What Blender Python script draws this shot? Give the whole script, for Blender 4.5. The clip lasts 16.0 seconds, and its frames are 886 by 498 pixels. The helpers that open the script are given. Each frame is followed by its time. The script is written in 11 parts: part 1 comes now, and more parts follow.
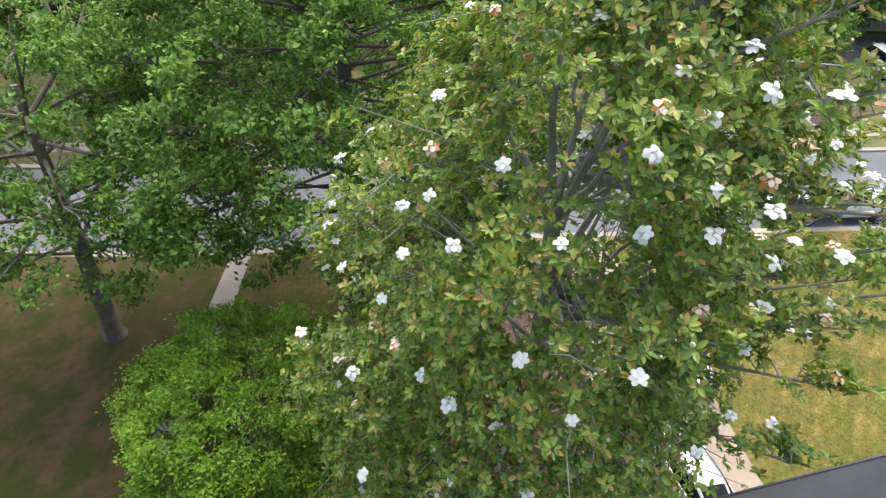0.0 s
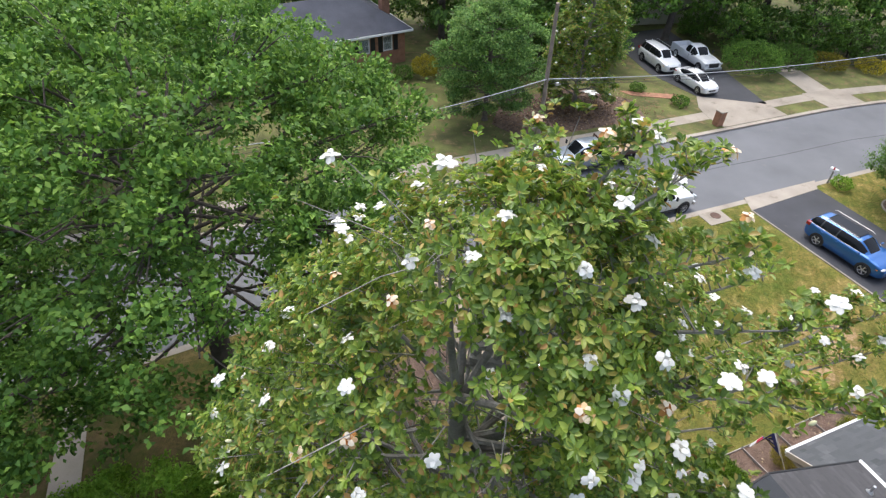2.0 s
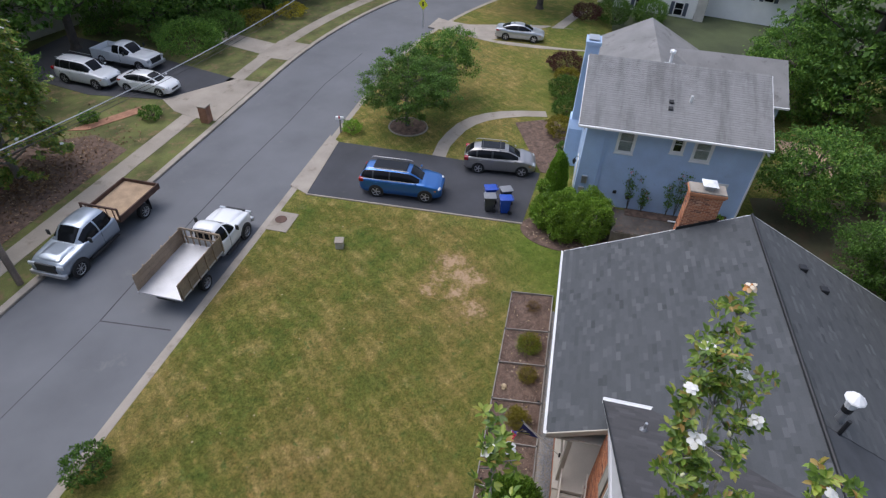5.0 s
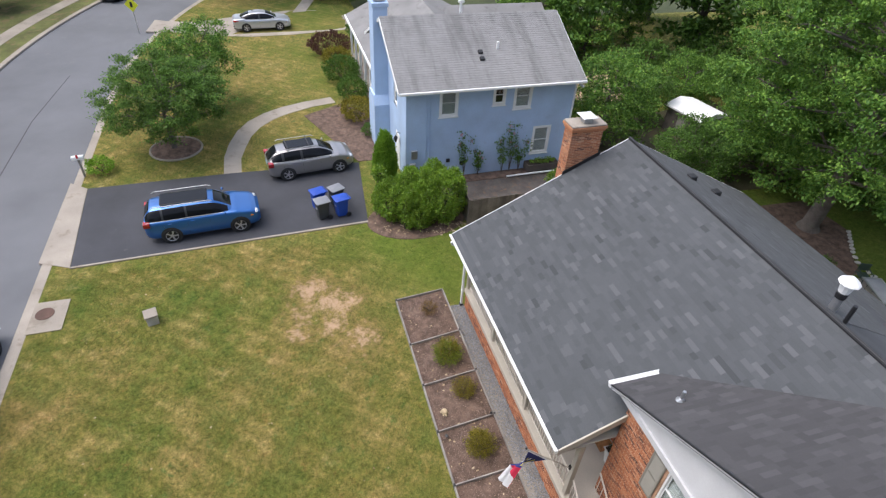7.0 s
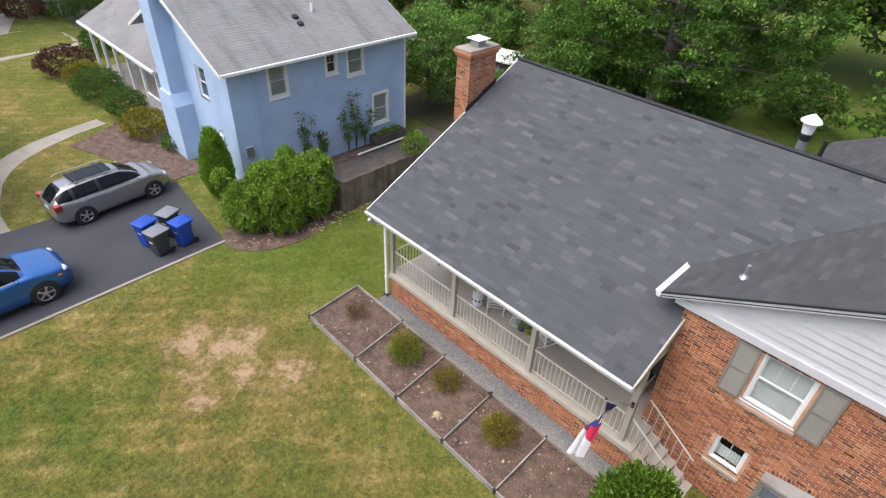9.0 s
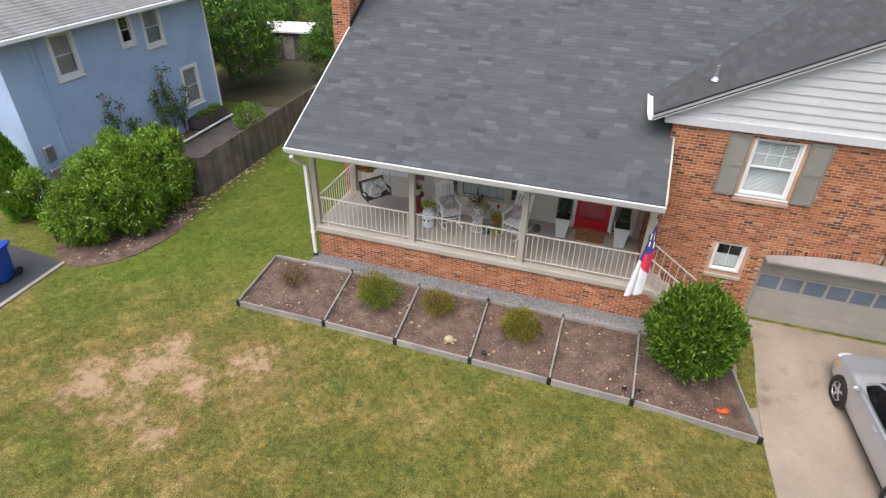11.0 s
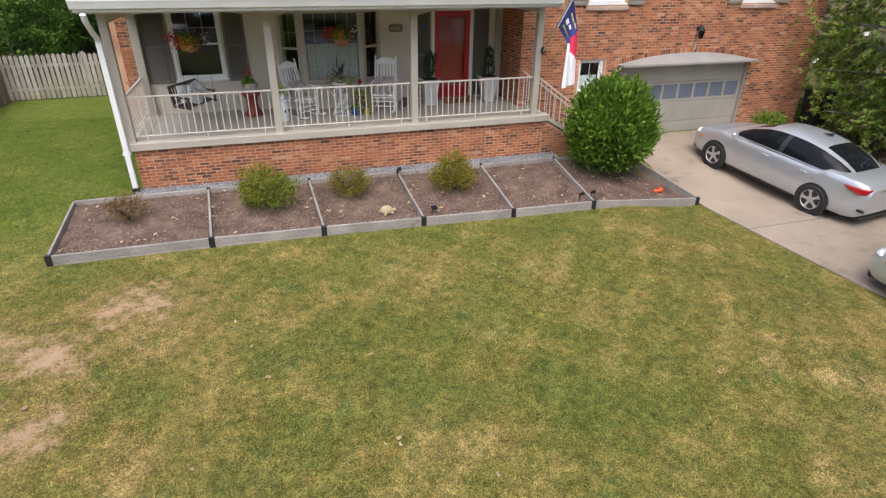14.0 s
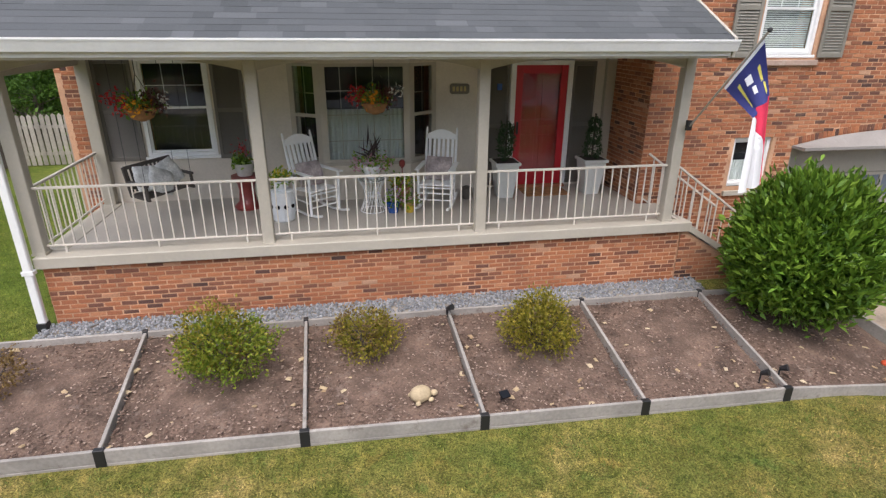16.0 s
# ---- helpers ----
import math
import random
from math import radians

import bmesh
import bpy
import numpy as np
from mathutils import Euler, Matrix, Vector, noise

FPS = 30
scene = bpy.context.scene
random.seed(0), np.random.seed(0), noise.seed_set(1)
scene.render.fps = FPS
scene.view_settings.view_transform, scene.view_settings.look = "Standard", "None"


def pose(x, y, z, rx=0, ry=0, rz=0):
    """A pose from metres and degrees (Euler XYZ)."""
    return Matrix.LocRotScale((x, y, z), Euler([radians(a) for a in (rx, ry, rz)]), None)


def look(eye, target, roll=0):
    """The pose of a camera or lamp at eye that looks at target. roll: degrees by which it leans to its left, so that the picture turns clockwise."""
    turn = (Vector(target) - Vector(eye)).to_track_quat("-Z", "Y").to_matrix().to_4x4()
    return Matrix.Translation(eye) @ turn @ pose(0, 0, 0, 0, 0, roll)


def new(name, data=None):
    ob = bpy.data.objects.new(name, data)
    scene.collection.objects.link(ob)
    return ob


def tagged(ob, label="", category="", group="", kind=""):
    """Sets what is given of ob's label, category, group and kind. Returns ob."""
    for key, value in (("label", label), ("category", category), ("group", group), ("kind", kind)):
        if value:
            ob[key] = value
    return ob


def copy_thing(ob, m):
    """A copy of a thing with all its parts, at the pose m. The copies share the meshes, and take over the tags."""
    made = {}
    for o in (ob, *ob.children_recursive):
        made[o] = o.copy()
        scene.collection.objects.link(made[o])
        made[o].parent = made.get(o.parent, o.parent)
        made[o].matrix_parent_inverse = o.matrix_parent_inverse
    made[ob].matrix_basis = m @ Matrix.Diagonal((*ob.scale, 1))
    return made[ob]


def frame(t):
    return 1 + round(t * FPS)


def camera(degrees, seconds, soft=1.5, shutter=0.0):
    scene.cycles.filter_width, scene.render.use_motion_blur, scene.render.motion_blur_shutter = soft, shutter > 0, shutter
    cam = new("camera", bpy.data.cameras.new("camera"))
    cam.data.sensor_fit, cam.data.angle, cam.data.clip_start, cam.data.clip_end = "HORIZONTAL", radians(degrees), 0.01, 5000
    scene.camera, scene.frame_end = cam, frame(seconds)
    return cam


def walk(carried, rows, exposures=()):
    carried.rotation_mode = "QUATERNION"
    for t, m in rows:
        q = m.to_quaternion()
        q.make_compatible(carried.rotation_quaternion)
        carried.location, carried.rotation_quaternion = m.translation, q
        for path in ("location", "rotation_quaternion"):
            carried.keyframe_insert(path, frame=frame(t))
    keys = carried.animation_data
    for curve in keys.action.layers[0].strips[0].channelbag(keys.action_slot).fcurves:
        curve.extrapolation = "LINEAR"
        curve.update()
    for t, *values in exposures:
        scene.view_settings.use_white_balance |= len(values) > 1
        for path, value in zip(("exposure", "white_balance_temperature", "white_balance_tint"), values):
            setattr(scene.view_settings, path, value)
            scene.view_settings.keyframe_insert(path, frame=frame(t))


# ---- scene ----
cam = camera(76.6, 16.0, 1.3)
PATH = [
    (0, (23.661, 6.825, 18.368), (23.58, 5.283, 17.097), 0.5),
    (0.5, (24.059, 6.413, 19.352), (23.948, 4.874, 18.08), 0.8),
    (1, (24.266, 5.837, 20.136), (24.031, 4.312, 18.863), 1.2),
    (1.5, (24.252, 5.206, 20.638), (23.85, 3.722, 19.359), 1.7),
    (2, (23.941, 4.337, 20.874), (23.344, 2.927, 19.588), 2.1),
    (2.5, (23.372, 3.266, 20.886), (22.544, 1.984, 19.594), 2.5),
    (3, (22.627, 2.164, 20.719), (21.576, 1.059, 19.426), 2.8),
    (3.5, (21.743, 1.043, 20.384), (20.514, 0.135, 19.094), 2.8),
    (4, (20.798, -0.035, 20.015), (19.438, -0.736, 18.727), 2.9),
    (4.5, (19.95, -1.121, 19.568), (18.5, -1.616, 18.283), 3.0),
    (4.7, (19.623, -1.546, 19.395), (18.148, -1.96, 18.11), 2.9),
    (6.8, (15.614, -5.814, 16.526), (14.122, -5.392, 15.262), 3.7),
    (7, (15.268, -6.127, 16.139), (13.791, -5.632, 14.886), 3.6),
    (7.5, (14.3, -6.95, 15.317), (12.884, -6.271, 14.08), 3.5),
    (8, (13.334, -7.697, 14.48), (11.996, -6.848, 13.259), 3.3),
    (8.5, (12.382, -8.474, 13.638), (11.141, -7.465, 12.437), 3.2),
    (9, (11.398, -9.139, 12.78), (10.27, -7.988, 11.595), 2.8),
    (9.2, (11.024, -9.406, 12.408), (9.944, -8.199, 11.234), 2.7),
    (11.3, (6.618, -12.392, 8.708), (6.276, -10.747, 7.623), 1.8),
    (11.5, (6.134, -12.66, 8.281), (5.885, -10.989, 7.211), 2.0),
    (12, (5.011, -13.17, 7.315), (4.994, -11.463, 6.272), 1.5),
    (12.5, (3.971, -13.433, 6.41), (4.2, -11.722, 5.4), 1.2),
    (13, (3.253, -13.279, 5.544), (3.646, -11.576, 4.572), 0.8),
    (13.5, (2.845, -12.72, 4.824), (3.328, -11.025, 3.878), 0.7),
    (14, (2.63, -12.05, 4.269), (3.17, -10.355, 3.355), 0.6),
    (14.5, (2.556, -11.214, 3.863), (3.128, -9.503, 2.999), 0.5),
    (15, (2.755, -10.085, 3.676), (3.302, -8.343, 2.859), 0.5),
    (15.5, (3.236, -8.754, 3.66), (3.697, -6.968, 2.888), 0.4),
    (16, (3.925, -7.34, 3.773), (4.255, -5.511, 3.035), 0.4),
]
walk(cam, [(t, look(eye, target, roll)) for t, eye, target, roll in PATH],
     [(0.0, 0.4, 6500, 10), (1.5, 0.15, 6400, 10), (2.5, -0.1, 6300, 10), (3.5, -0.45, 6150, 11), (4.5, -0.8, 5900, 13), (7.0, -0.25, 6250, 12), (9.0, -0.18, 6300, 12), (11.5, -0.15, 6350, 12), (13.5, -0.13, 6350, 12), (16.0, -0.12, 6300, 12)])

# ---- sky and sun: bright overcast afternoon ----
world = bpy.data.worlds.new("overcast")
scene.world = world
world.use_nodes = True
wn, wl = world.node_tree.nodes, world.node_tree.links
sky = wn.new("ShaderNodeTexSky")
sky.sky_type = "NISHITA"
sky.sun_disc = False
sky.sun_elevation, sky.sun_rotation = radians(64), radians(200)
sky.air_density, sky.dust_density, sky.ozone_density = 1.0, 4.0, 0.6
wn["Background"].inputs["Strength"].default_value = 0.33
haze = wn.new("ShaderNodeHueSaturation")
haze.inputs["Saturation"].default_value = 0.7
wl.new(sky.outputs["Color"], haze.inputs["Color"])
wl.new(haze.outputs["Color"], wn["Background"].inputs["Color"])
sun = new("sun", bpy.data.lights.new("sun", "SUN"))
sun.data.energy, sun.data.angle, sun.data.color = 1.5, radians(60), (1.0, 0.97, 0.92)
sun.matrix_world = look((0, 0, 60), (0 - math.sin(radians(200)) * 29, 0 - math.cos(radians(200)) * 29, 60 - 60))

# ---- building helpers ----


class Geo:
    """Vertices and faces of one mesh, gathered piece by piece."""

    def __init__(self):
        self.v, self.f = [], []

    def add(self, vs, fs, m=None):
        n = len(self.v)
        self.v += [tuple(m @ Vector(p)) if m else tuple(p) for p in vs]
        self.f += [tuple(i + n for i in face) for face in fs]
        return self

    def box(self, x0, y0, z0, x1, y1, z1, m=None):
        x0, x1, y0, y1, z0, z1 = min(x0, x1), max(x0, x1), min(y0, y1), max(y0, y1), min(z0, z1), max(z0, z1)
        vs = [(x, y, z) for z in (z0, z1) for x, y in ((x0, y0), (x1, y0), (x1, y1), (x0, y1))]
        return self.add(vs, [(3, 2, 1, 0), (4, 5, 6, 7), (0, 1, 5, 4), (1, 2, 6, 5), (2, 3, 7, 6), (3, 0, 4, 7)], m)

    def prism(self, poly, a, b, axis="y", m=None):
        """A polygon in the two other axes, from a to b along axis."""
        put = {"x": lambda p, t: (t, p[0], p[1]), "y": lambda p, t: (p[0], t, p[1]), "z": lambda p, t: (p[0], p[1], t)}[axis]
        n = len(poly)
        vs = [put(p, a) for p in poly] + [put(p, b) for p in poly]
        fs = [tuple(range(n))[::-1], tuple(range(n, 2 * n))] + [(i, (i + 1) % n, n + (i + 1) % n, n + i) for i in range(n)]
        return self.add(vs, fs, m)

    def tube(self, pts, radii, n=8, caps=True, m=None):
        pts = [Vector(p) for p in pts]
        radii = radii if hasattr(radii, "__len__") else [radii] * len(pts)
        vs, fs = [], []
        side = None
        for i, p in enumerate(pts):
            d = (pts[min(i + 1, len(pts) - 1)] - pts[max(i - 1, 0)]).normalized()
            if side is None:
                side = d.orthogonal().normalized()
            side = (side - d * side.dot(d)).normalized()
            up = d.cross(side)
            for k in range(n):
                a = 2 * math.pi * k / n
                vs.append(p + (side * math.cos(a) + up * math.sin(a)) * radii[i])
        for i in range(len(pts) - 1):
            for k in range(n):
                a, b = i * n + k, i * n + (k + 1) % n
                fs.append((a, b, b + n, a + n))
        if caps:
            fs += [tuple(range(n))[::-1], tuple(range(len(vs) - n, len(vs)))]
        return self.add(vs, fs, m)

    def lathe(self, profile, n=16, m=None, caps=True):
        """Radius and height pairs turned round z."""
        vs = [(r * math.cos(2 * math.pi * k / n), r * math.sin(2 * math.pi * k / n), z) for r, z in profile for k in range(n)]
        fs = [(i * n + k, i * n + (k + 1) % n, (i + 1) * n + (k + 1) % n, (i + 1) * n + k) for i in range(len(profile) - 1) for k in range(n)]
        if caps:
            fs += [tuple(range(n))[::-1], tuple(range(len(vs) - n, len(vs)))]
        return self.add(vs, fs, m)

    def loft(self, rings, close=True, m=None):
        n = len(rings[0])
        vs = [p for ring in rings for p in ring]
        fs = [(i * n + k, i * n + (k + 1) % n, (i + 1) * n + (k + 1) % n, (i + 1) * n + k) for i in range(len(rings) - 1) for k in range(n)]
        if close:
            fs += [tuple(range(n))[::-1], tuple(range(len(vs) - n, len(vs)))]
        return self.add(vs, fs, m)

    def ball(self, c, rx, ry=None, rz=None, n=10, k=6, m=None):
        ry, rz = ry or rx, rz or rx
        rings = []
        for i in range(1, k):
            t = math.pi * i / k
            rings.append([(c[0] + rx * math.sin(t) * math.cos(2 * math.pi * j / n), c[1] + ry * math.sin(t) * math.sin(2 * math.pi * j / n), c[2] - rz * math.cos(t)) for j in range(n)])
        return self.loft(rings, True, m)

    def mesh(self, name, bevel=0.0, smooth=False):
        me = bpy.data.meshes.new(name)
        me.from_pydata(self.v, [], self.f)
        if bevel or smooth:
            bm = bmesh.new()
            bm.from_mesh(me)
            if smooth:
                bmesh.ops.remove_doubles(bm, verts=bm.verts, dist=0.0004)
            bmesh.ops.recalc_face_normals(bm, faces=bm.faces)
            if bevel:
                edges = [e for e in bm.edges if len(e.link_faces) == 2 and e.calc_face_angle(0) > 0.5]
                bmesh.ops.bevel(bm, geom=edges, offset=bevel, segments=1, affect="EDGES", clamp_overlap=True)
            if smooth:
                for f in bm.faces:
                    f.smooth = True
                for e in bm.edges:
                    e.smooth = len(e.link_faces) < 2 or e.calc_face_angle(0) < 0.7
            bm.to_mesh(me)
            bm.free()
        me.update()
        return me


def thing(name, label, category, m=None, group="", kind=""):
    ob = new(name)
    ob.empty_display_size = 0.1
    if m is not None:
        ob.matrix_world = m
    return tagged(ob, label, category, group, kind)


def part(name, geo, material, parent, label="", bevel=0.0, smooth=False, kind=""):
    me = geo.mesh(name, bevel, smooth) if isinstance(geo, Geo) else geo
    if not me.materials:
        me.materials.append(material)
    ob = new(name, me)
    ob.parent = parent
    return tagged(ob, label, kind=kind)


def single(name, geo, material, label, category, m=None, group="", kind="", bevel=0.0, smooth=False):
    """A thing that is one mesh."""
    me = geo.mesh(name, bevel, smooth) if isinstance(geo, Geo) else geo
    if not me.materials:
        me.materials.append(material)
    ob = new(name, me)
    if m is not None:
        ob.matrix_world = m
    return tagged(ob, label, category, group, kind)


def fast_mesh(name, verts, quads, smooth=False):
    """A mesh from arrays: verts (n, 3), quads (m, 4)."""
    me = bpy.data.meshes.new(name)
    me.vertices.add(len(verts))
    me.vertices.foreach_set("co", np.ascontiguousarray(verts, dtype=np.float32).ravel())
    k = quads.shape[1]
    me.loops.add(quads.size)
    me.loops.foreach_set("vertex_index", np.ascontiguousarray(quads, dtype=np.int32).ravel())
    me.polygons.add(len(quads))
    me.polygons.foreach_set("loop_start", np.arange(0, quads.size, k, dtype=np.int32))
    me.update(calc_edges=True)
    return me


# ---- materials ----


def nodes_of(name):
    m = bpy.data.materials.new(name)
    m.use_nodes = True
    t = m.node_tree
    return m, t, t.nodes["Principled BSDF"]


def noise_node(t, scale, detail=4, rough=0.55, coord="Object"):
    tc = t.nodes.new("ShaderNodeTexCoord")
    n = t.nodes.new("ShaderNodeTexNoise")
    n.inputs["Scale"].default_value, n.inputs["Detail"].default_value, n.inputs["Roughness"].default_value = scale, detail, rough
    t.links.new(tc.outputs[coord], n.inputs["Vector"])
    return n


def ramp(t, fac, stops):
    r = t.nodes.new("ShaderNodeValToRGB")
    e = r.color_ramp.elements
    e[0].position, e[0].color = stops[0][0], (*stops[0][1], 1)
    e[1].position, e[1].color = stops[-1][0], (*stops[-1][1], 1)
    for pos, col in stops[1:-1]:
        e.new(pos).color = (*col, 1)
    t.links.new(fac, r.inputs["Fac"])
    return r.outputs["Color"]


def mix(t, a, b, fac, mode="MIX"):
    n = t.nodes.new("ShaderNodeMix")
    n.data_type, n.blend_type = "RGBA", mode
    for v, s in ((a, n.inputs[6]), (b, n.inputs[7]), (fac, n.inputs[0])):
        if hasattr(v, "links"):
            t.links.new(v, s)
        else:
            s.default_value = (*v, 1) if hasattr(v, "__len__") else v
    return n.outputs[2]


def scaled(c, k):
    return tuple(min(1.0, v * k) for v in c)


def bump_of(t, b, height, strength, dist):
    n = t.nodes.new("ShaderNodeBump")
    n.inputs["Strength"].default_value, n.inputs["Distance"].default_value = strength, dist
    t.links.new(height, n.inputs["Height"])
    t.links.new(n.outputs["Normal"], b.inputs["Normal"])


def mat(name, col, rough=0.6, metal=0.0, var=0.2, big=1.2, fine=35.0, bump=0.15, dist=0.004, dirt=None, dirt_at=0.62, rnd=0.0, island=0.0, coat=0.0, spec=0.5, coord="Object"):
    """Colour with variation at two scales, optional dirt patches, and a random tone by object or by loose piece."""
    m, t, b = nodes_of(name)
    n1, n2 = noise_node(t, big, coord=coord), noise_node(t, fine, 3, 0.6, coord)
    c = ramp(t, n1.outputs["Fac"], [(0.3, scaled(col, 1 - var)), (0.7, scaled(col, 1 + var))])
    c = mix(t, c, ramp(t, n2.outputs["Fac"], [(0.3, (1 - var,) * 3), (0.7, (1 + var * 0.5,) * 3)]), 0.7, "MULTIPLY")
    if dirt:
        n3 = noise_node(t, big * 2.3, 6, 0.7, coord)
        c = mix(t, c, dirt, ramp(t, n3.outputs["Fac"], [(dirt_at, (0, 0, 0)), (dirt_at + 0.12, (0.85,) * 3)]))
    if rnd:
        o = t.nodes.new("ShaderNodeObjectInfo")
        c = mix(t, c, ramp(t, o.outputs["Random"], [(0, (1 - rnd,) * 3), (1, (1 + rnd,) * 3)]), 1.0, "MULTIPLY")
    if island:
        g = t.nodes.new("ShaderNodeNewGeometry")
        c = mix(t, c, ramp(t, g.outputs["Random Per Island"], [(0, (1 - island,) * 3), (1, (1 + island,) * 3)]), 1.0, "MULTIPLY")
    t.links.new(c, b.inputs["Base Color"])
    b.inputs["Roughness"].default_value, b.inputs["Metallic"].default_value = rough, metal
    b.inputs["Coat Weight"].default_value, b.inputs["Specular IOR Level"].default_value = coat, spec
    if bump:
        bump_of(t, b, n2.outputs["Fac"], bump, dist)
    return m


def piece_mat(name, stops, rough=0.85, by="island", fine=60.0, bump=0.4, dist=0.004, stain=None, run=None):
    """For bricks, shingles, leaves: each piece its own tone from a ramp."""
    m, t, b = nodes_of(name)
    if by == "island":
        r = t.nodes.new("ShaderNodeNewGeometry").outputs["Random Per Island"]
    else:
        r = t.nodes.new("ShaderNodeObjectInfo").outputs["Random"]
    c = ramp(t, r, stops)
    n2 = noise_node(t, fine, 3, 0.6)
    c = mix(t, c, ramp(t, n2.outputs["Fac"], [(0.3, (0.75,) * 3), (0.7, (1.15,) * 3)]), 0.8, "MULTIPLY")
    if stain:
        n3 = noise_node(t, 0.9, 5, 0.65)
        c = mix(t, c, stain, ramp(t, n3.outputs["Fac"], [(0.55, (0, 0, 0)), (0.8, (0.5,) * 3)]))
    if run:
        # dark runs down the slope: noise drawn out along one axis
        mp = t.nodes.new("ShaderNodeMapping")
        mp.inputs["Scale"].default_value = run
        t.links.new(t.nodes["Texture Coordinate"].outputs["Object"], mp.inputs["Vector"])
        n4 = t.nodes.new("ShaderNodeTexNoise")
        n4.inputs["Scale"].default_value, n4.inputs["Detail"].default_value, n4.inputs["Roughness"].default_value = 1.0, 6.0, 0.7
        t.links.new(mp.outputs["Vector"], n4.inputs["Vector"])
        c = mix(t, c, ramp(t, n4.outputs["Fac"], [(0.36, (0.62, 0.61, 0.60)), (0.5, (0.97, 0.97, 0.96)), (0.66, (1.14, 1.13, 1.12))]), 0.75, "MULTIPLY")
    t.links.new(c, b.inputs["Base Color"])
    b.inputs["Roughness"].default_value = rough
    if bump:
        bump_of(t, b, n2.outputs["Fac"], bump, dist)
    return m


def leaf_mat(name, stops, rough=0.45, trans=0.25, spec=0.22):
    m, t, b = nodes_of(name)
    g = t.nodes.new("ShaderNodeNewGeometry")
    c = ramp(t, g.outputs["Random Per Island"], stops)
    n = noise_node(t, 0.8, 3)
    c = mix(t, c, ramp(t, n.outputs["Fac"], [(0.3, (0.75,) * 3), (0.7, (1.2,) * 3)]), 0.8, "MULTIPLY")
    t.links.new(c, b.inputs["Base Color"])
    b.inputs["Roughness"].default_value, b.inputs["Specular IOR Level"].default_value = rough, spec
    if trans:
        tr = t.nodes.new("ShaderNodeBsdfTranslucent")
        t.links.new(mix(t, c, (1.0, 1.0, 0.45), 0.3, "MULTIPLY"), tr.inputs["Color"])
        ms = t.nodes.new("ShaderNodeMixShader")
        ms.inputs[0].default_value = trans
        out = t.nodes["Material Output"]
        t.links.new(b.outputs[0], ms.inputs[1])
        t.links.new(tr.outputs[0], ms.inputs[2])
        t.links.new(ms.outputs[0], out.inputs["Surface"])
    return m


def glass_mat(name, tint=(0.9, 0.95, 0.95), rough=0.02):
    m, t, b = nodes_of(name)
    b.inputs["Base Color"].default_value = (*tint, 1)
    b.inputs["Roughness"].default_value = rough
    b.inputs["Transmission Weight"].default_value = 1.0
    b.inputs["IOR"].default_value = 1.45
    return m


# grass: mown lawn with mowing streaks, clover, straw-coloured zones and bare earth
M_LAWN, t_, b_ = nodes_of("lawn_grass")
tc_ = t_.nodes.new("ShaderNodeTexCoord")


def math_node(t, op, a, b=0.0):
    n = t.nodes.new("ShaderNodeMath")
    n.operation = op
    for v, s in ((a, n.inputs[0]), (b, n.inputs[1])):
        if hasattr(v, "links"):
            t.links.new(v, s)
        else:
            s.default_value = v
    return n.outputs[0]


def streaks(t, deg, width, warp):
    """Soft bands in one direction on the plan."""
    m = t.nodes.new("ShaderNodeMapping")
    m.inputs["Rotation"].default_value[2] = radians(deg)
    t.links.new(t.nodes["Texture Coordinate"].outputs["Object"], m.inputs["Vector"])
    w = t.nodes.new("ShaderNodeTexWave")
    w.inputs["Scale"].default_value = 0.31 / width
    w.inputs["Distortion"].default_value, w.inputs["Detail"].default_value, w.inputs["Detail Scale"].default_value = warp, 2.0, 0.6
    t.links.new(m.outputs["Vector"], w.inputs["Vector"])
    return w.outputs["Fac"]


BARE = [(-1.55, -5.1, 0.95), (0.5, -4.3, 0.75), (-0.35, -5.2, 0.6), (-0.25, -6.6, 0.42), (-1.1, -6.4, 0.6), (-1.5, -4.4, 0.5), (-2.5, -5.9, 0.75)]


def bare_mask(t, fringe=False):
    """Ragged bare patches on the front lawn."""
    warp = noise_node(t, 2.6, 8, 0.78)
    out = None
    for x, y, r in BARE:
        d = t.nodes.new("ShaderNodeVectorMath")
        d.operation = "DISTANCE"
        t.links.new(t.nodes["Texture Coordinate"].outputs["Object"], d.inputs[0])
        d.inputs[1].default_value = (x, y, -0.25)
        v = math_node(t, "DIVIDE", d.outputs["Value"], r)
        out = v if out is None else math_node(t, "MINIMUM", out, v)
    v = math_node(t, "ADD", out, math_node(t, "MULTIPLY", math_node(t, "SUBTRACT", warp.outputs["Fac"], 0.47), 6.0))
    if fringe:
        return ramp(t, math_node(t, "DIVIDE", v, 3.0), [(0.2, (0.7,) * 3), (0.65, (0, 0, 0))])
    return ramp(t, v, [(0.2, (0.85,) * 3), (0.7, (0.35,) * 3), (1.0, (0, 0, 0))])


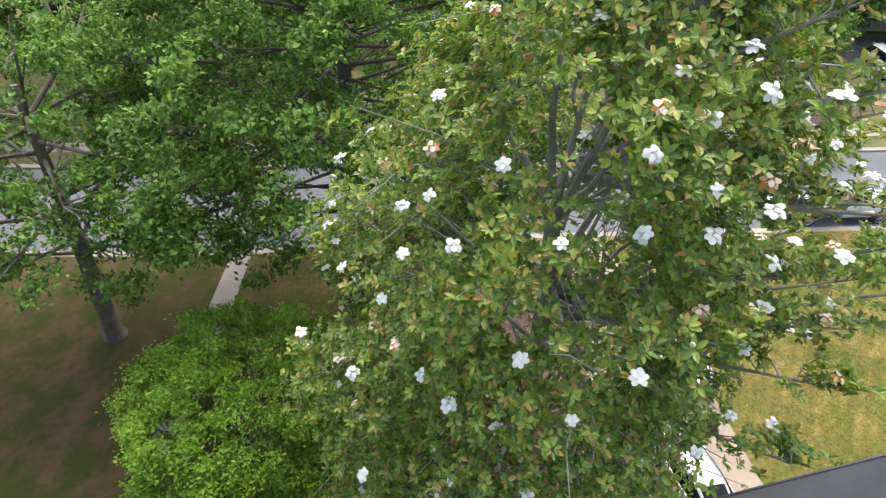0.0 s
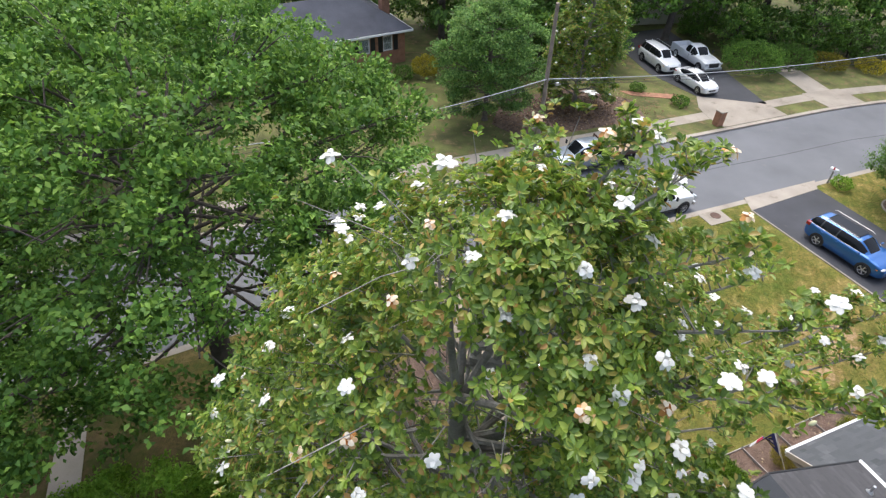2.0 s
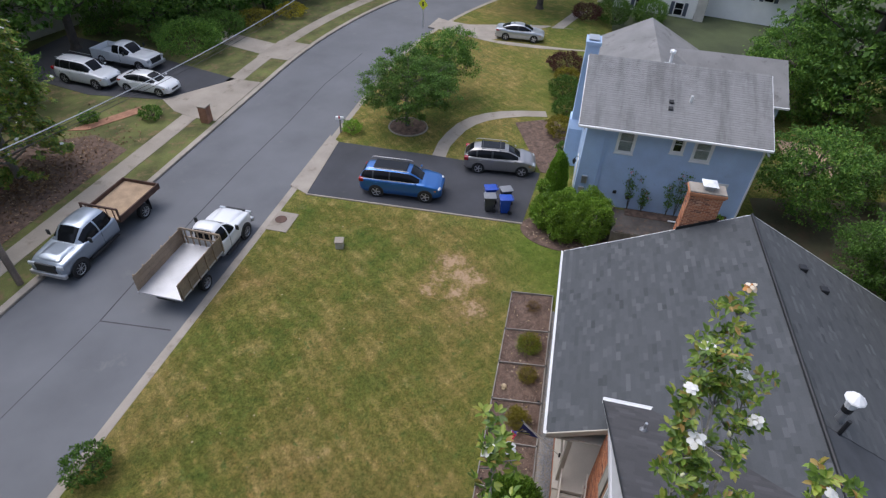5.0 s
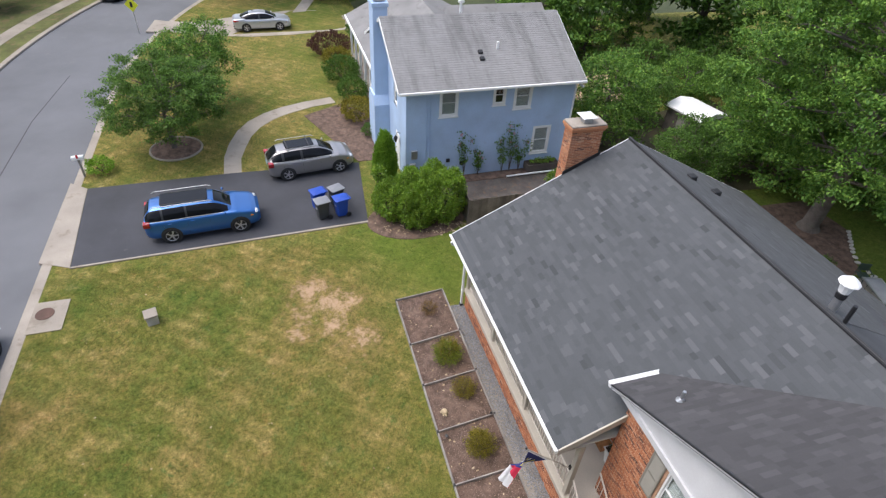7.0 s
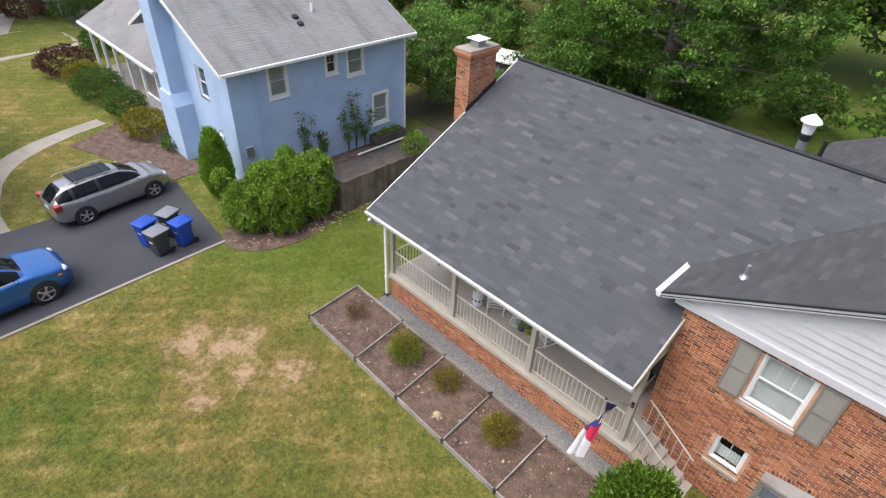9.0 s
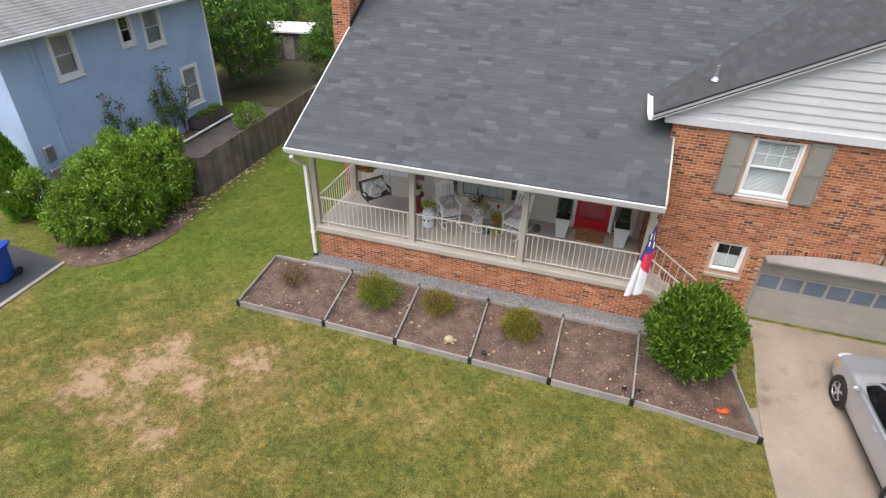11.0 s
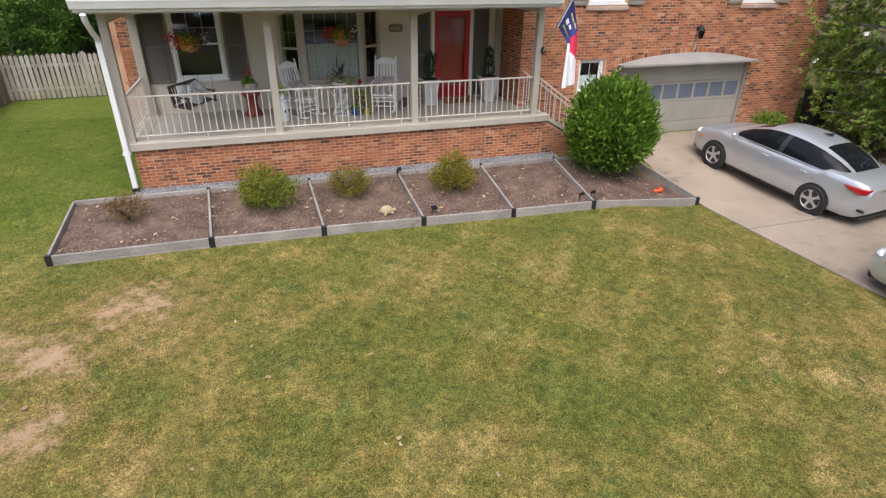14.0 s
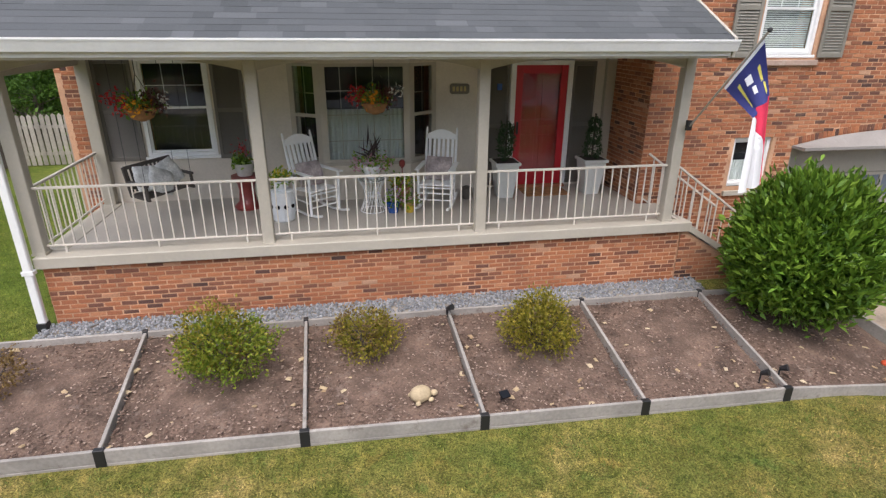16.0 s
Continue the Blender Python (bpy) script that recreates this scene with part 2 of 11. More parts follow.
def damp(t, c, wob, green):
    """Lusher green grass in the strip beside the fence."""
    sp = t.nodes.new("ShaderNodeSeparateXYZ")
    t.links.new([n for n in t.nodes if n.type == "TEX_COORD"][0].outputs["Object"], sp.inputs[0])
    v = math_node(t, "SUBTRACT", sp.outputs["Y"], math_node(t, "MULTIPLY", sp.outputs["X"], 0.8))
    v = math_node(t, "ADD", v, math_node(t, "MULTIPLY", wob, 5.0))
    near = ramp(t, math_node(t, "MULTIPLY", sp.outputs["X"], -0.1), [(0.5, (1, 1, 1)), (0.58, (0, 0, 0))])
    strip = ramp(t, math_node(t, "DIVIDE", v, 20.0), [(0.02, (0, 0, 0)), (0.2, (0.62,) * 3)])
    c = mix(t, c, green, mix(t, strip, near, 1.0, "MULTIPLY"))
    w = math_node(t, "SUBTRACT", math_node(t, "MULTIPLY", wob, 5.0), sp.outputs["Y"])
    return mix(t, c, green, ramp(t, math_node(t, "DIVIDE", w, 10.0), [(0.5, (0.26,) * 3), (0.85, (0, 0, 0))]))


def sward(t, k):
    """Colour of the mown grass: green, olive and straw zones, clover, thatch and crossing mower lines; k brightens it for single blades."""
    na, nb, nd, nf = noise_node(t, 0.13, 5, 0.6), noise_node(t, 0.8, 6, 0.7), noise_node(t, 0.42, 6, 0.7), noise_node(t, 2.7, 4, 0.65)
    c = ramp(t, na.outputs["Fac"], [(0.36, (0.072, 0.112, 0.022)), (0.47, (0.128, 0.130, 0.034)), (0.6, (0.192, 0.148, 0.056))])
    c = mix(t, c, ramp(t, nb.outputs["Fac"], [(0.37, (0.078, 0.108, 0.019)), (0.5, (0.145, 0.128, 0.028)), (0.62, (0.28, 0.20, 0.075))]), 0.5)
    c = mix(t, c, (0.33, 0.25, 0.12), ramp(t, nd.outputs["Fac"], [(0.60, (0, 0, 0)), (0.74, (0.65,) * 3)]))
    # clover in blue-green clumps, thatch in rusty ones
    c = mix(t, c, (0.075, 0.115, 0.030), ramp(t, nf.outputs["Fac"], [(0.30, (0.75,) * 3), (0.42, (0, 0, 0))]))
    c = mix(t, c, (0.225, 0.135, 0.045), ramp(t, nf.outputs["Fac"], [(0.60, (0, 0, 0)), (0.72, (0.55,) * 3)]))
    # mower lines both ways, here and there worn away
    wear = ramp(t, nb.outputs["Fac"], [(0.40, (0.12,) * 3), (0.60, (0.42,) * 3)])
    c = mix(t, c, ramp(t, streaks(t, 38, 0.62, 5.0), [(0.2, (0.80, 0.84, 0.76)), (0.6, (1.0, 1.0, 1.0)), (0.92, (1.36, 1.32, 1.5))]), wear, "MULTIPLY")
    c = mix(t, c, ramp(t, streaks(t, -49, 0.95, 5.0), [(0.2, (0.87, 0.90, 0.84)), (0.6, (1.0, 1.0, 1.0)), (0.92, (1.20, 1.16, 1.26))]), wear, "MULTIPLY")
    # tufts a hand wide
    ng = noise_node(t, 9.0, 4, 0.7)
    c = mix(t, c, ramp(t, ng.outputs["Fac"], [(0.32, (0.58, 0.66, 0.52)), (0.5, (1.02, 1.02, 1.0)), (0.68, (1.42, 1.34, 1.3))]), 0.85, "MULTIPLY")
    c = damp(t, c, nd.outputs["Fac"], (0.085, 0.135, 0.018))
    c = mix(t, c, (0.23, 0.155, 0.065), bare_mask(t, True))
    return mix(t, c, (k,) * 3, 1.0, "MULTIPLY") if k != 1 else c


nb, nc, nd, ne = noise_node(t_, 0.8, 6, 0.7), noise_node(t_, 48, 4, 0.8), noise_node(t_, 0.42, 6, 0.7), noise_node(t_, 5.5, 5, 0.75)
c_ = sward(t_, 1)
c_ = mix(t_, c_, ramp(t_, ne.outputs["Fac"], [(0.34, (0.64, 0.74, 0.56)), (0.5, (1.1, 1.1, 1.1)), (0.66, (1.45, 1.38, 1.3))]), 0.9, "MULTIPLY")
c_ = mix(t_, c_, ramp(t_, nc.outputs["Fac"], [(0.41, (0.46,) * 3), (0.5, (1.0,) * 3), (0.60, (1.62,) * 3)]), 0.95, "MULTIPLY")
# thin grass over dark earth in the wooded corner plot, tree shade painted in
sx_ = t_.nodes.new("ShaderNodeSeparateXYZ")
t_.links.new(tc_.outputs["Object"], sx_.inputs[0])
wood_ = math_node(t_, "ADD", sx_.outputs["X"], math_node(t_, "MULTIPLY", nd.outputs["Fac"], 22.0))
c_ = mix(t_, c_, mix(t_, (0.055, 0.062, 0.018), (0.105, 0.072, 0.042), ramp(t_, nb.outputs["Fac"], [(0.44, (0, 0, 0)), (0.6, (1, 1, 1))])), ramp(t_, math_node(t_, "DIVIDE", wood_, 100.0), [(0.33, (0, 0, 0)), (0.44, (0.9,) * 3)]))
c_ = mix(t_, c_, mix(t_, (0.38, 0.25, 0.155), (0.56, 0.39, 0.26), ne.outputs["Fac"]), bare_mask(t_))
t_.links.new(c_, b_.inputs["Base Color"])
b_.inputs["Roughness"].default_value, b_.inputs["Specular IOR Level"].default_value = 0.95, 0.15
bump_of(t_, b_, nc.outputs["Fac"], 0.8, 0.03)

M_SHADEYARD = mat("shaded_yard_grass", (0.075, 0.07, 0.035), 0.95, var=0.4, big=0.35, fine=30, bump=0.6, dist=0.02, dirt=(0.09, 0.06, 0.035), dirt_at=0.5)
M_VERGE = mat("shaded_verge_grass", (0.115, 0.125, 0.034), 0.95, var=0.5, big=0.5, fine=28, bump=0.7, dist=0.02, dirt=(0.19, 0.13, 0.065), dirt_at=0.52)
M_FOREST = mat("forest_floor", (0.06, 0.075, 0.03), 0.95, var=0.4, big=0.2, fine=12, bump=0.6, dist=0.03)
M_ASPHALT = mat("road_asphalt", (0.15, 0.155, 0.165), 0.9, var=0.14, big=0.25, fine=90, bump=0.3, dirt=(0.185, 0.185, 0.185), dirt_at=0.62)
M_TAR = mat("crack_tar", (0.05, 0.05, 0.055), 0.7, var=0.2)
M_BLACKTOP = mat("driveway_blacktop", (0.052, 0.054, 0.062), 0.85, var=0.18, big=0.5, fine=70, bump=0.3, dirt=(0.1, 0.1, 0.1), dirt_at=0.64)
M_CONC = mat("pale_concrete", (0.345, 0.305, 0.255), 0.9, var=0.18, big=0.5, fine=50, bump=0.25, dirt=(0.23, 0.19, 0.15), dirt_at=0.56)
M_DRIVE = mat("stained_drive_concrete", (0.30, 0.243, 0.188), 0.9, var=0.26, big=0.45, fine=50, bump=0.3, dirt=(0.19, 0.155, 0.12), dirt_at=0.55)
M_CONCD = mat("weathered_concrete", (0.33, 0.29, 0.24), 0.9, var=0.18, big=0.4, fine=40, bump=0.3, dirt=(0.2, 0.17, 0.13), dirt_at=0.56)
M_MULCH = mat("mulch", (0.14, 0.092, 0.068), 0.95, var=0.5, big=3, fine=36, bump=0.9, dist=0.02, dirt=(0.22, 0.165, 0.135), dirt_at=0.56)
M_GRAVEL = piece_mat("grey_gravel", [(0, (0.17, 0.18, 0.195)), (0.5, (0.28, 0.29, 0.305)), (1, (0.42, 0.42, 0.43))], 0.8, bump=0.2)
BRICKS = [(0, (0.075, 0.043, 0.037)), (0.07, (0.17, 0.074, 0.05)), (0.28, (0.30, 0.115, 0.06)), (0.6, (0.39, 0.142, 0.066)), (0.86, (0.46, 0.178, 0.08)), (0.96, (0.50, 0.23, 0.12)), (1, (0.52, 0.31, 0.20))]
M_BRICK = piece_mat("brick_joined", BRICKS, 0.9, stain=(0.50, 0.31, 0.20))
M_BRICK1 = piece_mat("brick_single", BRICKS, 0.9, by="object", stain=(0.50, 0.31, 0.20))
M_MORTAR = mat("mortar", (0.58, 0.345, 0.215), 0.95, var=0.28, big=1.5, fine=60, bump=0.3, dirt=(0.40, 0.20, 0.11), dirt_at=0.55)
SHINGLES = [(0, (0.054, 0.058, 0.062)), (0.08, (0.072, 0.077, 0.081)), (0.5, (0.079, 0.084, 0.089)), (0.84, (0.085, 0.090, 0.095)), (0.94, (0.099, 0.104, 0.110)), (1, (0.115, 0.120, 0.127))]
M_SHINGLEW = piece_mat("brown_grey_shingle", [(0, (0.058, 0.056, 0.058)), (0.8, (0.073, 0.071, 0.073)), (1, (0.088, 0.086, 0.088))], 0.95, fine=120, bump=0.5)
M_SHINGLE = piece_mat("shingle_joined", SHINGLES, 0.95, fine=120, bump=0.5)
M_SHINGLE1 = piece_mat("shingle_single", SHINGLES, 0.95, by="object", fine=120, bump=0.5)
M_ROOFDECK = mat("roof_underlay", (0.065, 0.07, 0.078), 0.95, var=0.2, fine=80)
M_GREYROOF = mat("old_grey_shingle", (0.23, 0.225, 0.22), 0.95, var=0.16, big=0.5, fine=30, bump=0.4, dirt=(0.12, 0.115, 0.11), dirt_at=0.58)
M_WHITE = mat("white_paint", (0.83, 0.83, 0.82), 0.5, var=0.05, big=2, fine=20, bump=0.05)
M_SIDING = mat("white_siding", (0.60, 0.60, 0.615), 0.5, var=0.07, big=1, fine=25, bump=0.05)
M_TAUPE = mat("taupe_paint", (0.47, 0.43, 0.36), 0.6, var=0.07, big=1.5, fine=25, bump=0.06)
M_TAUPEW = mat("taupe_wall", (0.66, 0.60, 0.51), 0.7, var=0.08, big=1.5, fine=25, bump=0.08)
M_PORCHFLOOR = mat("porch_floor_paint", (0.46, 0.42, 0.365), 0.4, var=0.14, big=0.8, fine=30, bump=0.05)
M_SHUTTER = mat("shutter_greybrown", (0.16, 0.145, 0.125), 0.6, var=0.1)
M_SHUTTERL = mat("shutter_sage", (0.24, 0.225, 0.19), 0.6, var=0.1)
M_BLUE = mat("blue_painted_brick", (0.45, 0.585, 0.79), 0.75, var=0.09, big=0.7, fine=22, bump=0.35, dist=0.006, dirt=(0.38, 0.48, 0.64), dirt_at=0.62)
# near-black for sheets behind glass: the rooms' lack of light as colour
M_DARKWIN = mat("unlit_room_black", (0.03, 0.032, 0.034), 0.8, var=0.3)
M_GLASS = glass_mat("window_glass")
M_CARGLASS = mat("tinted_car_glass", (0.008, 0.009, 0.011), 0.05, var=0.05, bump=0, coat=0.0, spec=0.22)
M_RED = mat("red_door_paint", (0.50, 0.012, 0.025), 0.35, var=0.08, bump=0.03)
M_BARK = mat("grey_bark", (0.16, 0.135, 0.115), 0.95, var=0.35, big=2.5, fine=18, bump=0.8, dist=0.02)
M_BARKD = mat("dark_bark", (0.085, 0.07, 0.058), 0.95, var=0.35, big=2.5, fine=18, bump=0.8, dist=0.02)
M_BARKG = mat("pale_grey_bark", (0.27, 0.25, 0.225), 0.95, var=0.3, big=2.5, fine=18, bump=0.7, dist=0.02)
M_TIMBER = mat("weathered_timber", (0.31, 0.285, 0.26), 0.9, var=0.22, big=1.5, fine=25, bump=0.4, dirt=(0.16, 0.13, 0.11), dirt_at=0.6, rnd=0.12)
M_FENCE = mat("grey_fence_board", (0.17, 0.145, 0.125), 0.95, var=0.3, big=1.5, fine=20, bump=0.4, rnd=0.25)
M_BLACK = mat("black_metal", (0.02, 0.02, 0.022), 0.45, var=0.2)
M_STEEL = mat("galvanised_steel", (0.55, 0.56, 0.57), 0.35, metal=0.8, var=0.1)
M_POLE = mat("utility_pole_wood", (0.26, 0.21, 0.17), 0.95, var=0.25, big=1.5, fine=15, bump=0.5)

L_MAG = leaf_mat("magnolia_leaf", [(0, (0.09, 0.155, 0.032)), (0.3, (0.165, 0.27, 0.046)), (0.65, (0.28, 0.395, 0.063)), (0.86, (0.40, 0.455, 0.083)), (0.94, (0.43, 0.34, 0.09)), (1, (0.45, 0.26, 0.088))], 0.34, 0.4, 0.48)
L_OAK = leaf_mat("oak_leaf", [(0, (0.065, 0.145, 0.03)), (0.5, (0.125, 0.255, 0.045)), (1, (0.25, 0.40, 0.07))], 0.5, 0.32)
L_MAPLE = leaf_mat("maple_leaf", [(0, (0.085, 0.18, 0.055)), (0.5, (0.165, 0.31, 0.085)), (1, (0.28, 0.44, 0.12))], 0.5, 0.4)
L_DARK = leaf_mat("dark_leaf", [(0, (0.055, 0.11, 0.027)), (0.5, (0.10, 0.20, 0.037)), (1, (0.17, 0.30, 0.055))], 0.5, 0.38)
L_BRIGHT = leaf_mat("bright_leaf", [(0, (0.14, 0.29, 0.03)), (0.5, (0.24, 0.43, 0.045)), (1, (0.35, 0.53, 0.08))], 0.5, 0.42)
L_LAUREL = leaf_mat("laurel_leaf", [(0, (0.095, 0.19, 0.022)), (0.5, (0.20, 0.35, 0.036)), (1, (0.37, 0.52, 0.07))], 0.34, 0.36, 0.45)
L_LAURELD = leaf_mat("deep_laurel_leaf", [(0, (0.06, 0.125, 0.016)), (0.5, (0.13, 0.25, 0.027)), (1, (0.26, 0.40, 0.05))], 0.4, 0.25, 0.35)
L_OLIVE = leaf_mat("olive_shrub_leaf", [(0, (0.13, 0.135, 0.015)), (0.5, (0.26, 0.235, 0.03)), (0.85, (0.36, 0.295, 0.045)), (1, (0.45, 0.35, 0.06))], 0.5, 0.3)
L_AZALEA = leaf_mat("azalea_leaf", [(0, (0.10, 0.15, 0.016)), (0.5, (0.19, 0.265, 0.03)), (1, (0.38, 0.38, 0.055))], 0.5, 0.3)
L_RUST = leaf_mat("rust_shrub_leaf", [(0, (0.12, 0.075, 0.03)), (0.5, (0.22, 0.14, 0.05)), (1, (0.32, 0.22, 0.09))], 0.6)
L_MAROON = leaf_mat("maroon_shrub_leaf", [(0, (0.06, 0.022, 0.02)), (0.5, (0.11, 0.04, 0.04)), (1, (0.17, 0.085, 0.06))], 0.5)
L_YELLOW = leaf_mat("yellow_shrub_leaf", [(0, (0.25, 0.22, 0.02)), (0.5, (0.42, 0.36, 0.03)), (1, (0.55, 0.48, 0.06))], 0.5)
# grass blades take the same patches as the sward under them
L_GRASS = leaf_mat("grass_blade", [(0, (0.35, 0.40, 0.32)), (0.45, (0.95, 0.97, 0.9)), (0.85, (1.45, 1.38, 1.35)), (1, (1.95, 1.8, 1.9))], 0.75, 0.0, 0.12)
t_ = L_GRASS.node_tree
b_ = t_.nodes["Principled BSDF"]
c_ = mix(t_, sward(t_, 1.5), b_.inputs["Base Color"].links[0].from_socket, 1.0, "MULTIPLY")
t_.links.new(c_, b_.inputs["Base Color"])
L_CLOVER = leaf_mat("clover_leaf", [(0, (0.10, 0.145, 0.032)), (0.6, (0.165, 0.21, 0.05)), (1, (0.27, 0.28, 0.09))], 0.7, 0.25, 0.15)
L_LITTER = leaf_mat("fallen_leaf", [(0, (0.09, 0.05, 0.03)), (0.5, (0.20, 0.115, 0.06)), (0.85, (0.32, 0.20, 0.11)), (1, (0.42, 0.33, 0.22))], 0.7, 0.0, 0.3)
L_PETAL = leaf_mat("white_petal", [(0, (0.75, 0.73, 0.66)), (1, (0.85, 0.84, 0.80))], 0.5, 0.15)
L_WILTED = leaf_mat("wilted_petal", [(0, (0.50, 0.19, 0.05)), (0.4, (0.66, 0.34, 0.12)), (0.75, (0.75, 0.56, 0.34)), (1, (0.80, 0.74, 0.62))], 0.6, 0.1)

# ---- terrain ----


def sm(a, b, x):
    u = min(1.0, max(0.0, (x - a) / (b - a)))
    return u * u * (3 - 2 * u)


def ground(x, y):
    """Height of the lawn: it falls away a little from the house front, towards the garage drive and, far west, to a lower plot."""
    w = sm(-6, -1, x) * (1 - sm(20, 30, x))
    g = sm(10.9, 11.6, x)
    d = sm(0.2 + 2.0 * g, -2.6 - 0.4 * g, y) * (1 - sm(-7, -15, y))
    return -1.5 * sm(-34, -42, x) * sm(-1, 5, y) - w * d * (0.20 + 0.20 * sm(0, 11, x) + 0.22 * sm(9.5, 11.7, x))


ROAD_R, ROAD_W, BEND_X = 63.0, 4.05, -22.0


def road_line(off):
    """Points along the road at an offset from its middle, from east to west."""
    pts = []
    for x in np.arange(140.0, BEND_X, -2.0):
        bend = 0.8 * sm(22, 34, x) - 0.0018 * max(0, x - 30) ** 2 if x < 60 else 0.8 - 0.0018 * 30**2 - 0.108 * (x - 60)
        pts.append((x, -20.6 + bend + off))
    for a in np.radians(np.arange(0, 62, 2.0)):
        r = ROAD_R - off
        pts.append((BEND_X - r * math.sin(a), -20.6 + ROAD_R - r * math.cos(a)))
    a = radians(60)
    r = ROAD_R - off
    for d in (10, 25, 50, 90):
        pts.append((BEND_X - r * math.sin(a) - d * math.cos(a), -20.6 + ROAD_R - r * math.cos(a) + d * math.sin(a)))
    return pts


def road_y(off, x):
    pts = road_line(off)[::-1]
    return float(np.interp(x, [p[0] for p in pts], [p[1] for p in pts]))

# ---- ground, road, kerbs, pavement, drives ----
g = Geo()
g.box(-900, -900, -1.4, 900, 900, -1.0)
single("ground", g, M_FOREST, "wide dark green ground under trees reaching the horizon", "ground", kind="structure")


def strip(a, b, z0, z1, x_from=140, x_to=-1e9):
    """A slab along the road between two offsets."""
    pa, pb = [p for p in road_line(a) if x_to <= p[0] <= x_from], [p for p in road_line(b) if x_to <= p[0] <= x_from]
    n = min(len(pa), len(pb))
    rings = [[(*pa[i], z0), (*pb[i], z0), (*pb[i], z1), (*pa[i], z1)] for i in range(n)]
    return Geo().loft(rings)


single("road", strip(-ROAD_W, ROAD_W, -1.1, -0.13), M_ASPHALT, "grey worn asphalt road with faint patches and cracks", "road", kind="structure")
single("kerb_north", strip(ROAD_W - 0.02, ROAD_W + 0.42, -1.1, 0.012), M_CONC, "pale worn concrete kerb along the lawn", "kerb", kind="structure", bevel=0.03)
single("kerb_south", strip(-ROAD_W - 0.38, -ROAD_W + 0.02, -1.1, 0.012), M_CONC, "pale worn concrete kerb along the verge", "kerb", kind="structure", bevel=0.03)
single("pavement", strip(-7.15, -5.95, -0.3, 0.02), M_CONCD, "tan concrete pavement beside the verge", "pavement", kind="structure")


def lawn(name, label, near, far, sign, material, xs):
    """A sheet of lawn from the kerb outwards."""
    edge = [(x, road_y(near, x)) for x in xs]
    vs, n = [], 0
    steps = sorted({0.0, *[0.5 * i for i in range(1, 50)], *[25 + 4 * i for i in range(8)], 70, 100, far})
    for x, y0 in edge:
        for s in steps:
            y = y0 + sign * s
            vs.append((x, y, ground(x, y)))
    k = len(steps)
    fs = [(i * k + j, (i + 1) * k + j, (i + 1) * k + j + 1, i * k + j + 1) for i in range(len(xs) - 1) for j in range(k - 1)]
    gg = Geo().add(vs, fs if sign < 0 else [f[::-1] for f in fs])
    return single(name, gg, material, label, "lawn", kind="structure", smooth=True)


XS = [*np.arange(-62, -12, 2.0), *np.arange(-12, 31, 0.75), *np.arange(31, 140, 3.0)]
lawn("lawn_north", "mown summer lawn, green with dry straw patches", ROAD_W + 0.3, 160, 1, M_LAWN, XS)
lawn("lawn_south", "mown shaded lawn and verge across the road", -ROAD_W - 0.3, 160, -1, M_VERGE, XS)


def slab(name, poly, z, material, label, category, thick=0.12):
    """A flat slab that follows the ground."""
    g = Geo()
    n = len(poly)
    g.add([(x, y, ground(x, y) + z) for x, y in poly] + [(x, y, ground(x, y) + z - thick) for x, y in poly],
          [tuple(range(n)), tuple(range(n, 2 * n))[::-1]] + [(i, n + i, n + (i + 1) % n, (i + 1) % n) for i in range(n)])
    return single(name, g, material, label, category, kind="structure")


# garage drive in slabs with joints; its west edge bows out towards the road
def drive_west(y):
    return np.interp(y, (-16.4, -15.4, -13.3, -10.8, -8.0, -6.0, -2.5), (14.5, 14.2, 13.6, 12.7, 12.2, 11.9, 11.75))


drive = thing("garage_drive", "pale concrete driveway in large slabs with stained joints", "driveway", kind="structure")
for i, (ya, yb) in enumerate(((1.1, -3.95), (-3.95, -8.9), (-8.9, -13.6), (-13.6, -16.4))):
    for xa, xb in ((11.75, 16.7),):
        n = 14
        ys = np.linspace(ya - 0.012, yb + 0.012, n)
        vs = [(x, y, ground(x, y) + z) for z in (0.03, -0.15) for y in ys for x in (max(xa, float(drive_west(y))) + 0.01, max(xb - 0.01, float(drive_west(y)) + 0.3))]
        fs = [(2 * j, 2 * j + 2, 2 * j + 3, 2 * j + 1) for j in range(n - 1)]
        fs += [(2 * j, 2 * j + 2 * n, 2 * j + 2 * n + 2, 2 * j + 2) for j in range(n - 1)] + [(2 * j + 1, 2 * j + 3, 2 * j + 2 * n + 3, 2 * j + 2 * n + 1) for j in range(n - 1)]
        fs += [(0, 1, 2 * n + 1, 2 * n), (2 * n - 2, 4 * n - 2, 4 * n - 1, 2 * n - 1)]
        part("slab", Geo().add(vs, fs), M_DRIVE, drive)
# concrete between the drive and the slanting end of the bed
vs = []
for y in np.linspace(1.09, -2.46, 16):
    xl = 11.04 if y > -0.56 else 11.04 + (y + 0.56) / -1.92 * 0.65
    vs += [(x, y, ground(x, y) + 0.022) for x in np.linspace(xl, 11.755, 5)]
single("drive_margin", Geo().add(vs, [(k * 5 + i, k * 5 + i + 5, k * 5 + i + 6, k * 5 + i + 1) for k in range(15) for i in range(4)]), M_DRIVE, "stained concrete margin between the drive and the bed", "driveway", kind="structure")
slab("blacktop_drive", [(-6.0, -15.4), (-6.6, -2.7), (-12.2, -2.2), (-12.4, -9.0), (-12.3, -15.8)], 0.02, M_BLACKTOP, "dark sealed blacktop driveway of the blue house", "driveway")
slab("drive_apron", [(-6.6, -16.7), (-6.0, -15.42), (-12.3, -15.82), (-13.0, -16.7)], 0.025, M_CONC, "pale concrete apron between road and blacktop drive", "driveway")
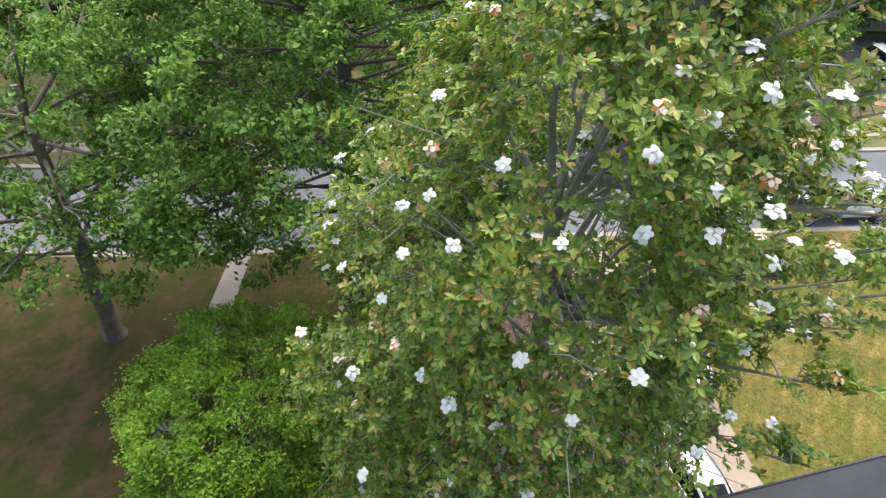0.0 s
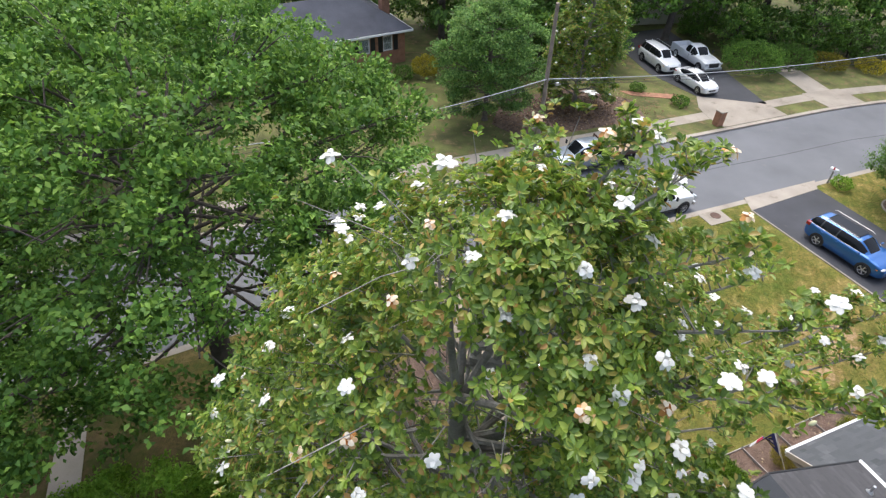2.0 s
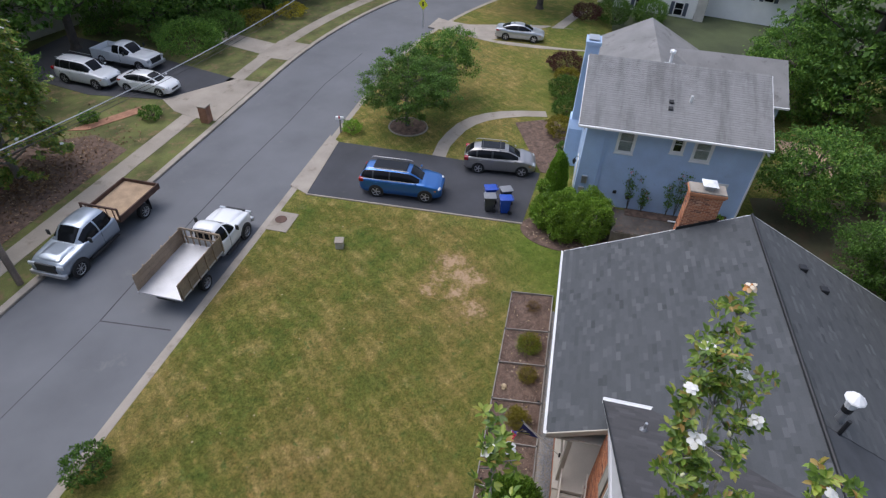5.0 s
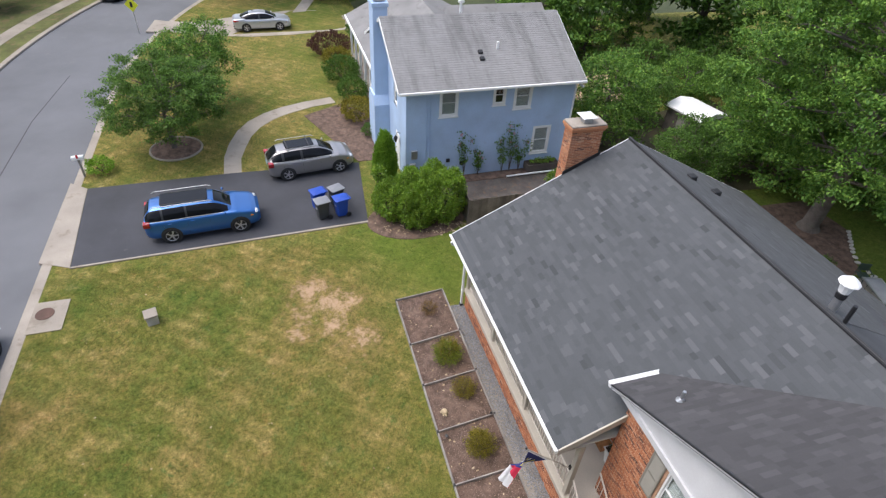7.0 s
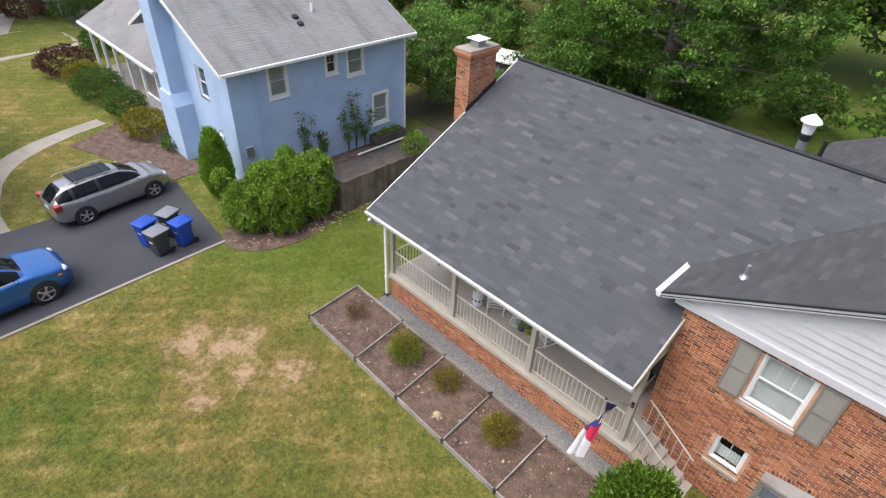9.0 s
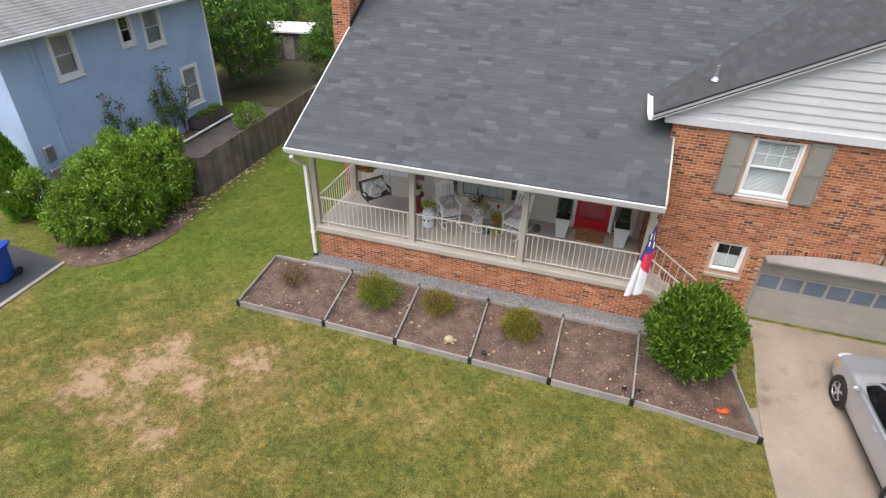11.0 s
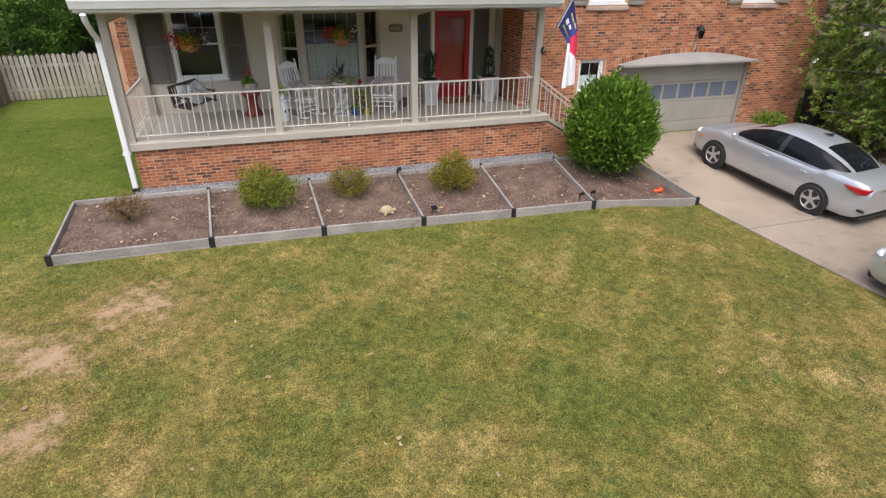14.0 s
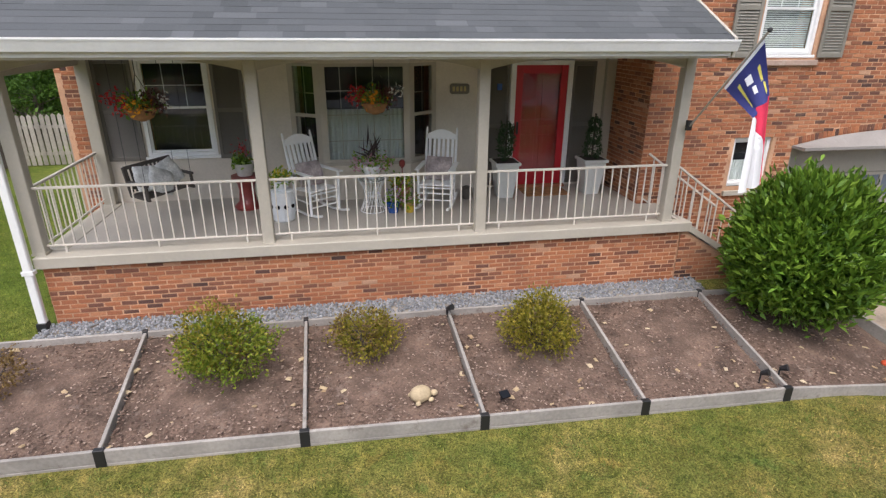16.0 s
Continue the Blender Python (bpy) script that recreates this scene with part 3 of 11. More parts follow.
slab("drain_slab", [(-2.3, -16.2), (-2.3, -15.0), (-4.0, -15.0), (-4.0, -16.2)], 0.03, M_CONCD, "square concrete drain slab with an iron lid by the kerb", "drain")
# curved front walk of the blue house
wa = [(-12.4, -9.35), (-14.2, -9.35), (-15.7, -9.1), (-17.2, -8.65), (-18.4, -8.0), (-19.4, -7.0), (-20.1, -5.9), (-20.7, -4.3), (-21.1, -2.6)]
wb = [(-12.4, -8.45), (-13.9, -8.45), (-15.1, -8.2), (-16.4, -7.85), (-17.5, -7.3), (-18.4, -6.5), (-19.1, -5.5), (-19.8, -4.0), (-20.2, -2.4)]
slab("curved_walk", wa + wb[::-1], 0.02, M_CONC, "curved pale concrete front walk through the lawn", "path")
slab("garden_walk", [(32.2, -15.9), (33.2, -15.9), (33.7, -3.0), (32.4, -3.0)], 0.02, M_CONCD, "straight concrete garden walk to the road", "path")
slab("far_drive", [(-36.4, -15.6), (-36.0, -13.8), (-35.2, -11.6), (-34.5, -9.6), (-34.0, -7.4), (-34.1, -4.0), (-34.6, -1.0), (-34.9, 1.0), (-39.8, 1.0), (-40.6, -1.5), (-40.8, -4.0), (-39.7, -8.0), (-38.4, -11.8), (-38.9, -14.2), (-39.4, -15.2)], 0.02, M_CONC, "pale concrete driveway of the far house", "driveway")
slab("far_walk", [(-40.2, -3.6), (-40.4, -2.4), (-46.0, -0.6), (-53.4, 2.2), (-53.8, 1.2), (-46.4, -1.6)], 0.02, M_CONC, "narrow pale concrete walk to the white house", "path")
slab("blacktop_drive_far", [(-14.5, -30.5), (-19.4, -27.2), (-22.5, -40), (-23.5, -46), (-15.5, -46), (-13.6, -36)], 0.02, M_BLACKTOP, "dark blacktop driveway across the road", "driveway")
slab("apron_far", [(-12.6, -25.05), (-19.4, -25.05), (-19.4, -27.16), (-14.5, -30.46), (-13.1, -28.6), (-12.6, -27.0)], 0.03, M_CONCD, "pale tan concrete apron across the road", "driveway")
slab("apron_next", [(-24.2, road_y(-4.42, -24.2)), (-28.2, road_y(-4.42, -28.2)), (-28.4, road_y(-7.3, -28.4)), (-24.2, road_y(-7.3, -24.2))], 0.03, M_CONCD, "tan concrete crossing over the verge", "driveway")
slab("gravel_path", [(-24.8, road_y(-7.2, -24.8)), (-27.4, road_y(-7.2, -27.4)), (-28.8, -33.5), (-26.4, -34.0)], 0.02, M_CONC, "pale gravel path between hedges", "path")

# ---- brick house with the porch ----
RNG = random.Random(11)


def holed_wall(name, plane, thick, u0, u1, z0, z1, holes, material, label, axis="y", parent=None):
    """A wall in the plane axis = plane, going back by thick, with openings (ua, ub, za, zb) right through it."""
    us = sorted({u0, u1, *[h[0] for h in holes], *[h[1] for h in holes]})
    zs = sorted({z0, z1, *[h[2] for h in holes], *[h[3] for h in holes]})
    us, zs = [u for u in us if u0 <= u <= u1], [z for z in zs if z0 <= z <= z1]
    g = Geo()
    for a, b in zip(us, us[1:]):
        run = None
        for c, d in list(zip(zs, zs[1:])) + [(None, None)]:
            solid = c is not None and not any(h[0] < (a + b) / 2 < h[1] and h[2] < (c + d) / 2 < h[3] for h in holes)
            if solid:
                run = (run[0], d) if run else (c, d)
            elif run:
                g.box(a, plane, run[0], b, plane + thick, run[1]) if axis == "y" else g.box(plane, a, run[0], plane + thick, b, run[1])
                run = None
    if parent:
        return part(name, g, material, parent, label)
    return single(name, g, material, label, "wall", kind="structure")


BL, BH, JOINT = 0.193, 0.0525, 0.0145


def brick_rects(u0, u1, z0, z1, keep=None, holes=()):
    """Running bond: rectangles of whole and cut bricks."""
    row, z = 0, z0
    while z + BH <= z1 + 0.02:
        u = u0 - (BL + JOINT) / 2 * (row % 2)
        while u < u1:
            a, b = max(u, u0), min(u + BL, u1)
            cuts = [(a, b)]
            for h in holes:
                if h[2] < z + BH / 2 < h[3]:
                    cuts = [s for c in cuts for s in ((c[0], min(c[1], h[0])), (max(c[0], h[1]), c[1])) if s[1] - s[0] > 0.03]
            for c in cuts:
                if c[1] - c[0] > 0.03 and (keep is None or keep((c[0] + c[1]) / 2, z + BH / 2)):
                    yield c[0], c[1], z, z + BH
            u += BL + JOINT
        row += 1
        z += BH + JOINT


def brick_mesh(w, d=0.016):
    g = Geo()
    e = 0.004
    g.add([(-w / 2, 0, 0), (w / 2, 0, 0), (w / 2, 0, BH), (-w / 2, 0, BH), (-w / 2 + e, -d, e), (w / 2 - e, -d, e), (w / 2 - e, -d, BH - e), (-w / 2 + e, -d, BH - e)],
          [(4, 5, 6, 7), (0, 1, 5, 4), (1, 2, 6, 5), (2, 3, 7, 6), (3, 0, 4, 7)])
    me = g.mesh("brick")
    me.materials.append(M_BRICK1)
    return me


BRICK_ME = brick_mesh(BL)
M_PORCHCEIL = mat("porch_ceiling_paint", (0.62, 0.59, 0.52), 0.6, var=0.06, big=1.5, fine=25, bump=0.05)
M_SILL = mat("limed_brick_sill", (0.40, 0.29, 0.235), 0.9, var=0.2, big=2, fine=30, bump=0.3, dirt=(0.55, 0.47, 0.42), dirt_at=0.52)


def lay_bricks(parent, m, u0, u1, z0, z1, holes=(), keep=None, singles=None):
    """Bricks on the plane of m (x along, z up, facing -y). singles: a stretch (ua, ub, za, zb) whose whole bricks are parts."""
    g, count = Geo(), 0
    for a, b, za, zb in brick_rects(u0, u1, z0, z1, keep, holes):
        d = 0.004 + RNG.random() * 0.005
        if singles and count < 300 and b - a > BL - 0.001 and singles[0] < a and b < singles[1] and singles[2] < za and zb < singles[3]:
            ob = new("brick", BRICK_ME)
            ob.parent = parent
            ob.matrix_local = m @ Matrix.Translation(((a + b) / 2, 0.010 - 0.005 * RNG.random(), za)) @ Matrix.Rotation((RNG.random() - 0.5) * 0.01, 4, "Y")
            count += 1
            continue
        e = 0.003
        a, b = a + RNG.random() * 0.005, b - RNG.random() * 0.005
        za, zb = za + (RNG.random() - 0.5) * 0.005, zb + (RNG.random() - 0.5) * 0.005
        g.add([(a, 0, za), (b, 0, za), (b, 0, zb), (a, 0, zb), (a + e, -d, za + e), (b - e, -d, za + e), (b - e, -d, zb - e), (a + e, -d, zb - e)],
              [(4, 5, 6, 7), (0, 1, 5, 4), (1, 2, 6, 5), (2, 3, 7, 6), (3, 0, 4, 7)], m)
    return part("brickwork", g, M_BRICK, parent, "red-orange running-bond brickwork", kind="stuff")


def facing(x, y, rz=0.0):
    return pose(x, y, 0, 0, 0, rz)


WIN_A, WIN_B, WIN_C = (10.49, 11.52, 3.38, 4.76), (15.12, 16.15, 3.38, 4.76), (10.42, 11.14, 1.22, 2.06)
GAR = (11.55, 15.88, -0.3, 1.9)
ARCH_H = 0.24


def arch_top(u):
    """Height of the garage arch at u."""
    k = (u - (GAR[0] + GAR[1]) / 2) / ((GAR[1] - GAR[0]) / 2)
    return GAR[3] + ARCH_H * (1 - k * k) if abs(k) <= 1.001 else -9


wing_wall = holed_wall("wall_wing_front", 1.095, 0.22, 8.77, 18.08, -0.7, 5.0, [WIN_A, WIN_B, WIN_C, (GAR[0], GAR[1], -0.8, 2.14)], M_MORTAR, "red-orange brick front wall of the two-storey garage wing")
for e_ in (0, 1):
    au_ = [GAR[e_] + ((GAR[0] + GAR[1]) / 2 - GAR[e_]) * i / 12 for i in range(13)]
    part("spandrel", Geo().prism([(u, arch_top(u)) for u in au_] + [(au_[-1], 2.15), (au_[0], 2.15)], 1.1, 1.3, "y"), M_MORTAR, wing_wall, "mortar-backed brick beside the arch")
wing_side = single("wall_wing_side", Geo().box(8.77, 1.315, -0.4, 8.99, 12.0, 5.0), M_MORTAR, "red-orange brick side wall of the garage wing beside the porch", "wall", kind="structure")
single("wall_wing_east", Geo().box(17.86, 1.315, -0.7, 18.08, 12.0, 5.0), M_MORTAR, "brick east wall of the garage wing", "wall", kind="structure")
main_wall = holed_wall("wall_porch_back", 2.45, 0.2, 0.0, 8.77, 0.9, 3.6, [(0.80, 1.88, 1.76, 3.3), (3.25, 5.45, 1.62, 3.3), (6.9, 7.95, 0.98, 3.22)], M_TAUPEW, "taupe painted front wall behind the porch")
west_wall = single("wall_west", Geo().box(-0.02, 2.45, -0.3, 0.0 - 0.22, 11.9, 3.7), M_MORTAR, "red brick west end wall of the house", "wall", kind="structure")
single("wall_north", Geo().box(-0.2, 11.7, -0.3, 8.77, 11.9, 3.6).box(8.77, 11.7, -0.3, 18.08, 11.9, 5.0), M_MORTAR, "brick rear wall of the house", "wall", kind="structure")
single("wall_west_gable", Geo().prism([(2.4, 3.7), (11.9, 3.7), (11.4, 3.95), (5.9, 6.75), (1.2, 4.35)], -0.22, -0.02, "x"), M_SIDING, "white boarded gable end of the house", "wall", kind="structure")
single("floor_inside", Geo().box(0, 2.65, 0.85, 8.77, 11.7, 1.0), M_TIMBER, "plain timber floor inside the house", "floor", kind="structure")
porch_wall = single("wall_porch_front", Geo().box(0.04, 0.05, -0.5, 8.98, 0.25, 0.86), M_MORTAR, "low red-orange brick wall carrying the porch", "wall", kind="structure")
single("wall_porch_west", Geo().box(0.04, 0.25, -0.4, 0.24, 2.45, 0.86), M_MORTAR, "low brick side wall of the porch", "wall", kind="structure")

# gable siding, one board above the other
siding = thing("gable_siding", "white horizontal lap siding filling the wing gable", "siding", kind="structure")
RX, RZ, SLOPE_W = 13.3, 7.68, 0.517
z = 5.02
part("frieze_board", Geo().box(8.55, 0.98, 4.88, 18.05, 1.09, 5.06), M_SIDING, siding)
while z < 7.4:
    half = (RZ - 0.12 - z) / SLOPE_W
    half2 = max(0.05, (RZ - 0.12 - z - 0.2) / SLOPE_W)
    part("board", Geo().add([(RX - half, 1.03, z), (RX + half, 1.03, z), (RX + half2, 1.055, z + 0.2), (RX - half2, 1.055, z + 0.2),
                             (RX - half, 1.09, z), (RX + half, 1.09, z), (RX + half2, 1.09, z + 0.2), (RX - half2, 1.09, z + 0.2)],
                            [(0, 1, 2, 3), (4, 7, 6, 5), (0, 4, 5, 1), (3, 2, 6, 7), (0, 3, 7, 4), (1, 5, 6, 2)]), M_SIDING, siding)
    z += 0.19

# ---- roofs ----


def roof_slab(name, pts, label, material=M_ROOFDECK, thick=0.12):
    n = len(pts)
    g = Geo().add([(*p[:2], p[2]) for p in pts] + [(*p[:2], p[2] - thick) for p in pts],
                  [tuple(range(n)), tuple(range(n, 2 * n))[::-1]] + [(i, n + i, n + (i + 1) % n, (i + 1) % n) for i in range(n)])
    return single(name, g, material, label, "roof", kind="structure")


EAVE_Y, EAVE_Z, RIDGE_Y, RIDGE_Z = -0.62, 3.67, 5.88, 6.92
SL = (RIDGE_Z - EAVE_Z) / (RIDGE_Y - EAVE_Y)


def zm(y):
    return EAVE_Z + (y - EAVE_Y) * SL


def zw(x):
    return 5.10 + (x - 8.27) * SLOPE_W


DECK = 0.02
roof_main = roof_slab("roof_main_front", [(-0.22, EAVE_Y, zm(EAVE_Y) - DECK), (8.82, EAVE_Y, zm(EAVE_Y) - DECK), (8.82, 2.4, zm(2.4) - DECK), (12.2, RIDGE_Y, RIDGE_Z - DECK), (-0.22, RIDGE_Y, RIDGE_Z - DECK)], "dark grey asphalt shingle roof sloping over the porch")
roof_back = roof_slab("roof_main_back", [(-0.22, RIDGE_Y, RIDGE_Z - DECK), (12.2, RIDGE_Y, RIDGE_Z - DECK), (8.82, 9.4, zm(2.4) - DECK), (8.82, 12.4, EAVE_Z - DECK), (-0.22, 12.4, EAVE_Z - DECK)], "dark grey shingle roof slope at the back")
roof_wl = roof_slab("roof_wing_west", [(8.27, 0.83, zw(8.27) - DECK), (RX, 0.83, RZ - DECK), (RX, 12.4, RZ - DECK), (8.27, 12.4, zw(8.27) - DECK)], "dark charcoal shingle west slope of the wing roof")
roof_slab("roof_wing_east", [(RX, 0.83, RZ - DECK), (18.33, 0.83, zw(8.27) - DECK), (18.33, 12.4, zw(8.27) - DECK), (RX, 12.4, RZ - DECK)], "dark charcoal shingle east slope of the wing roof")
single("ceiling_porch", Geo().box(-0.1, -0.5, 3.45, 8.77, 2.45, 3.49), M_PORCHCEIL, "taupe painted porch ceiling", "ceiling", kind="structure")


def gutter(name, p, q, label):
    """A white gutter with a rolled lip along p to q."""
    g = Geo()
    d = Vector(q) - Vector(p)
    m = Matrix.Translation(p) @ d.to_track_quat("X", "Z").to_matrix().to_4x4()
    g.prism([(0.0, -0.14), (-0.08, -0.14), (-0.115, -0.05), (-0.13, -0.02), (-0.13, 0.0), (-0.10, 0.0), (-0.10, -0.015), (0.0, -0.03)], 0, d.length, "x", m)
    return single(name, g, M_WHITE, label, "gutter", kind="structure")


single("fascia_trim", Geo().box(-0.22, EAVE_Y + 0.02, 3.445, 8.82, EAVE_Y + 0.05, 3.635), M_WHITE, "white painted fascia board under the porch eave", "trim", kind="structure")
gutter("gutter_porch", (-0.24, EAVE_Y + 0.02, 3.645), (8.84, EAVE_Y + 0.02, 3.645), "long white metal gutter along the porch eave")
single("soffit_trim", Geo().box(-0.2, EAVE_Y + 0.05, 3.42, 8.8, 0.1, 3.445), M_TAUPE, "taupe boarded soffit under the eave", "trim", kind="structure")
rk = Geo()
rk.prism([(EAVE_Y, zm(EAVE_Y) - 0.24), (EAVE_Y, zm(EAVE_Y) - 0.005), (2.3, zm(2.3) - 0.005), (2.3, zm(2.3) - 0.24)], 8.824, 8.865, "x")
single("rake_trim_porch", rk, M_TAUPE, "taupe rake board at the porch roof end", "trim", kind="structure")
single("rake_trim_west", Geo().prism([(EAVE_Y, zm(EAVE_Y) - 0.18), (EAVE_Y, zm(EAVE_Y) - 0.015), (RIDGE_Y, RIDGE_Z - 0.015), (12.4, EAVE_Z - 0.015), (12.4, EAVE_Z - 0.18), (RIDGE_Y, RIDGE_Z - 0.18)], -0.25, -0.222, "x"), M_WHITE, "white rake board along the west gable", "trim", kind="structure")
rk = Geo()
rk.prism([(8.27, zw(8.27) - 0.10), (8.27, zw(8.27) - 0.03), (RX, RZ - 0.03), (18.33, zw(8.27) - 0.03), (18.33, zw(8.27) - 0.10), (RX, RZ - 0.10)], 0.812, 0.828, "y")
single("drip_edge_trim", Geo().prism([(8.27, zw(8.27) - 0.027), (8.27, zw(8.27) + 0.006), (RX, RZ + 0.006), (18.33, zw(8.27) + 0.006), (18.33, zw(8.27) - 0.027), (RX, RZ - 0.027)], 0.785, 0.828, "y"), M_BLACK, "dark metal drip edge on the wing rake", "trim", kind="structure")
single("rake_trim_wing", rk, M_SIDING, "white rake boards of the wing gable", "trim", kind="structure")
single("soffit_wing", Geo().prism([(8.3, zw(8.3) - 0.17), (RX, RZ - 0.17), (18.3, zw(8.3) - 0.17), (18.3, zw(8.3) - 0.145), (RX, RZ - 0.145), (8.3, zw(8.3) - 0.145)], 0.83, 1.1, "y"), M_SIDING, "white soffit under the wing gable", "trim", kind="structure")
gutter("gutter_wing", (8.27, 2.25, 5.09), (8.27, 0.8, 5.09), "short white gutter stub at the wing eave")
single("ridge_cap_main", Geo().tube([(-0.22, RIDGE_Y, RIDGE_Z + 0.005), (11.9, RIDGE_Y, RIDGE_Z + 0.005)], 0.06, 8), M_BLACK, "dark ridge vent cap along the roof ridge", "roof trim", kind="structure")

SH_E = 0.145


def shingle_mesh(w):
    t0, t1 = 0.003, 0.0065
    g = Geo().add([(-w / 2, 0, 0), (w / 2, 0, 0), (w / 2, SH_E + 0.03, 0), (-w / 2, SH_E + 0.03, 0), (-w / 2, 0, t1), (w / 2, 0, t1), (w / 2, SH_E + 0.03, t0), (-w / 2, SH_E + 0.03, t0)],
                  [(4, 5, 6, 7), (0, 1, 5, 4), (1, 2, 6, 5), (3, 0, 4, 7)])
    me = g.mesh("shingle")
    me.materials.append(M_SHINGLE1)
    return me


SH_MESH = [shingle_mesh(w) for w in (0.22, 0.30, 0.38, 0.46)]


def lay_shingles(parent, m, u0, u1, length, keep=None, singles=None, name="shingles", material=None):
    """Tabs on the plane of m: x along the eave, y up the slope."""
    verts, quads, v, count = [], [], 0.0, 0
    while v < length:
        u = u0 - RNG.random() * 0.3
        end = u1(v) if callable(u1) else u1
        while u < end:
            k = RNG.choice((0, 1, 2, 2, 3))
            w = (0.22, 0.30, 0.38, 0.46)[k]
            a, b = max(u, u0), min(u + w, end)
            u += w
            if b - a < 0.05 or (keep and not keep((a + b) / 2, v + SH_E / 2)):
                continue
            lift = RNG.random() * 0.0015
            if singles and count < 300 and b - a > w - 0.001 and singles[0] < a and b < singles[1] and singles[2] <= v < singles[3]:
                ob = new("shingle", SH_MESH[k])
                ob.parent = parent
                ob.matrix_local = m @ Matrix.Translation(((a + b) / 2, v, lift))
                count += 1
                continue
            n, e = len(verts), min(v + SH_E + 0.03, length)
            verts += [m @ Vector(p) for p in ((a, v, 0), (b, v, 0), (b, e, 0), (a, e, 0), (a, v, lift + 0.0065), (b, v, lift + 0.0065), (b, e, lift + 0.003), (a, e, lift + 0.003))]
            quads += [(n + 4, n + 5, n + 6, n + 7), (n, n + 1, n + 5, n + 4), (n + 1, n + 2, n + 6, n + 5), (n + 3, n, n + 4, n + 7)]
        v += SH_E
    me = fast_mesh(name, np.array(verts), np.array(quads))
    me.shade_flat()
    return part(name, me, material or M_SHINGLE, parent, "dark grey laminated shingle courses", kind="stuff")


def slope_frame(origin, along, up):
    x, y = Vector(along).normalized(), Vector(up).normalized()
    z = x.cross(y)
    m = Matrix((x, y, z)).transposed().to_4x4()
    m.translation = Vector(origin)
    return m


# ---- chimney ----
chim = thing("brick_chimney", "orange-red brick chimney with corbelled top and white metal cap", "chimney")
part("shaft", Geo().box(-0.78, 3.50, -0.2, -0.22, 4.70, 7.35), M_MORTAR, chim, "brick chimney stack")
CH = [(facing(-0.78, 3.50), 0, 0.56 + 0.0), (facing(-0.78, 4.70, -90), 0, 1.20), (facing(-0.22, 3.50, 90), 0, 1.20), (facing(-0.22, 4.70, 180), 0, 0.56)]
for m_, a_, b_2 in CH:
    lay_bricks(chim, m_, a_, b_2, 3.0, 7.35)
part("corbel", Geo().box(-0.83, 3.45, 7.35, -0.17, 4.75, 7.44).box(-0.87, 3.41, 7.44, -0.13, 4.79, 7.53), M_BRICK, chim, "stepped brick corbel", bevel=0.006)
part("crown", Geo().box(-0.85, 3.43, 7.53, -0.15, 4.77, 7.60), M_CONC, chim, "grey mortar crown", bevel=0.02)
part("flue", Geo().box(-0.66, 3.95, 7.6, -0.34, 4.27, 7.8), M_STEEL, chim)
part("cap", Geo().add([(-0.78, 3.83, 7.82), (-0.22, 3.83, 7.82), (-0.22, 4.39, 7.82), (-0.78, 4.39, 7.82), (-0.6, 4.0, 7.9), (-0.4, 4.0, 7.9), (-0.4, 4.2, 7.9), (-0.6, 4.2, 7.9)],
                      [(3, 2, 1, 0), (4, 5, 6, 7), (0, 1, 5, 4), (1, 2, 6, 5), (2, 3, 7, 6), (3, 0, 4, 7)]), M_WHITE, chim, "white metal chimney cap")
part("flashing", Geo().prism([(3.42, zm(3.42) + 0.0), (4.78, zm(4.78) + 0.0), (4.78, zm(4.78) + 0.14), (3.42, zm(3.42) + 0.14)], -0.218, -0.19, "x"), M_BLACK, chim, "dark stepped lead flashing")

# vents on the roof
vent = thing("roof_vent", "white metal turbine flue with cone cap on the roof", "vent")
part("pipe", Geo().tube([(8.5, 6.55, 6.4), (8.5, 6.55, 7.15)], 0.11, 12), M_STEEL, vent)
part("collar", Geo().lathe([(0.13, 7.0), (0.14, 7.15), (0.12, 7.2)], 12, pose(8.5, 6.55, 0)), M_BLACK, vent)
part("hood", Geo().lathe([(0.13, 7.18), (0.17, 7.45), (0.26, 7.48), (0.24, 7.52), (0.06, 7.66), (0.02, 7.68)], 10, pose(8.5, 6.55, 0)), M_WHITE, vent, "white metal vent hood")
single("vent_pipe", Geo().tube([(9.0, 6.4, 6.4), (9.0, 6.4, 7.2)], 0.055, 10), M_BLACK, "short black plastic vent pipe on the roof", "vent pipe")
for x_, y_ in ((1.5, 7.6), (2.1, 8.3)):
    single("roof_louvre", Geo().box(x_ - 0.14, y_ - 0.14, zm(11.76 - y_) - 0.1, x_ + 0.14, y_ + 0.14, zm(11.76 - y_) + 0.12), M_BLACK, "small dark square roof vent on the back slope", "vent", group="square roof vents", bevel=0.02)
single("vent_pipe", Geo().tube([(9.45, 1.75, 5.6), (9.45, 1.75, 6.02)], 0.04, 10).lathe([(0.11, 5.7), (0.05, 5.78)], 10, pose(9.45, 1.75, 0)), M_STEEL, "thin grey vent pipe on the wing roof", "vent pipe")

# ---- windows, shutters, garage ----


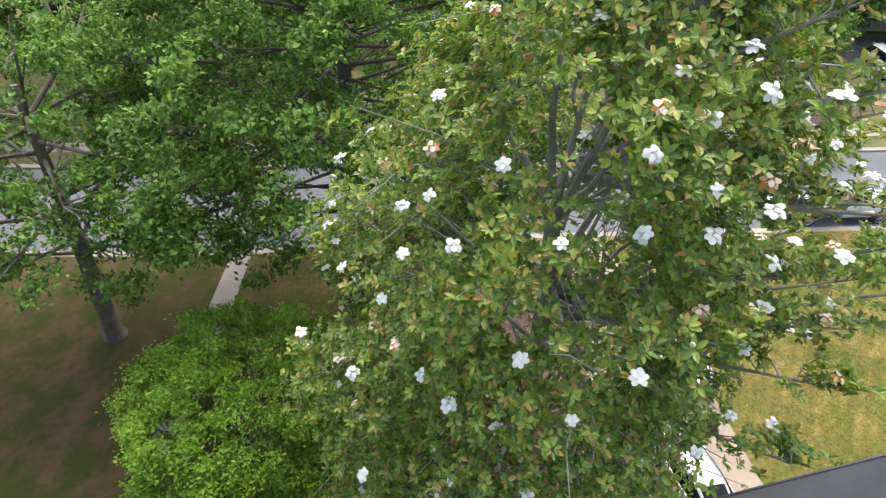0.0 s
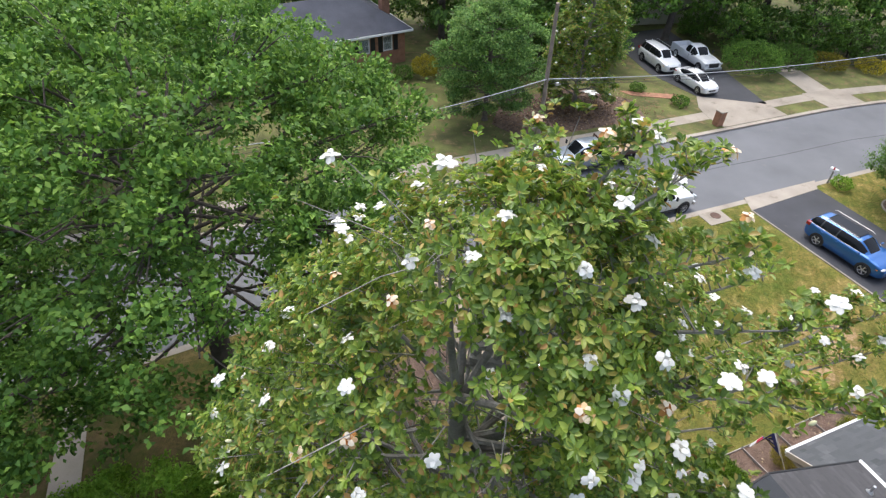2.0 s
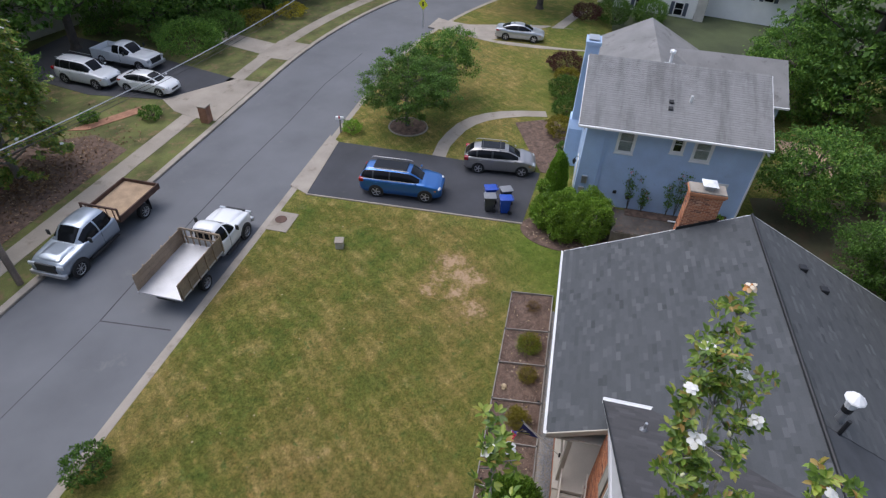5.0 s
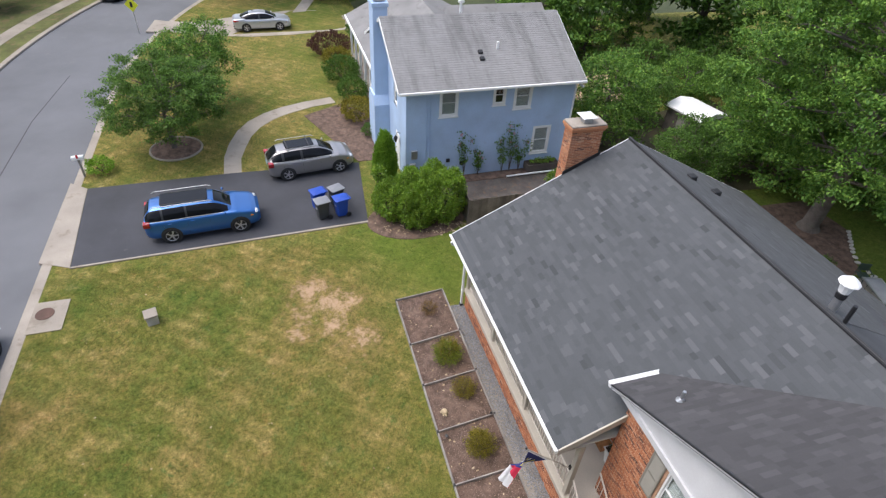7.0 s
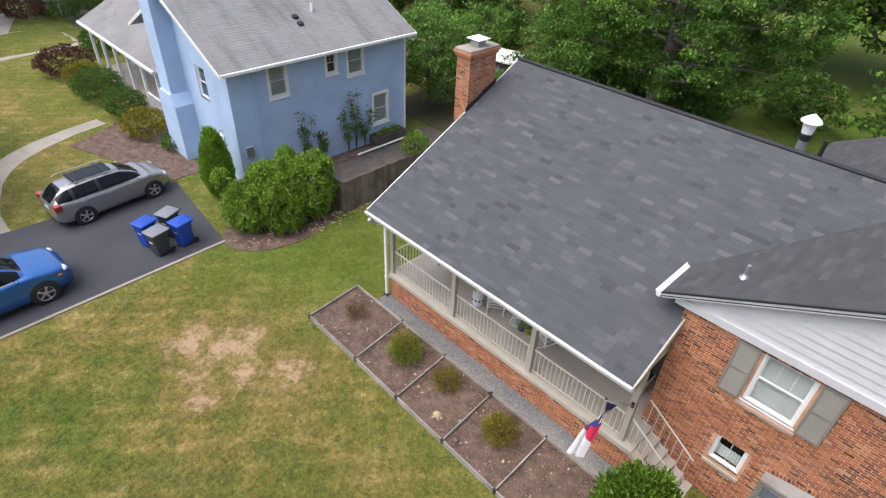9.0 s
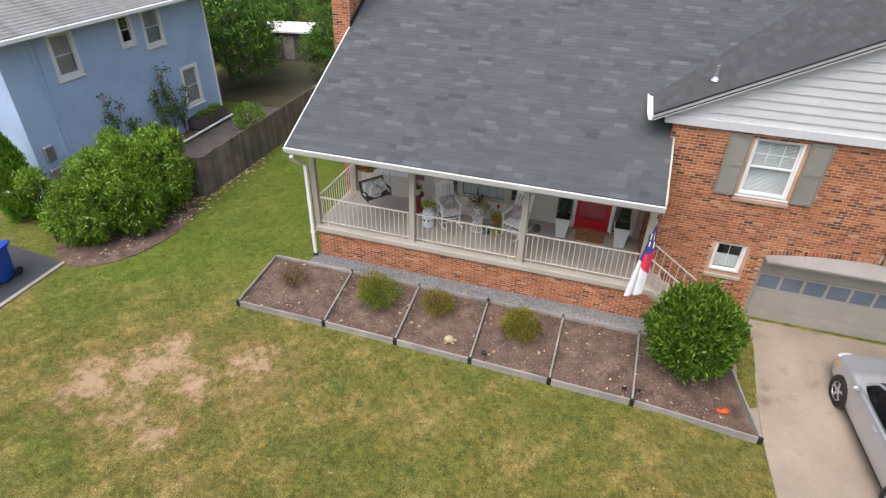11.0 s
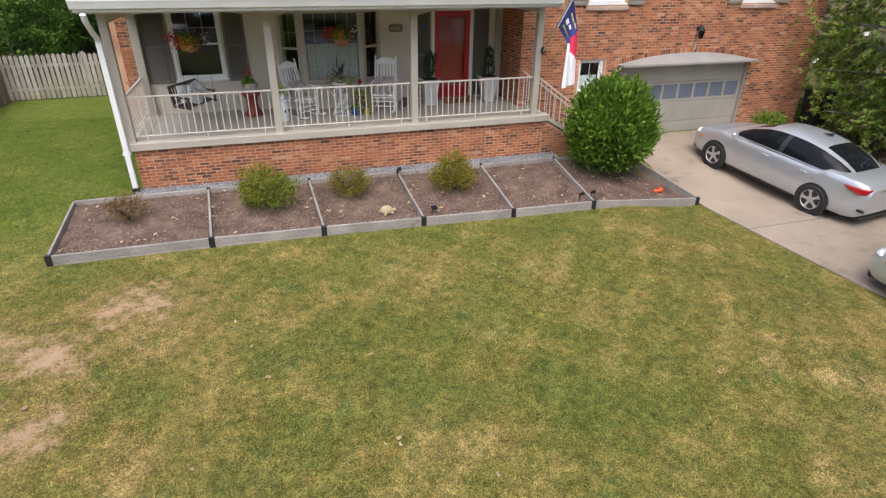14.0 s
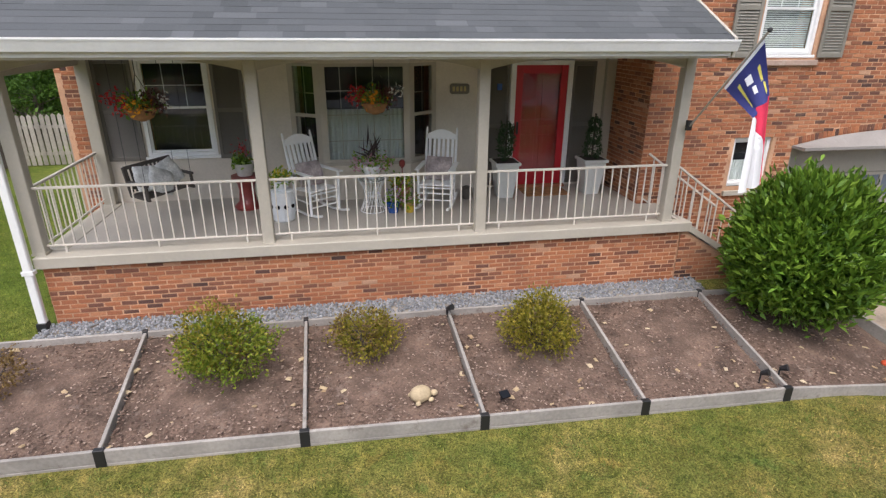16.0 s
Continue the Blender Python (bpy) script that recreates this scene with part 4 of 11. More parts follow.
def window(name, ua, ub, za, zb, y, label, grid=(0, 0), double=True, curtain=None, blind=False, m=None, parent=None, f=0.06):
    """A sash window facing -y whose outer face stands at y; m turns it into another wall."""
    if parent:
        w = part("window", Geo().box(ua, y + 0.08, zb - 0.01, ub, y + 0.1, zb + 0.002), M_WHITE, parent)
        if m is not None:
            w.matrix_local = m
    else:
        w = thing(name, label, "window", m, kind="structure")
    g = Geo().box(ua, y, za, ua + f, y + 0.1, zb).box(ub - f, y, za, ub, y + 0.1, zb).box(ua + f, y, zb - f, ub - f, y + 0.1, zb).box(ua + f, y, za, ub - f, y + 0.1, za + f)
    part("window_frame", g, M_WHITE, w, bevel=0.004)
    mid = (za + zb) / 2
    sash = [(za + f, mid + 0.02, 0.035), (mid - 0.02, zb - f, 0.06)] if double else [(za + f, zb - f, 0.04)]
    for lo, hi, back in sash:
        s = Geo()
        e = 0.035
        a, b = ua + f, ub - f
        s.box(a, y + back, lo, a + e, y + back + 0.025, hi).box(b - e, y + back, lo, b, y + back + 0.025, hi).box(a + e, y + back, hi - e, b - e, y + back + 0.025, hi).box(a + e, y + back, lo, b - e, y + back + 0.025, lo + e)
        nx, nz = grid if hi > mid + 0.1 or not double else (0, 0)
        for i in range(1, nx):
            x = a + (b - a) * i / nx
            s.box(x - 0.006, y + back + 0.016, lo + e, x + 0.006, y + back + 0.022, hi - e)
        for i in range(1, nz):
            zz = lo + (hi - lo) * i / nz
            s.box(a + e, y + back + 0.017, zz - 0.006, b - e, y + back + 0.021, zz + 0.006)
        part("sash", s, M_WHITE, w)
        p = part("pane", Geo().box(a + e, y + back + 0.010, lo + e, b - e, y + back + 0.014, hi - e), M_GLASS, w)
        p.visible_shadow = False
    part("window_sill", Geo().box(ua - 0.04, y - 0.04, za - 0.045, ub + 0.04, y + 0.1, za), M_WHITE, w, bevel=0.006)
    # dark sheet behind the glass, painted as the unlit room
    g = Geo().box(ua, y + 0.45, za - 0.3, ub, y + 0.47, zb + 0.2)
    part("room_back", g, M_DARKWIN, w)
    if curtain:
        g = Geo()
        n = 40
        a, b = ua + f, ub - f
        pts = [(a + (b - a) * i / n, y + 0.16 + 0.015 * math.sin(i * 1.9)) for i in range(n + 1)]
        vs = [(px, py, zz) for zz in (za + f, za + (zb - za) * curtain) for px, py in pts]
        g.add(vs, [(i, i + 1, n + 2 + i, n + 1 + i) for i in range(n)])
        part("curtain", g, M_CURTAIN, w, "white gathered cafe curtain")
    if blind:
        g = Geo()
        a, b, zz = ua + f, ub - f, zb - f
        while zz > za + f:
            g.box(a, y + 0.12, zz - 0.021, b, y + 0.124, zz)
            zz -= 0.032
        part("blind", g, M_CURTAIN, w, "white slatted blind half drawn")
    return w


M_CURTAIN = mat("curtain_cloth", (0.62, 0.64, 0.62), 0.9, var=0.1, bump=0.1)


def shutter(ua, ub, za, zb, y, material, label):
    s = thing("shutter", label, "shutter", group="louvred shutters")
    g = Geo()
    e = 0.05
    g.box(ua, y - 0.035, za, ua + e, y, zb).box(ub - e, y - 0.035, za, ub, y, zb)
    mid = (za + zb) / 2
    for a, b in ((za, za + 0.07), (mid - 0.035, mid + 0.035), (zb - 0.07, zb)):
        g.box(ua + e, y - 0.033, a, ub - e, y - 0.002, b)
    part("frame", g, material, s, bevel=0.003)
    for lo, hi in ((za + 0.07, mid - 0.035), (mid + 0.035, zb - 0.07)):
        k = int((hi - lo) / 0.042)
        for i in range(k):
            zz = lo + (i + 0.5) * (hi - lo) / k
            part("slat", Geo().add([(ua + e, y - 0.03, zz - 0.022), (ub - e, y - 0.03, zz - 0.022), (ub - e, y - 0.006, zz + 0.018), (ua + e, y - 0.006, zz + 0.018)], [(0, 1, 2, 3)]).add([(ua + e, y - 0.026, zz - 0.024), (ub - e, y - 0.026, zz - 0.024), (ub - e, y - 0.002, zz + 0.016), (ua + e, y - 0.002, zz + 0.016)], [(3, 2, 1, 0)]), material, s)
    return s


window("window_1", *WIN_A, 1.12, "white double-hung sash window with grids in the brick wing", (3, 2), True, None, True)
window("window_2", *WIN_B, 1.12, "white double-hung sash window with grids in the brick wing", (3, 2), True, None, True)
window("window_3", *WIN_C, 1.14, "small taupe-framed basement window in the brick wall", (2, 1), False, 0.5)
for a_, b_2 in ((9.97, 10.43), (11.58, 12.04), (14.60, 15.06), (16.21, 16.67)):
    shutter(a_, b_2, 3.34, 4.80, 1.075, M_SHUTTERL, "sage-taupe louvred shutter beside a wing window")
single("sill_brick", Geo().box(10.40, 1.03, 3.22, 11.6, 1.09, 3.305), M_SILL, "sloping brick sill under the wing window", "sill", kind="structure", bevel=0.006)
single("sill_brick", Geo().box(15.03, 1.03, 3.22, 16.24, 1.09, 3.305), M_SILL, "sloping brick sill under the wing window", "sill", kind="structure", bevel=0.006)
single("sill_brick", Geo().box(10.36, 1.04, 1.07, 11.2, 1.09, 1.15), M_TAUPE, "taupe sill of the basement window", "sill", kind="structure")

M_GDOOR = mat("garage_door_paint", (0.37, 0.345, 0.30), 0.6, var=0.07, big=1.5, fine=25, bump=0.05)
garage = thing("garage_door", "taupe sectional double garage door with a row of window lights", "garage door", kind="structure")
ROWS = ((-0.30, 0.24, 0), (0.25, 0.80, 0), (0.81, 1.34, 1), (1.35, 1.87, 0))
GW = GAR[1] - GAR[0] - 0.12
# opaque blue-grey for the door lights; the reflected sky is painted in
M_SKYPANE = mat("sky_grey_pane", (0.17, 0.20, 0.25), 0.25, var=0.15, big=1.5, bump=0.02)
for i, (za_, zb_, lit) in enumerate(ROWS):
    if not lit:
        part("panel", Geo().box(GAR[0] + 0.06, 1.235, za_, GAR[1] - 0.06, 1.28, zb_), M_GDOOR, garage, bevel=0.004)
        if i < 3:
            for k in range(8):
                x_ = GAR[0] + 0.12 + k * GW / 8
                part("raised_panel", Geo().box(x_, 1.226, za_ + 0.07, x_ + 0.42, 1.236, zb_ - 0.06), M_GDOOR, garage, bevel=0.008)
    else:
        part("panel", Geo().box(GAR[0] + 0.06, 1.235, za_, GAR[1] - 0.06, 1.28, za_ + 0.07).box(GAR[0] + 0.06, 1.235, zb_ - 0.06, GAR[1] - 0.06, 1.28, zb_), M_GDOOR, garage)
        for k in range(9):
            x_ = GAR[0] + 0.06 + k * (GW - 0.07) / 8
            part("mullion", Geo().box(x_, 1.235, za_ + 0.07, x_ + 0.07, 1.28, zb_ - 0.06), M_GDOOR, garage)
        for k in range(8):
            x_ = GAR[0] + 0.13 + k * (GW - 0.07) / 8
            part("pane", Geo().box(x_, 1.262, za_ + 0.07, x_ + (GW - 0.07) / 8 - 0.07, 1.272, zb_ - 0.06), M_SKYPANE, garage, "blue-grey pane with the sky's reflection in its colour")
part("jamb", Geo().box(GAR[0], 1.14, -0.4, GAR[0] + 0.06, 1.3, 1.87).box(GAR[1] - 0.06, 1.14, -0.4, GAR[1], 1.3, 1.87), M_GDOOR, garage)
n_ = 24
us_ = [GAR[0] + (GAR[1] - GAR[0]) * i / n_ for i in range(n_ + 1)]
part("arch_panel", Geo().prism([(GAR[0], 1.87)] + [(u, arch_top(u) - 0.01) for u in us_] + [(GAR[1], 1.87)], 1.10, 1.30, "y"), M_GDOOR, garage, "taupe board behind the hood")
# hood: straight front edge, arched line against the brick
hood_ = Geo()
hv_ = [(u, 1.09, arch_top(u)) for u in us_] + [(u, 0.80, 1.915) for u in us_] + [(u, 0.80, 1.865) for u in us_] + [(u, 1.12, 1.865) for u in us_]
hn_ = n_ + 1
hood_.add(hv_, [(k * hn_ + i, (k + 1) * hn_ + i, (k + 1) * hn_ + i + 1, k * hn_ + i + 1) for k in range(3) for i in range(n_)] + [(0, 3 * hn_, 2 * hn_, hn_), (n_, hn_ + n_, 2 * hn_ + n_, 3 * hn_ + n_)])
part("hood", hood_, mat("hood_paint", (0.30, 0.28, 0.265), 0.7, var=0.12, big=1.5), garage, "pale taupe sloping hood with an arched back edge")
# sheet behind the door, its near-black colour standing for garage shade
single("garage_inside", Geo().box(GAR[0], 1.6, -0.3, GAR[1], 1.62, 2.2), M_DARKWIN, "near-black sheet painted for the unlit garage inside", "wall", kind="structure")
# arch voussoirs
vous = thing("brick_arch", "soldier-brick segmental arch over the garage door", "arch", kind="structure")
for i in range(58):
    u = GAR[0] - 0.05 + (GAR[1] - GAR[0] + 0.1) * (i + 0.5) / 58
    ob = part("brick", Geo().box(-0.031, -0.007, 0.005, 0.031, 0.0, 0.12), M_BRICK1, vous)
    ob.matrix_local = pose(u, 1.095, GAR[3] + ARCH_H * (1 - ((u - 13.715) / 2.165) ** 2) * 1.0, 0, (u - 13.715) * 5.6, 0)

lamp = thing("wall_lantern", "black coach lantern on the brick wall above the garage", "wall lamp")
part("back_plate", Geo().lathe([(0.05, 0), (0.05, 0.02)], 12, pose(13.84, 1.08, 2.74, 90)), M_BLACK, lamp)
part("arm", Geo().tube([(13.84, 1.08, 2.74), (13.84, 0.98, 2.83), (13.84, 0.90, 2.80)], 0.012, 6), M_BLACK, lamp)
part("glass_body", Geo().lathe([(0.05, 2.5), (0.085, 2.68), (0.085, 2.7)], 6, pose(13.84, 0.92, 0)), M_CARGLASS, lamp)
part("hood", Geo().lathe([(0.10, 2.7), (0.06, 2.77), (0.015, 2.82)], 6, pose(13.84, 0.92, 0)), M_BLACK, lamp)
part("conduit", Geo().box(13.815, 1.055, 2.2, 13.865, 1.08, 2.42), M_TAUPE, lamp, "short taupe conduit box")

# ---- porch ----
FLOOR = 1.0
M_CUSHION = mat("grey_patterned_cushion", (0.42, 0.36, 0.35), 0.95, var=0.35, big=9, fine=45, bump=0.3)
M_PILLOW = mat("pale_damask_pillow", (0.66, 0.66, 0.64), 0.95, var=0.3, big=8, fine=40, bump=0.3)
M_POTRED = mat("glazed_red_pot", (0.25, 0.04, 0.035), 0.35, var=0.25)
M_POTWHITE = mat("white_ceramic", (0.72, 0.74, 0.76), 0.25, var=0.06, bump=0.02)
M_POTBLUE = mat("blue_glaze", (0.03, 0.09, 0.3), 0.25, var=0.15)
M_POTYELLOW = mat("yellow_glaze", (0.6, 0.42, 0.05), 0.35, var=0.12)
M_TERRA = mat("terracotta", (0.38, 0.16, 0.09), 0.8, var=0.15)
M_COCO = mat("coco_liner", (0.34, 0.17, 0.07), 0.95, var=0.35, big=8, fine=60, bump=0.6)
M_SOIL = mat("potting_soil", (0.04, 0.03, 0.022), 0.95, var=0.4, fine=50, bump=0.5)
M_PLANTER = mat("white_planter_resin", (0.62, 0.63, 0.60), 0.5, var=0.06)
M_DARKWOOD = mat("dark_wood_bench", (0.09, 0.075, 0.065), 0.7, var=0.25)
M_GOLD = mat("brass_number", (0.45, 0.36, 0.18), 0.4, metal=0.6, var=0.15)
M_STONEW = mat("stone_urn", (0.50, 0.48, 0.44), 0.8, var=0.15)
L_PURPLE = leaf_mat("dark_spike_leaf", [(0, (0.03, 0.02, 0.022)), (1, (0.07, 0.045, 0.045))], 0.4, 0.0)
L_PINK = leaf_mat("pink_petal", [(0, (0.55, 0.22, 0.32)), (1, (0.72, 0.48, 0.54))], 0.6, 0.1)
L_ORANGE = leaf_mat("orange_petal", [(0, (0.75, 0.25, 0.02)), (1, (0.85, 0.45, 0.03))], 0.6, 0.1)
L_REDP = leaf_mat("red_petal", [(0, (0.45, 0.02, 0.02)), (1, (0.65, 0.05, 0.06))], 0.6, 0.1)
L_LILAC = leaf_mat("lilac_petal", [(0, (0.42, 0.34, 0.6)), (1, (0.68, 0.6, 0.75))], 0.6, 0.1)
L_TOPIARY = leaf_mat("topiary_leaf", [(0, (0.02, 0.045, 0.02)), (1, (0.06, 0.11, 0.04))], 0.5, 0.1)
L_YEL = leaf_mat("yellow_petal", [(0, (0.65, 0.52, 0.03)), (1, (0.75, 0.66, 0.08))], 0.6, 0.1)

single("porch_floor", Geo().box(0.0, 0.25, 0.84, 8.77, 2.45, FLOOR).box(8.77, 0.25, 0.84, 9.1, 1.06, FLOOR), M_PORCHFLOOR, "painted taupe concrete porch floor", "floor", kind="structure")
single("porch_ledge", Geo().box(-0.02, -0.02, 0.86, 9.12, 0.3, 1.015), M_TAUPE, "taupe painted concrete ledge on the porch wall", "ledge", kind="structure", bevel=0.012)
single("porch_ledge_west", Geo().box(-0.02, 0.3, 0.86, 0.28, 2.45, 1.012), M_TAUPE, "taupe painted side ledge of the porch", "ledge", kind="structure", bevel=0.012)
POSTS = (0.03, 2.86, 5.81, 8.74)
for x_ in POSTS:
    p = thing("porch_post", "square taupe painted wooden porch post", "post", pose(x_, 0.15, 1.015), group="porch posts")
    part("shaft", Geo().box(-0.075, -0.075, 0, 0.075, 0.075, 2.42), M_TAUPE, p, bevel=0.008)
    part("base_trim", Geo().box(-0.085, -0.085, 0, 0.085, 0.085, 0.03), M_TAUPE, p)
single("porch_pilaster", Geo().box(0.02, 2.30, 1.012, 0.20, 2.45, 3.45), M_TAUPE, "taupe pilaster where the porch meets the wall", "pilaster", kind="structure", bevel=0.006)
single("porch_pilaster", Geo().box(8.60, 2.34, 1.0, 8.77, 2.45, 3.45), M_TAUPE, "taupe pilaster where the porch meets the wall", "pilaster", kind="structure", bevel=0.006)


def valance(x0, x1):
    """Header board between two posts with curved brackets at its ends."""
    top, mid = 3.44, 3.385
    pts = [(x0, top), (x1, top)]
    n = 16
    for i in range(n + 1):
        u = 1 - i / n
        x = x0 + (x1 - x0) * u
        e = min(u, 1 - u) * (x1 - x0)
        pts.append((x, mid - 0.13 * max(0, 1 - e / 0.95) ** 2))
    return Geo().prism(pts, 0.10, 0.20, "y")


for a_, b_2 in zip(POSTS, POSTS[1:]):
    single("porch_valance", valance(a_ + 0.07, b_2 - 0.07), M_TAUPE, "taupe arched header board between porch posts", "header", kind="structure")
single("porch_header_west", Geo().box(-0.03, 0.22, 3.2, 0.09, 2.40, 3.345), M_TAUPE, "taupe side header of the porch", "header", kind="structure")


def railing(p, q, label, n, m_rail=M_WHITE, top=0.86, drop=0.0):
    """Thin metal railing from p to q; drop: how far it falls on the way (a stair rail)."""
    p, q = Vector(p), Vector(q)
    r = thing("porch_railing", label, "railing", group="porch railings")
    fall = Vector((0, 0, -drop))
    for name, hh, rad in (("top_rail", top, 0.022), ("bottom_rail", 0.10, 0.016)):
        d = q + fall - p
        m = Matrix.Translation(p + Vector((0, 0, hh))) @ d.to_track_quat("X", "Z").to_matrix().to_4x4()
        part(name, Geo().box(0, -rad, -rad * 0.7, d.length, rad, rad * 0.7, m), M_RAIL, r, bevel=0.004)
    for i in range(n):
        u = (i + 0.5) / n
        c = p.lerp(q, u) + fall * u
        part("baluster", Geo().box(c.x - 0.008, c.y - 0.008, c.z + 0.10, c.x + 0.008, c.y + 0.008, c.z + top), M_RAIL, r)
    for u in (0.08, 0.5, 0.92):
        c = p.lerp(q, u) + fall * u
        part("foot", Geo().box(c.x - 0.01, c.y - 0.01, c.z - 0.0, c.x + 0.01, c.y + 0.01, c.z + 0.10), M_RAIL, r)
    return r


M_RAIL = mat("cream_rail_paint", (0.66, 0.61, 0.54), 0.45, var=0.06, bump=0.03)
for a_, b_2, n_ in ((0.105, 2.785, 20), (2.935, 5.735, 21), (5.885, 8.665, 21)):
    railing((a_, 0.17, 1.015), (b_2, 0.17, 1.015), "cream painted thin metal porch railing", n_)
railing((0.06, 0.25, 1.012), (0.06, 2.28, 1.012), "cream painted metal railing at the porch end", 15)
railing((8.84, 0.17, 1.0), (10.25, 0.17, 0.98), "cream painted metal stair railing sloping to the drive", 10, drop=0.95)
railing((8.84, 1.0, 1.0), (10.25, 1.0, 0.98), "dark metal stair railing along the brick wall", 7, drop=0.95)
steps = thing("porch_steps", "taupe concrete steps from the porch down to the drive", "steps", kind="structure")
for i in range(5):
    part("step", Geo().box(9.1 + i * 0.27, 0.2, -0.3, 9.1 + (i + 1) * 0.27 + 0.02, 1.07, 0.82 - i * 0.19), M_PORCHFLOOR, steps, bevel=0.012)
part("cheek_wall", Geo().prism([(8.98, -0.4), (10.5, -0.4), (10.5, 0.0), (9.0, 0.90)], 0.04, 0.2, "y"), M_MORTAR, steps, "brick cheek wall beside the steps")
part("coping", Geo().prism([(9.1, 0.86), (10.52, 0.02), (10.52, 0.12), (9.1, 0.96)], 0.0, 0.24, "y"), M_TAUPE, steps, "taupe sloping coping")

spout = thing("downspout", "white rectangular metal downspout at the porch corner", "downspout")
part("elbow", Geo().tube([(-0.06, -0.68, 3.42), (-0.06, -0.62, 3.3), (-0.07, -0.35, 3.12), (-0.07, -0.09, 2.98), (-0.07, -0.055, 2.9)], 0.05, 8), M_WHITE, spout, smooth=True)
part("pipe", Geo().box(-0.12, -0.10, 0.13, -0.02, -0.02, 2.93), M_WHITE, spout, bevel=0.012)
part("strap", Geo().box(-0.14, -0.105, 0.82, -0.0, -0.01, 0.87), M_WHITE, spout)
part("outlet", Geo().box(-0.13, -0.13, -0.05, -0.01, -0.01, 0.14), M_BLACK, spout, "black plastic drain outlet")

# windows and door behind the porch
window("window_4", 0.80, 1.88, 1.76, 3.3, 2.43, "white double-hung window with dark shutters behind the porch", (3, 2), True)
shutter(0.20, 0.76, 1.70, 3.28, 2.448, M_SHUTTER, "dark grey-brown louvred shutter on the porch wall")
shutter(1.92, 2.40, 1.70, 3.28, 2.448, M_SHUTTER, "dark grey-brown louvred shutter on the porch wall")
bay = thing("bay_window", "taupe bay window with a large grid pane and cafe curtain", "window", kind="structure")
BY = 2.05
part("base", Geo().prism([(3.1, 2.448), (3.6, BY), (5.05, BY), (5.55, 2.448)], 1.0, 1.60, "z"), M_TAUPEW, bay)
part("sill", Geo().prism([(3.05, 2.448), (3.58, BY - 0.04), (5.07, BY - 0.04), (5.6, 2.448)], 1.60, 1.64, "z"), M_TAUPE, bay)
part("head", Geo().prism([(3.1, 2.448), (3.6, BY), (5.05, BY), (5.55, 2.448)], 3.22, 3.36, "z"), M_TAUPEW, bay)
# dark sheet behind the bay, room shade put into its colour
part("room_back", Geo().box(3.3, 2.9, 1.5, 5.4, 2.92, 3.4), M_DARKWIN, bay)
for a_, b_2 in (((3.1, 2.44), (3.6, BY)), ((3.6, BY), (5.05, BY)), ((5.05, BY), (5.55, 2.44))):
    d_ = Vector((b_2[0] - a_[0], b_2[1] - a_[1], 0))
    m_ = Matrix.Translation((*a_, 0)) @ d_.to_track_quat("X", "Z").to_matrix().to_4x4()
    L_ = d_.length
    g = Geo()
    f_ = 0.075
    for u_ in ((0, f_), (L_ - f_, L_)):
        g.box(u_[0], 0, 1.64, u_[1], 0.06, 3.22, m_)
    part("mullion", g, M_TAUPE, bay)
    g = Geo().box(f_, 0.0, 1.64, L_ - f_, 0.05, 1.69, m_).box(f_, 0, 3.17, L_ - f_, 0.05, 3.22, m_).box(f_, 0, 1.69, f_ + 0.03, 0.05, 3.17, m_).box(L_ - f_ - 0.03, 0, 1.69, L_ - f_, 0.05, 3.17, m_)
    if L_ < 1:
        g.box(f_, 0.0, 2.38, L_ - f_, 0.05, 2.43, m_)
        nx_, z0_ = 2, 2.43
    else:
        nx_, z0_ = 5, 1.69
    for i in range(1, nx_):
        u_ = f_ + (L_ - 2 * f_) * i / nx_
        g.box(u_ - 0.006, 0.028, z0_, u_ + 0.006, 0.034, 3.17, m_)
    for z_ in ((2.76,) if L_ < 1 else (2.0, 2.42, 2.8)):
        g.box(f_, 0.029, z_ - 0.006, L_ - f_, 0.033, z_ + 0.006, m_)
    part("sash", g, M_TAUPE, bay)
    p = part("pane", Geo().box(f_, 0.02, 1.69, L_ - f_, 0.025, 3.17, m_), M_GLASS, bay)
    p.visible_shadow = False
n_ = 60
vs_ = [(3.7 + 1.25 * i / n_, BY + 0.13 + 0.018 * math.sin(i * 1.7), z_) for z_ in (1.66, 2.5) for i in range(n_ + 1)]
part("curtain", Geo().add(vs_, [(i, i + 1, n_ + 2 + i, n_ + 1 + i) for i in range(n_)]), M_CURTAIN, bay, "white gathered cafe curtain")

door = thing("front_door", "bright red front door with a full glass storm door", "door", kind="structure")
part("door_frame", Geo().box(6.86, 2.38, FLOOR, 6.95, 2.5, 3.24).box(7.90, 2.38, FLOOR, 7.99, 2.5, 3.24).box(6.95, 2.38, 3.16, 7.90, 2.5, 3.24), M_WHITE, door, bevel=0.005)
part("storm_frame", Geo().box(6.95, 2.40, FLOOR + 0.02, 7.08, 2.44, 3.16).box(7.77, 2.40, FLOOR + 0.02, 7.90, 2.44, 3.16).box(7.08, 2.40, 3.02, 7.77, 2.44, 3.16).box(7.08, 2.40, FLOOR + 0.02, 7.77, 2.44, FLOOR + 0.32), M_RED, door, bevel=0.006)
p = part("storm_glass", Geo().box(7.08, 2.418, FLOOR + 0.32, 7.77, 2.424, 3.02), M_GLASS, door)
p.visible_shadow = False
part("leaf", Geo().box(6.95, 2.52, FLOOR, 7.90, 2.56, 3.16), M_RED, door)
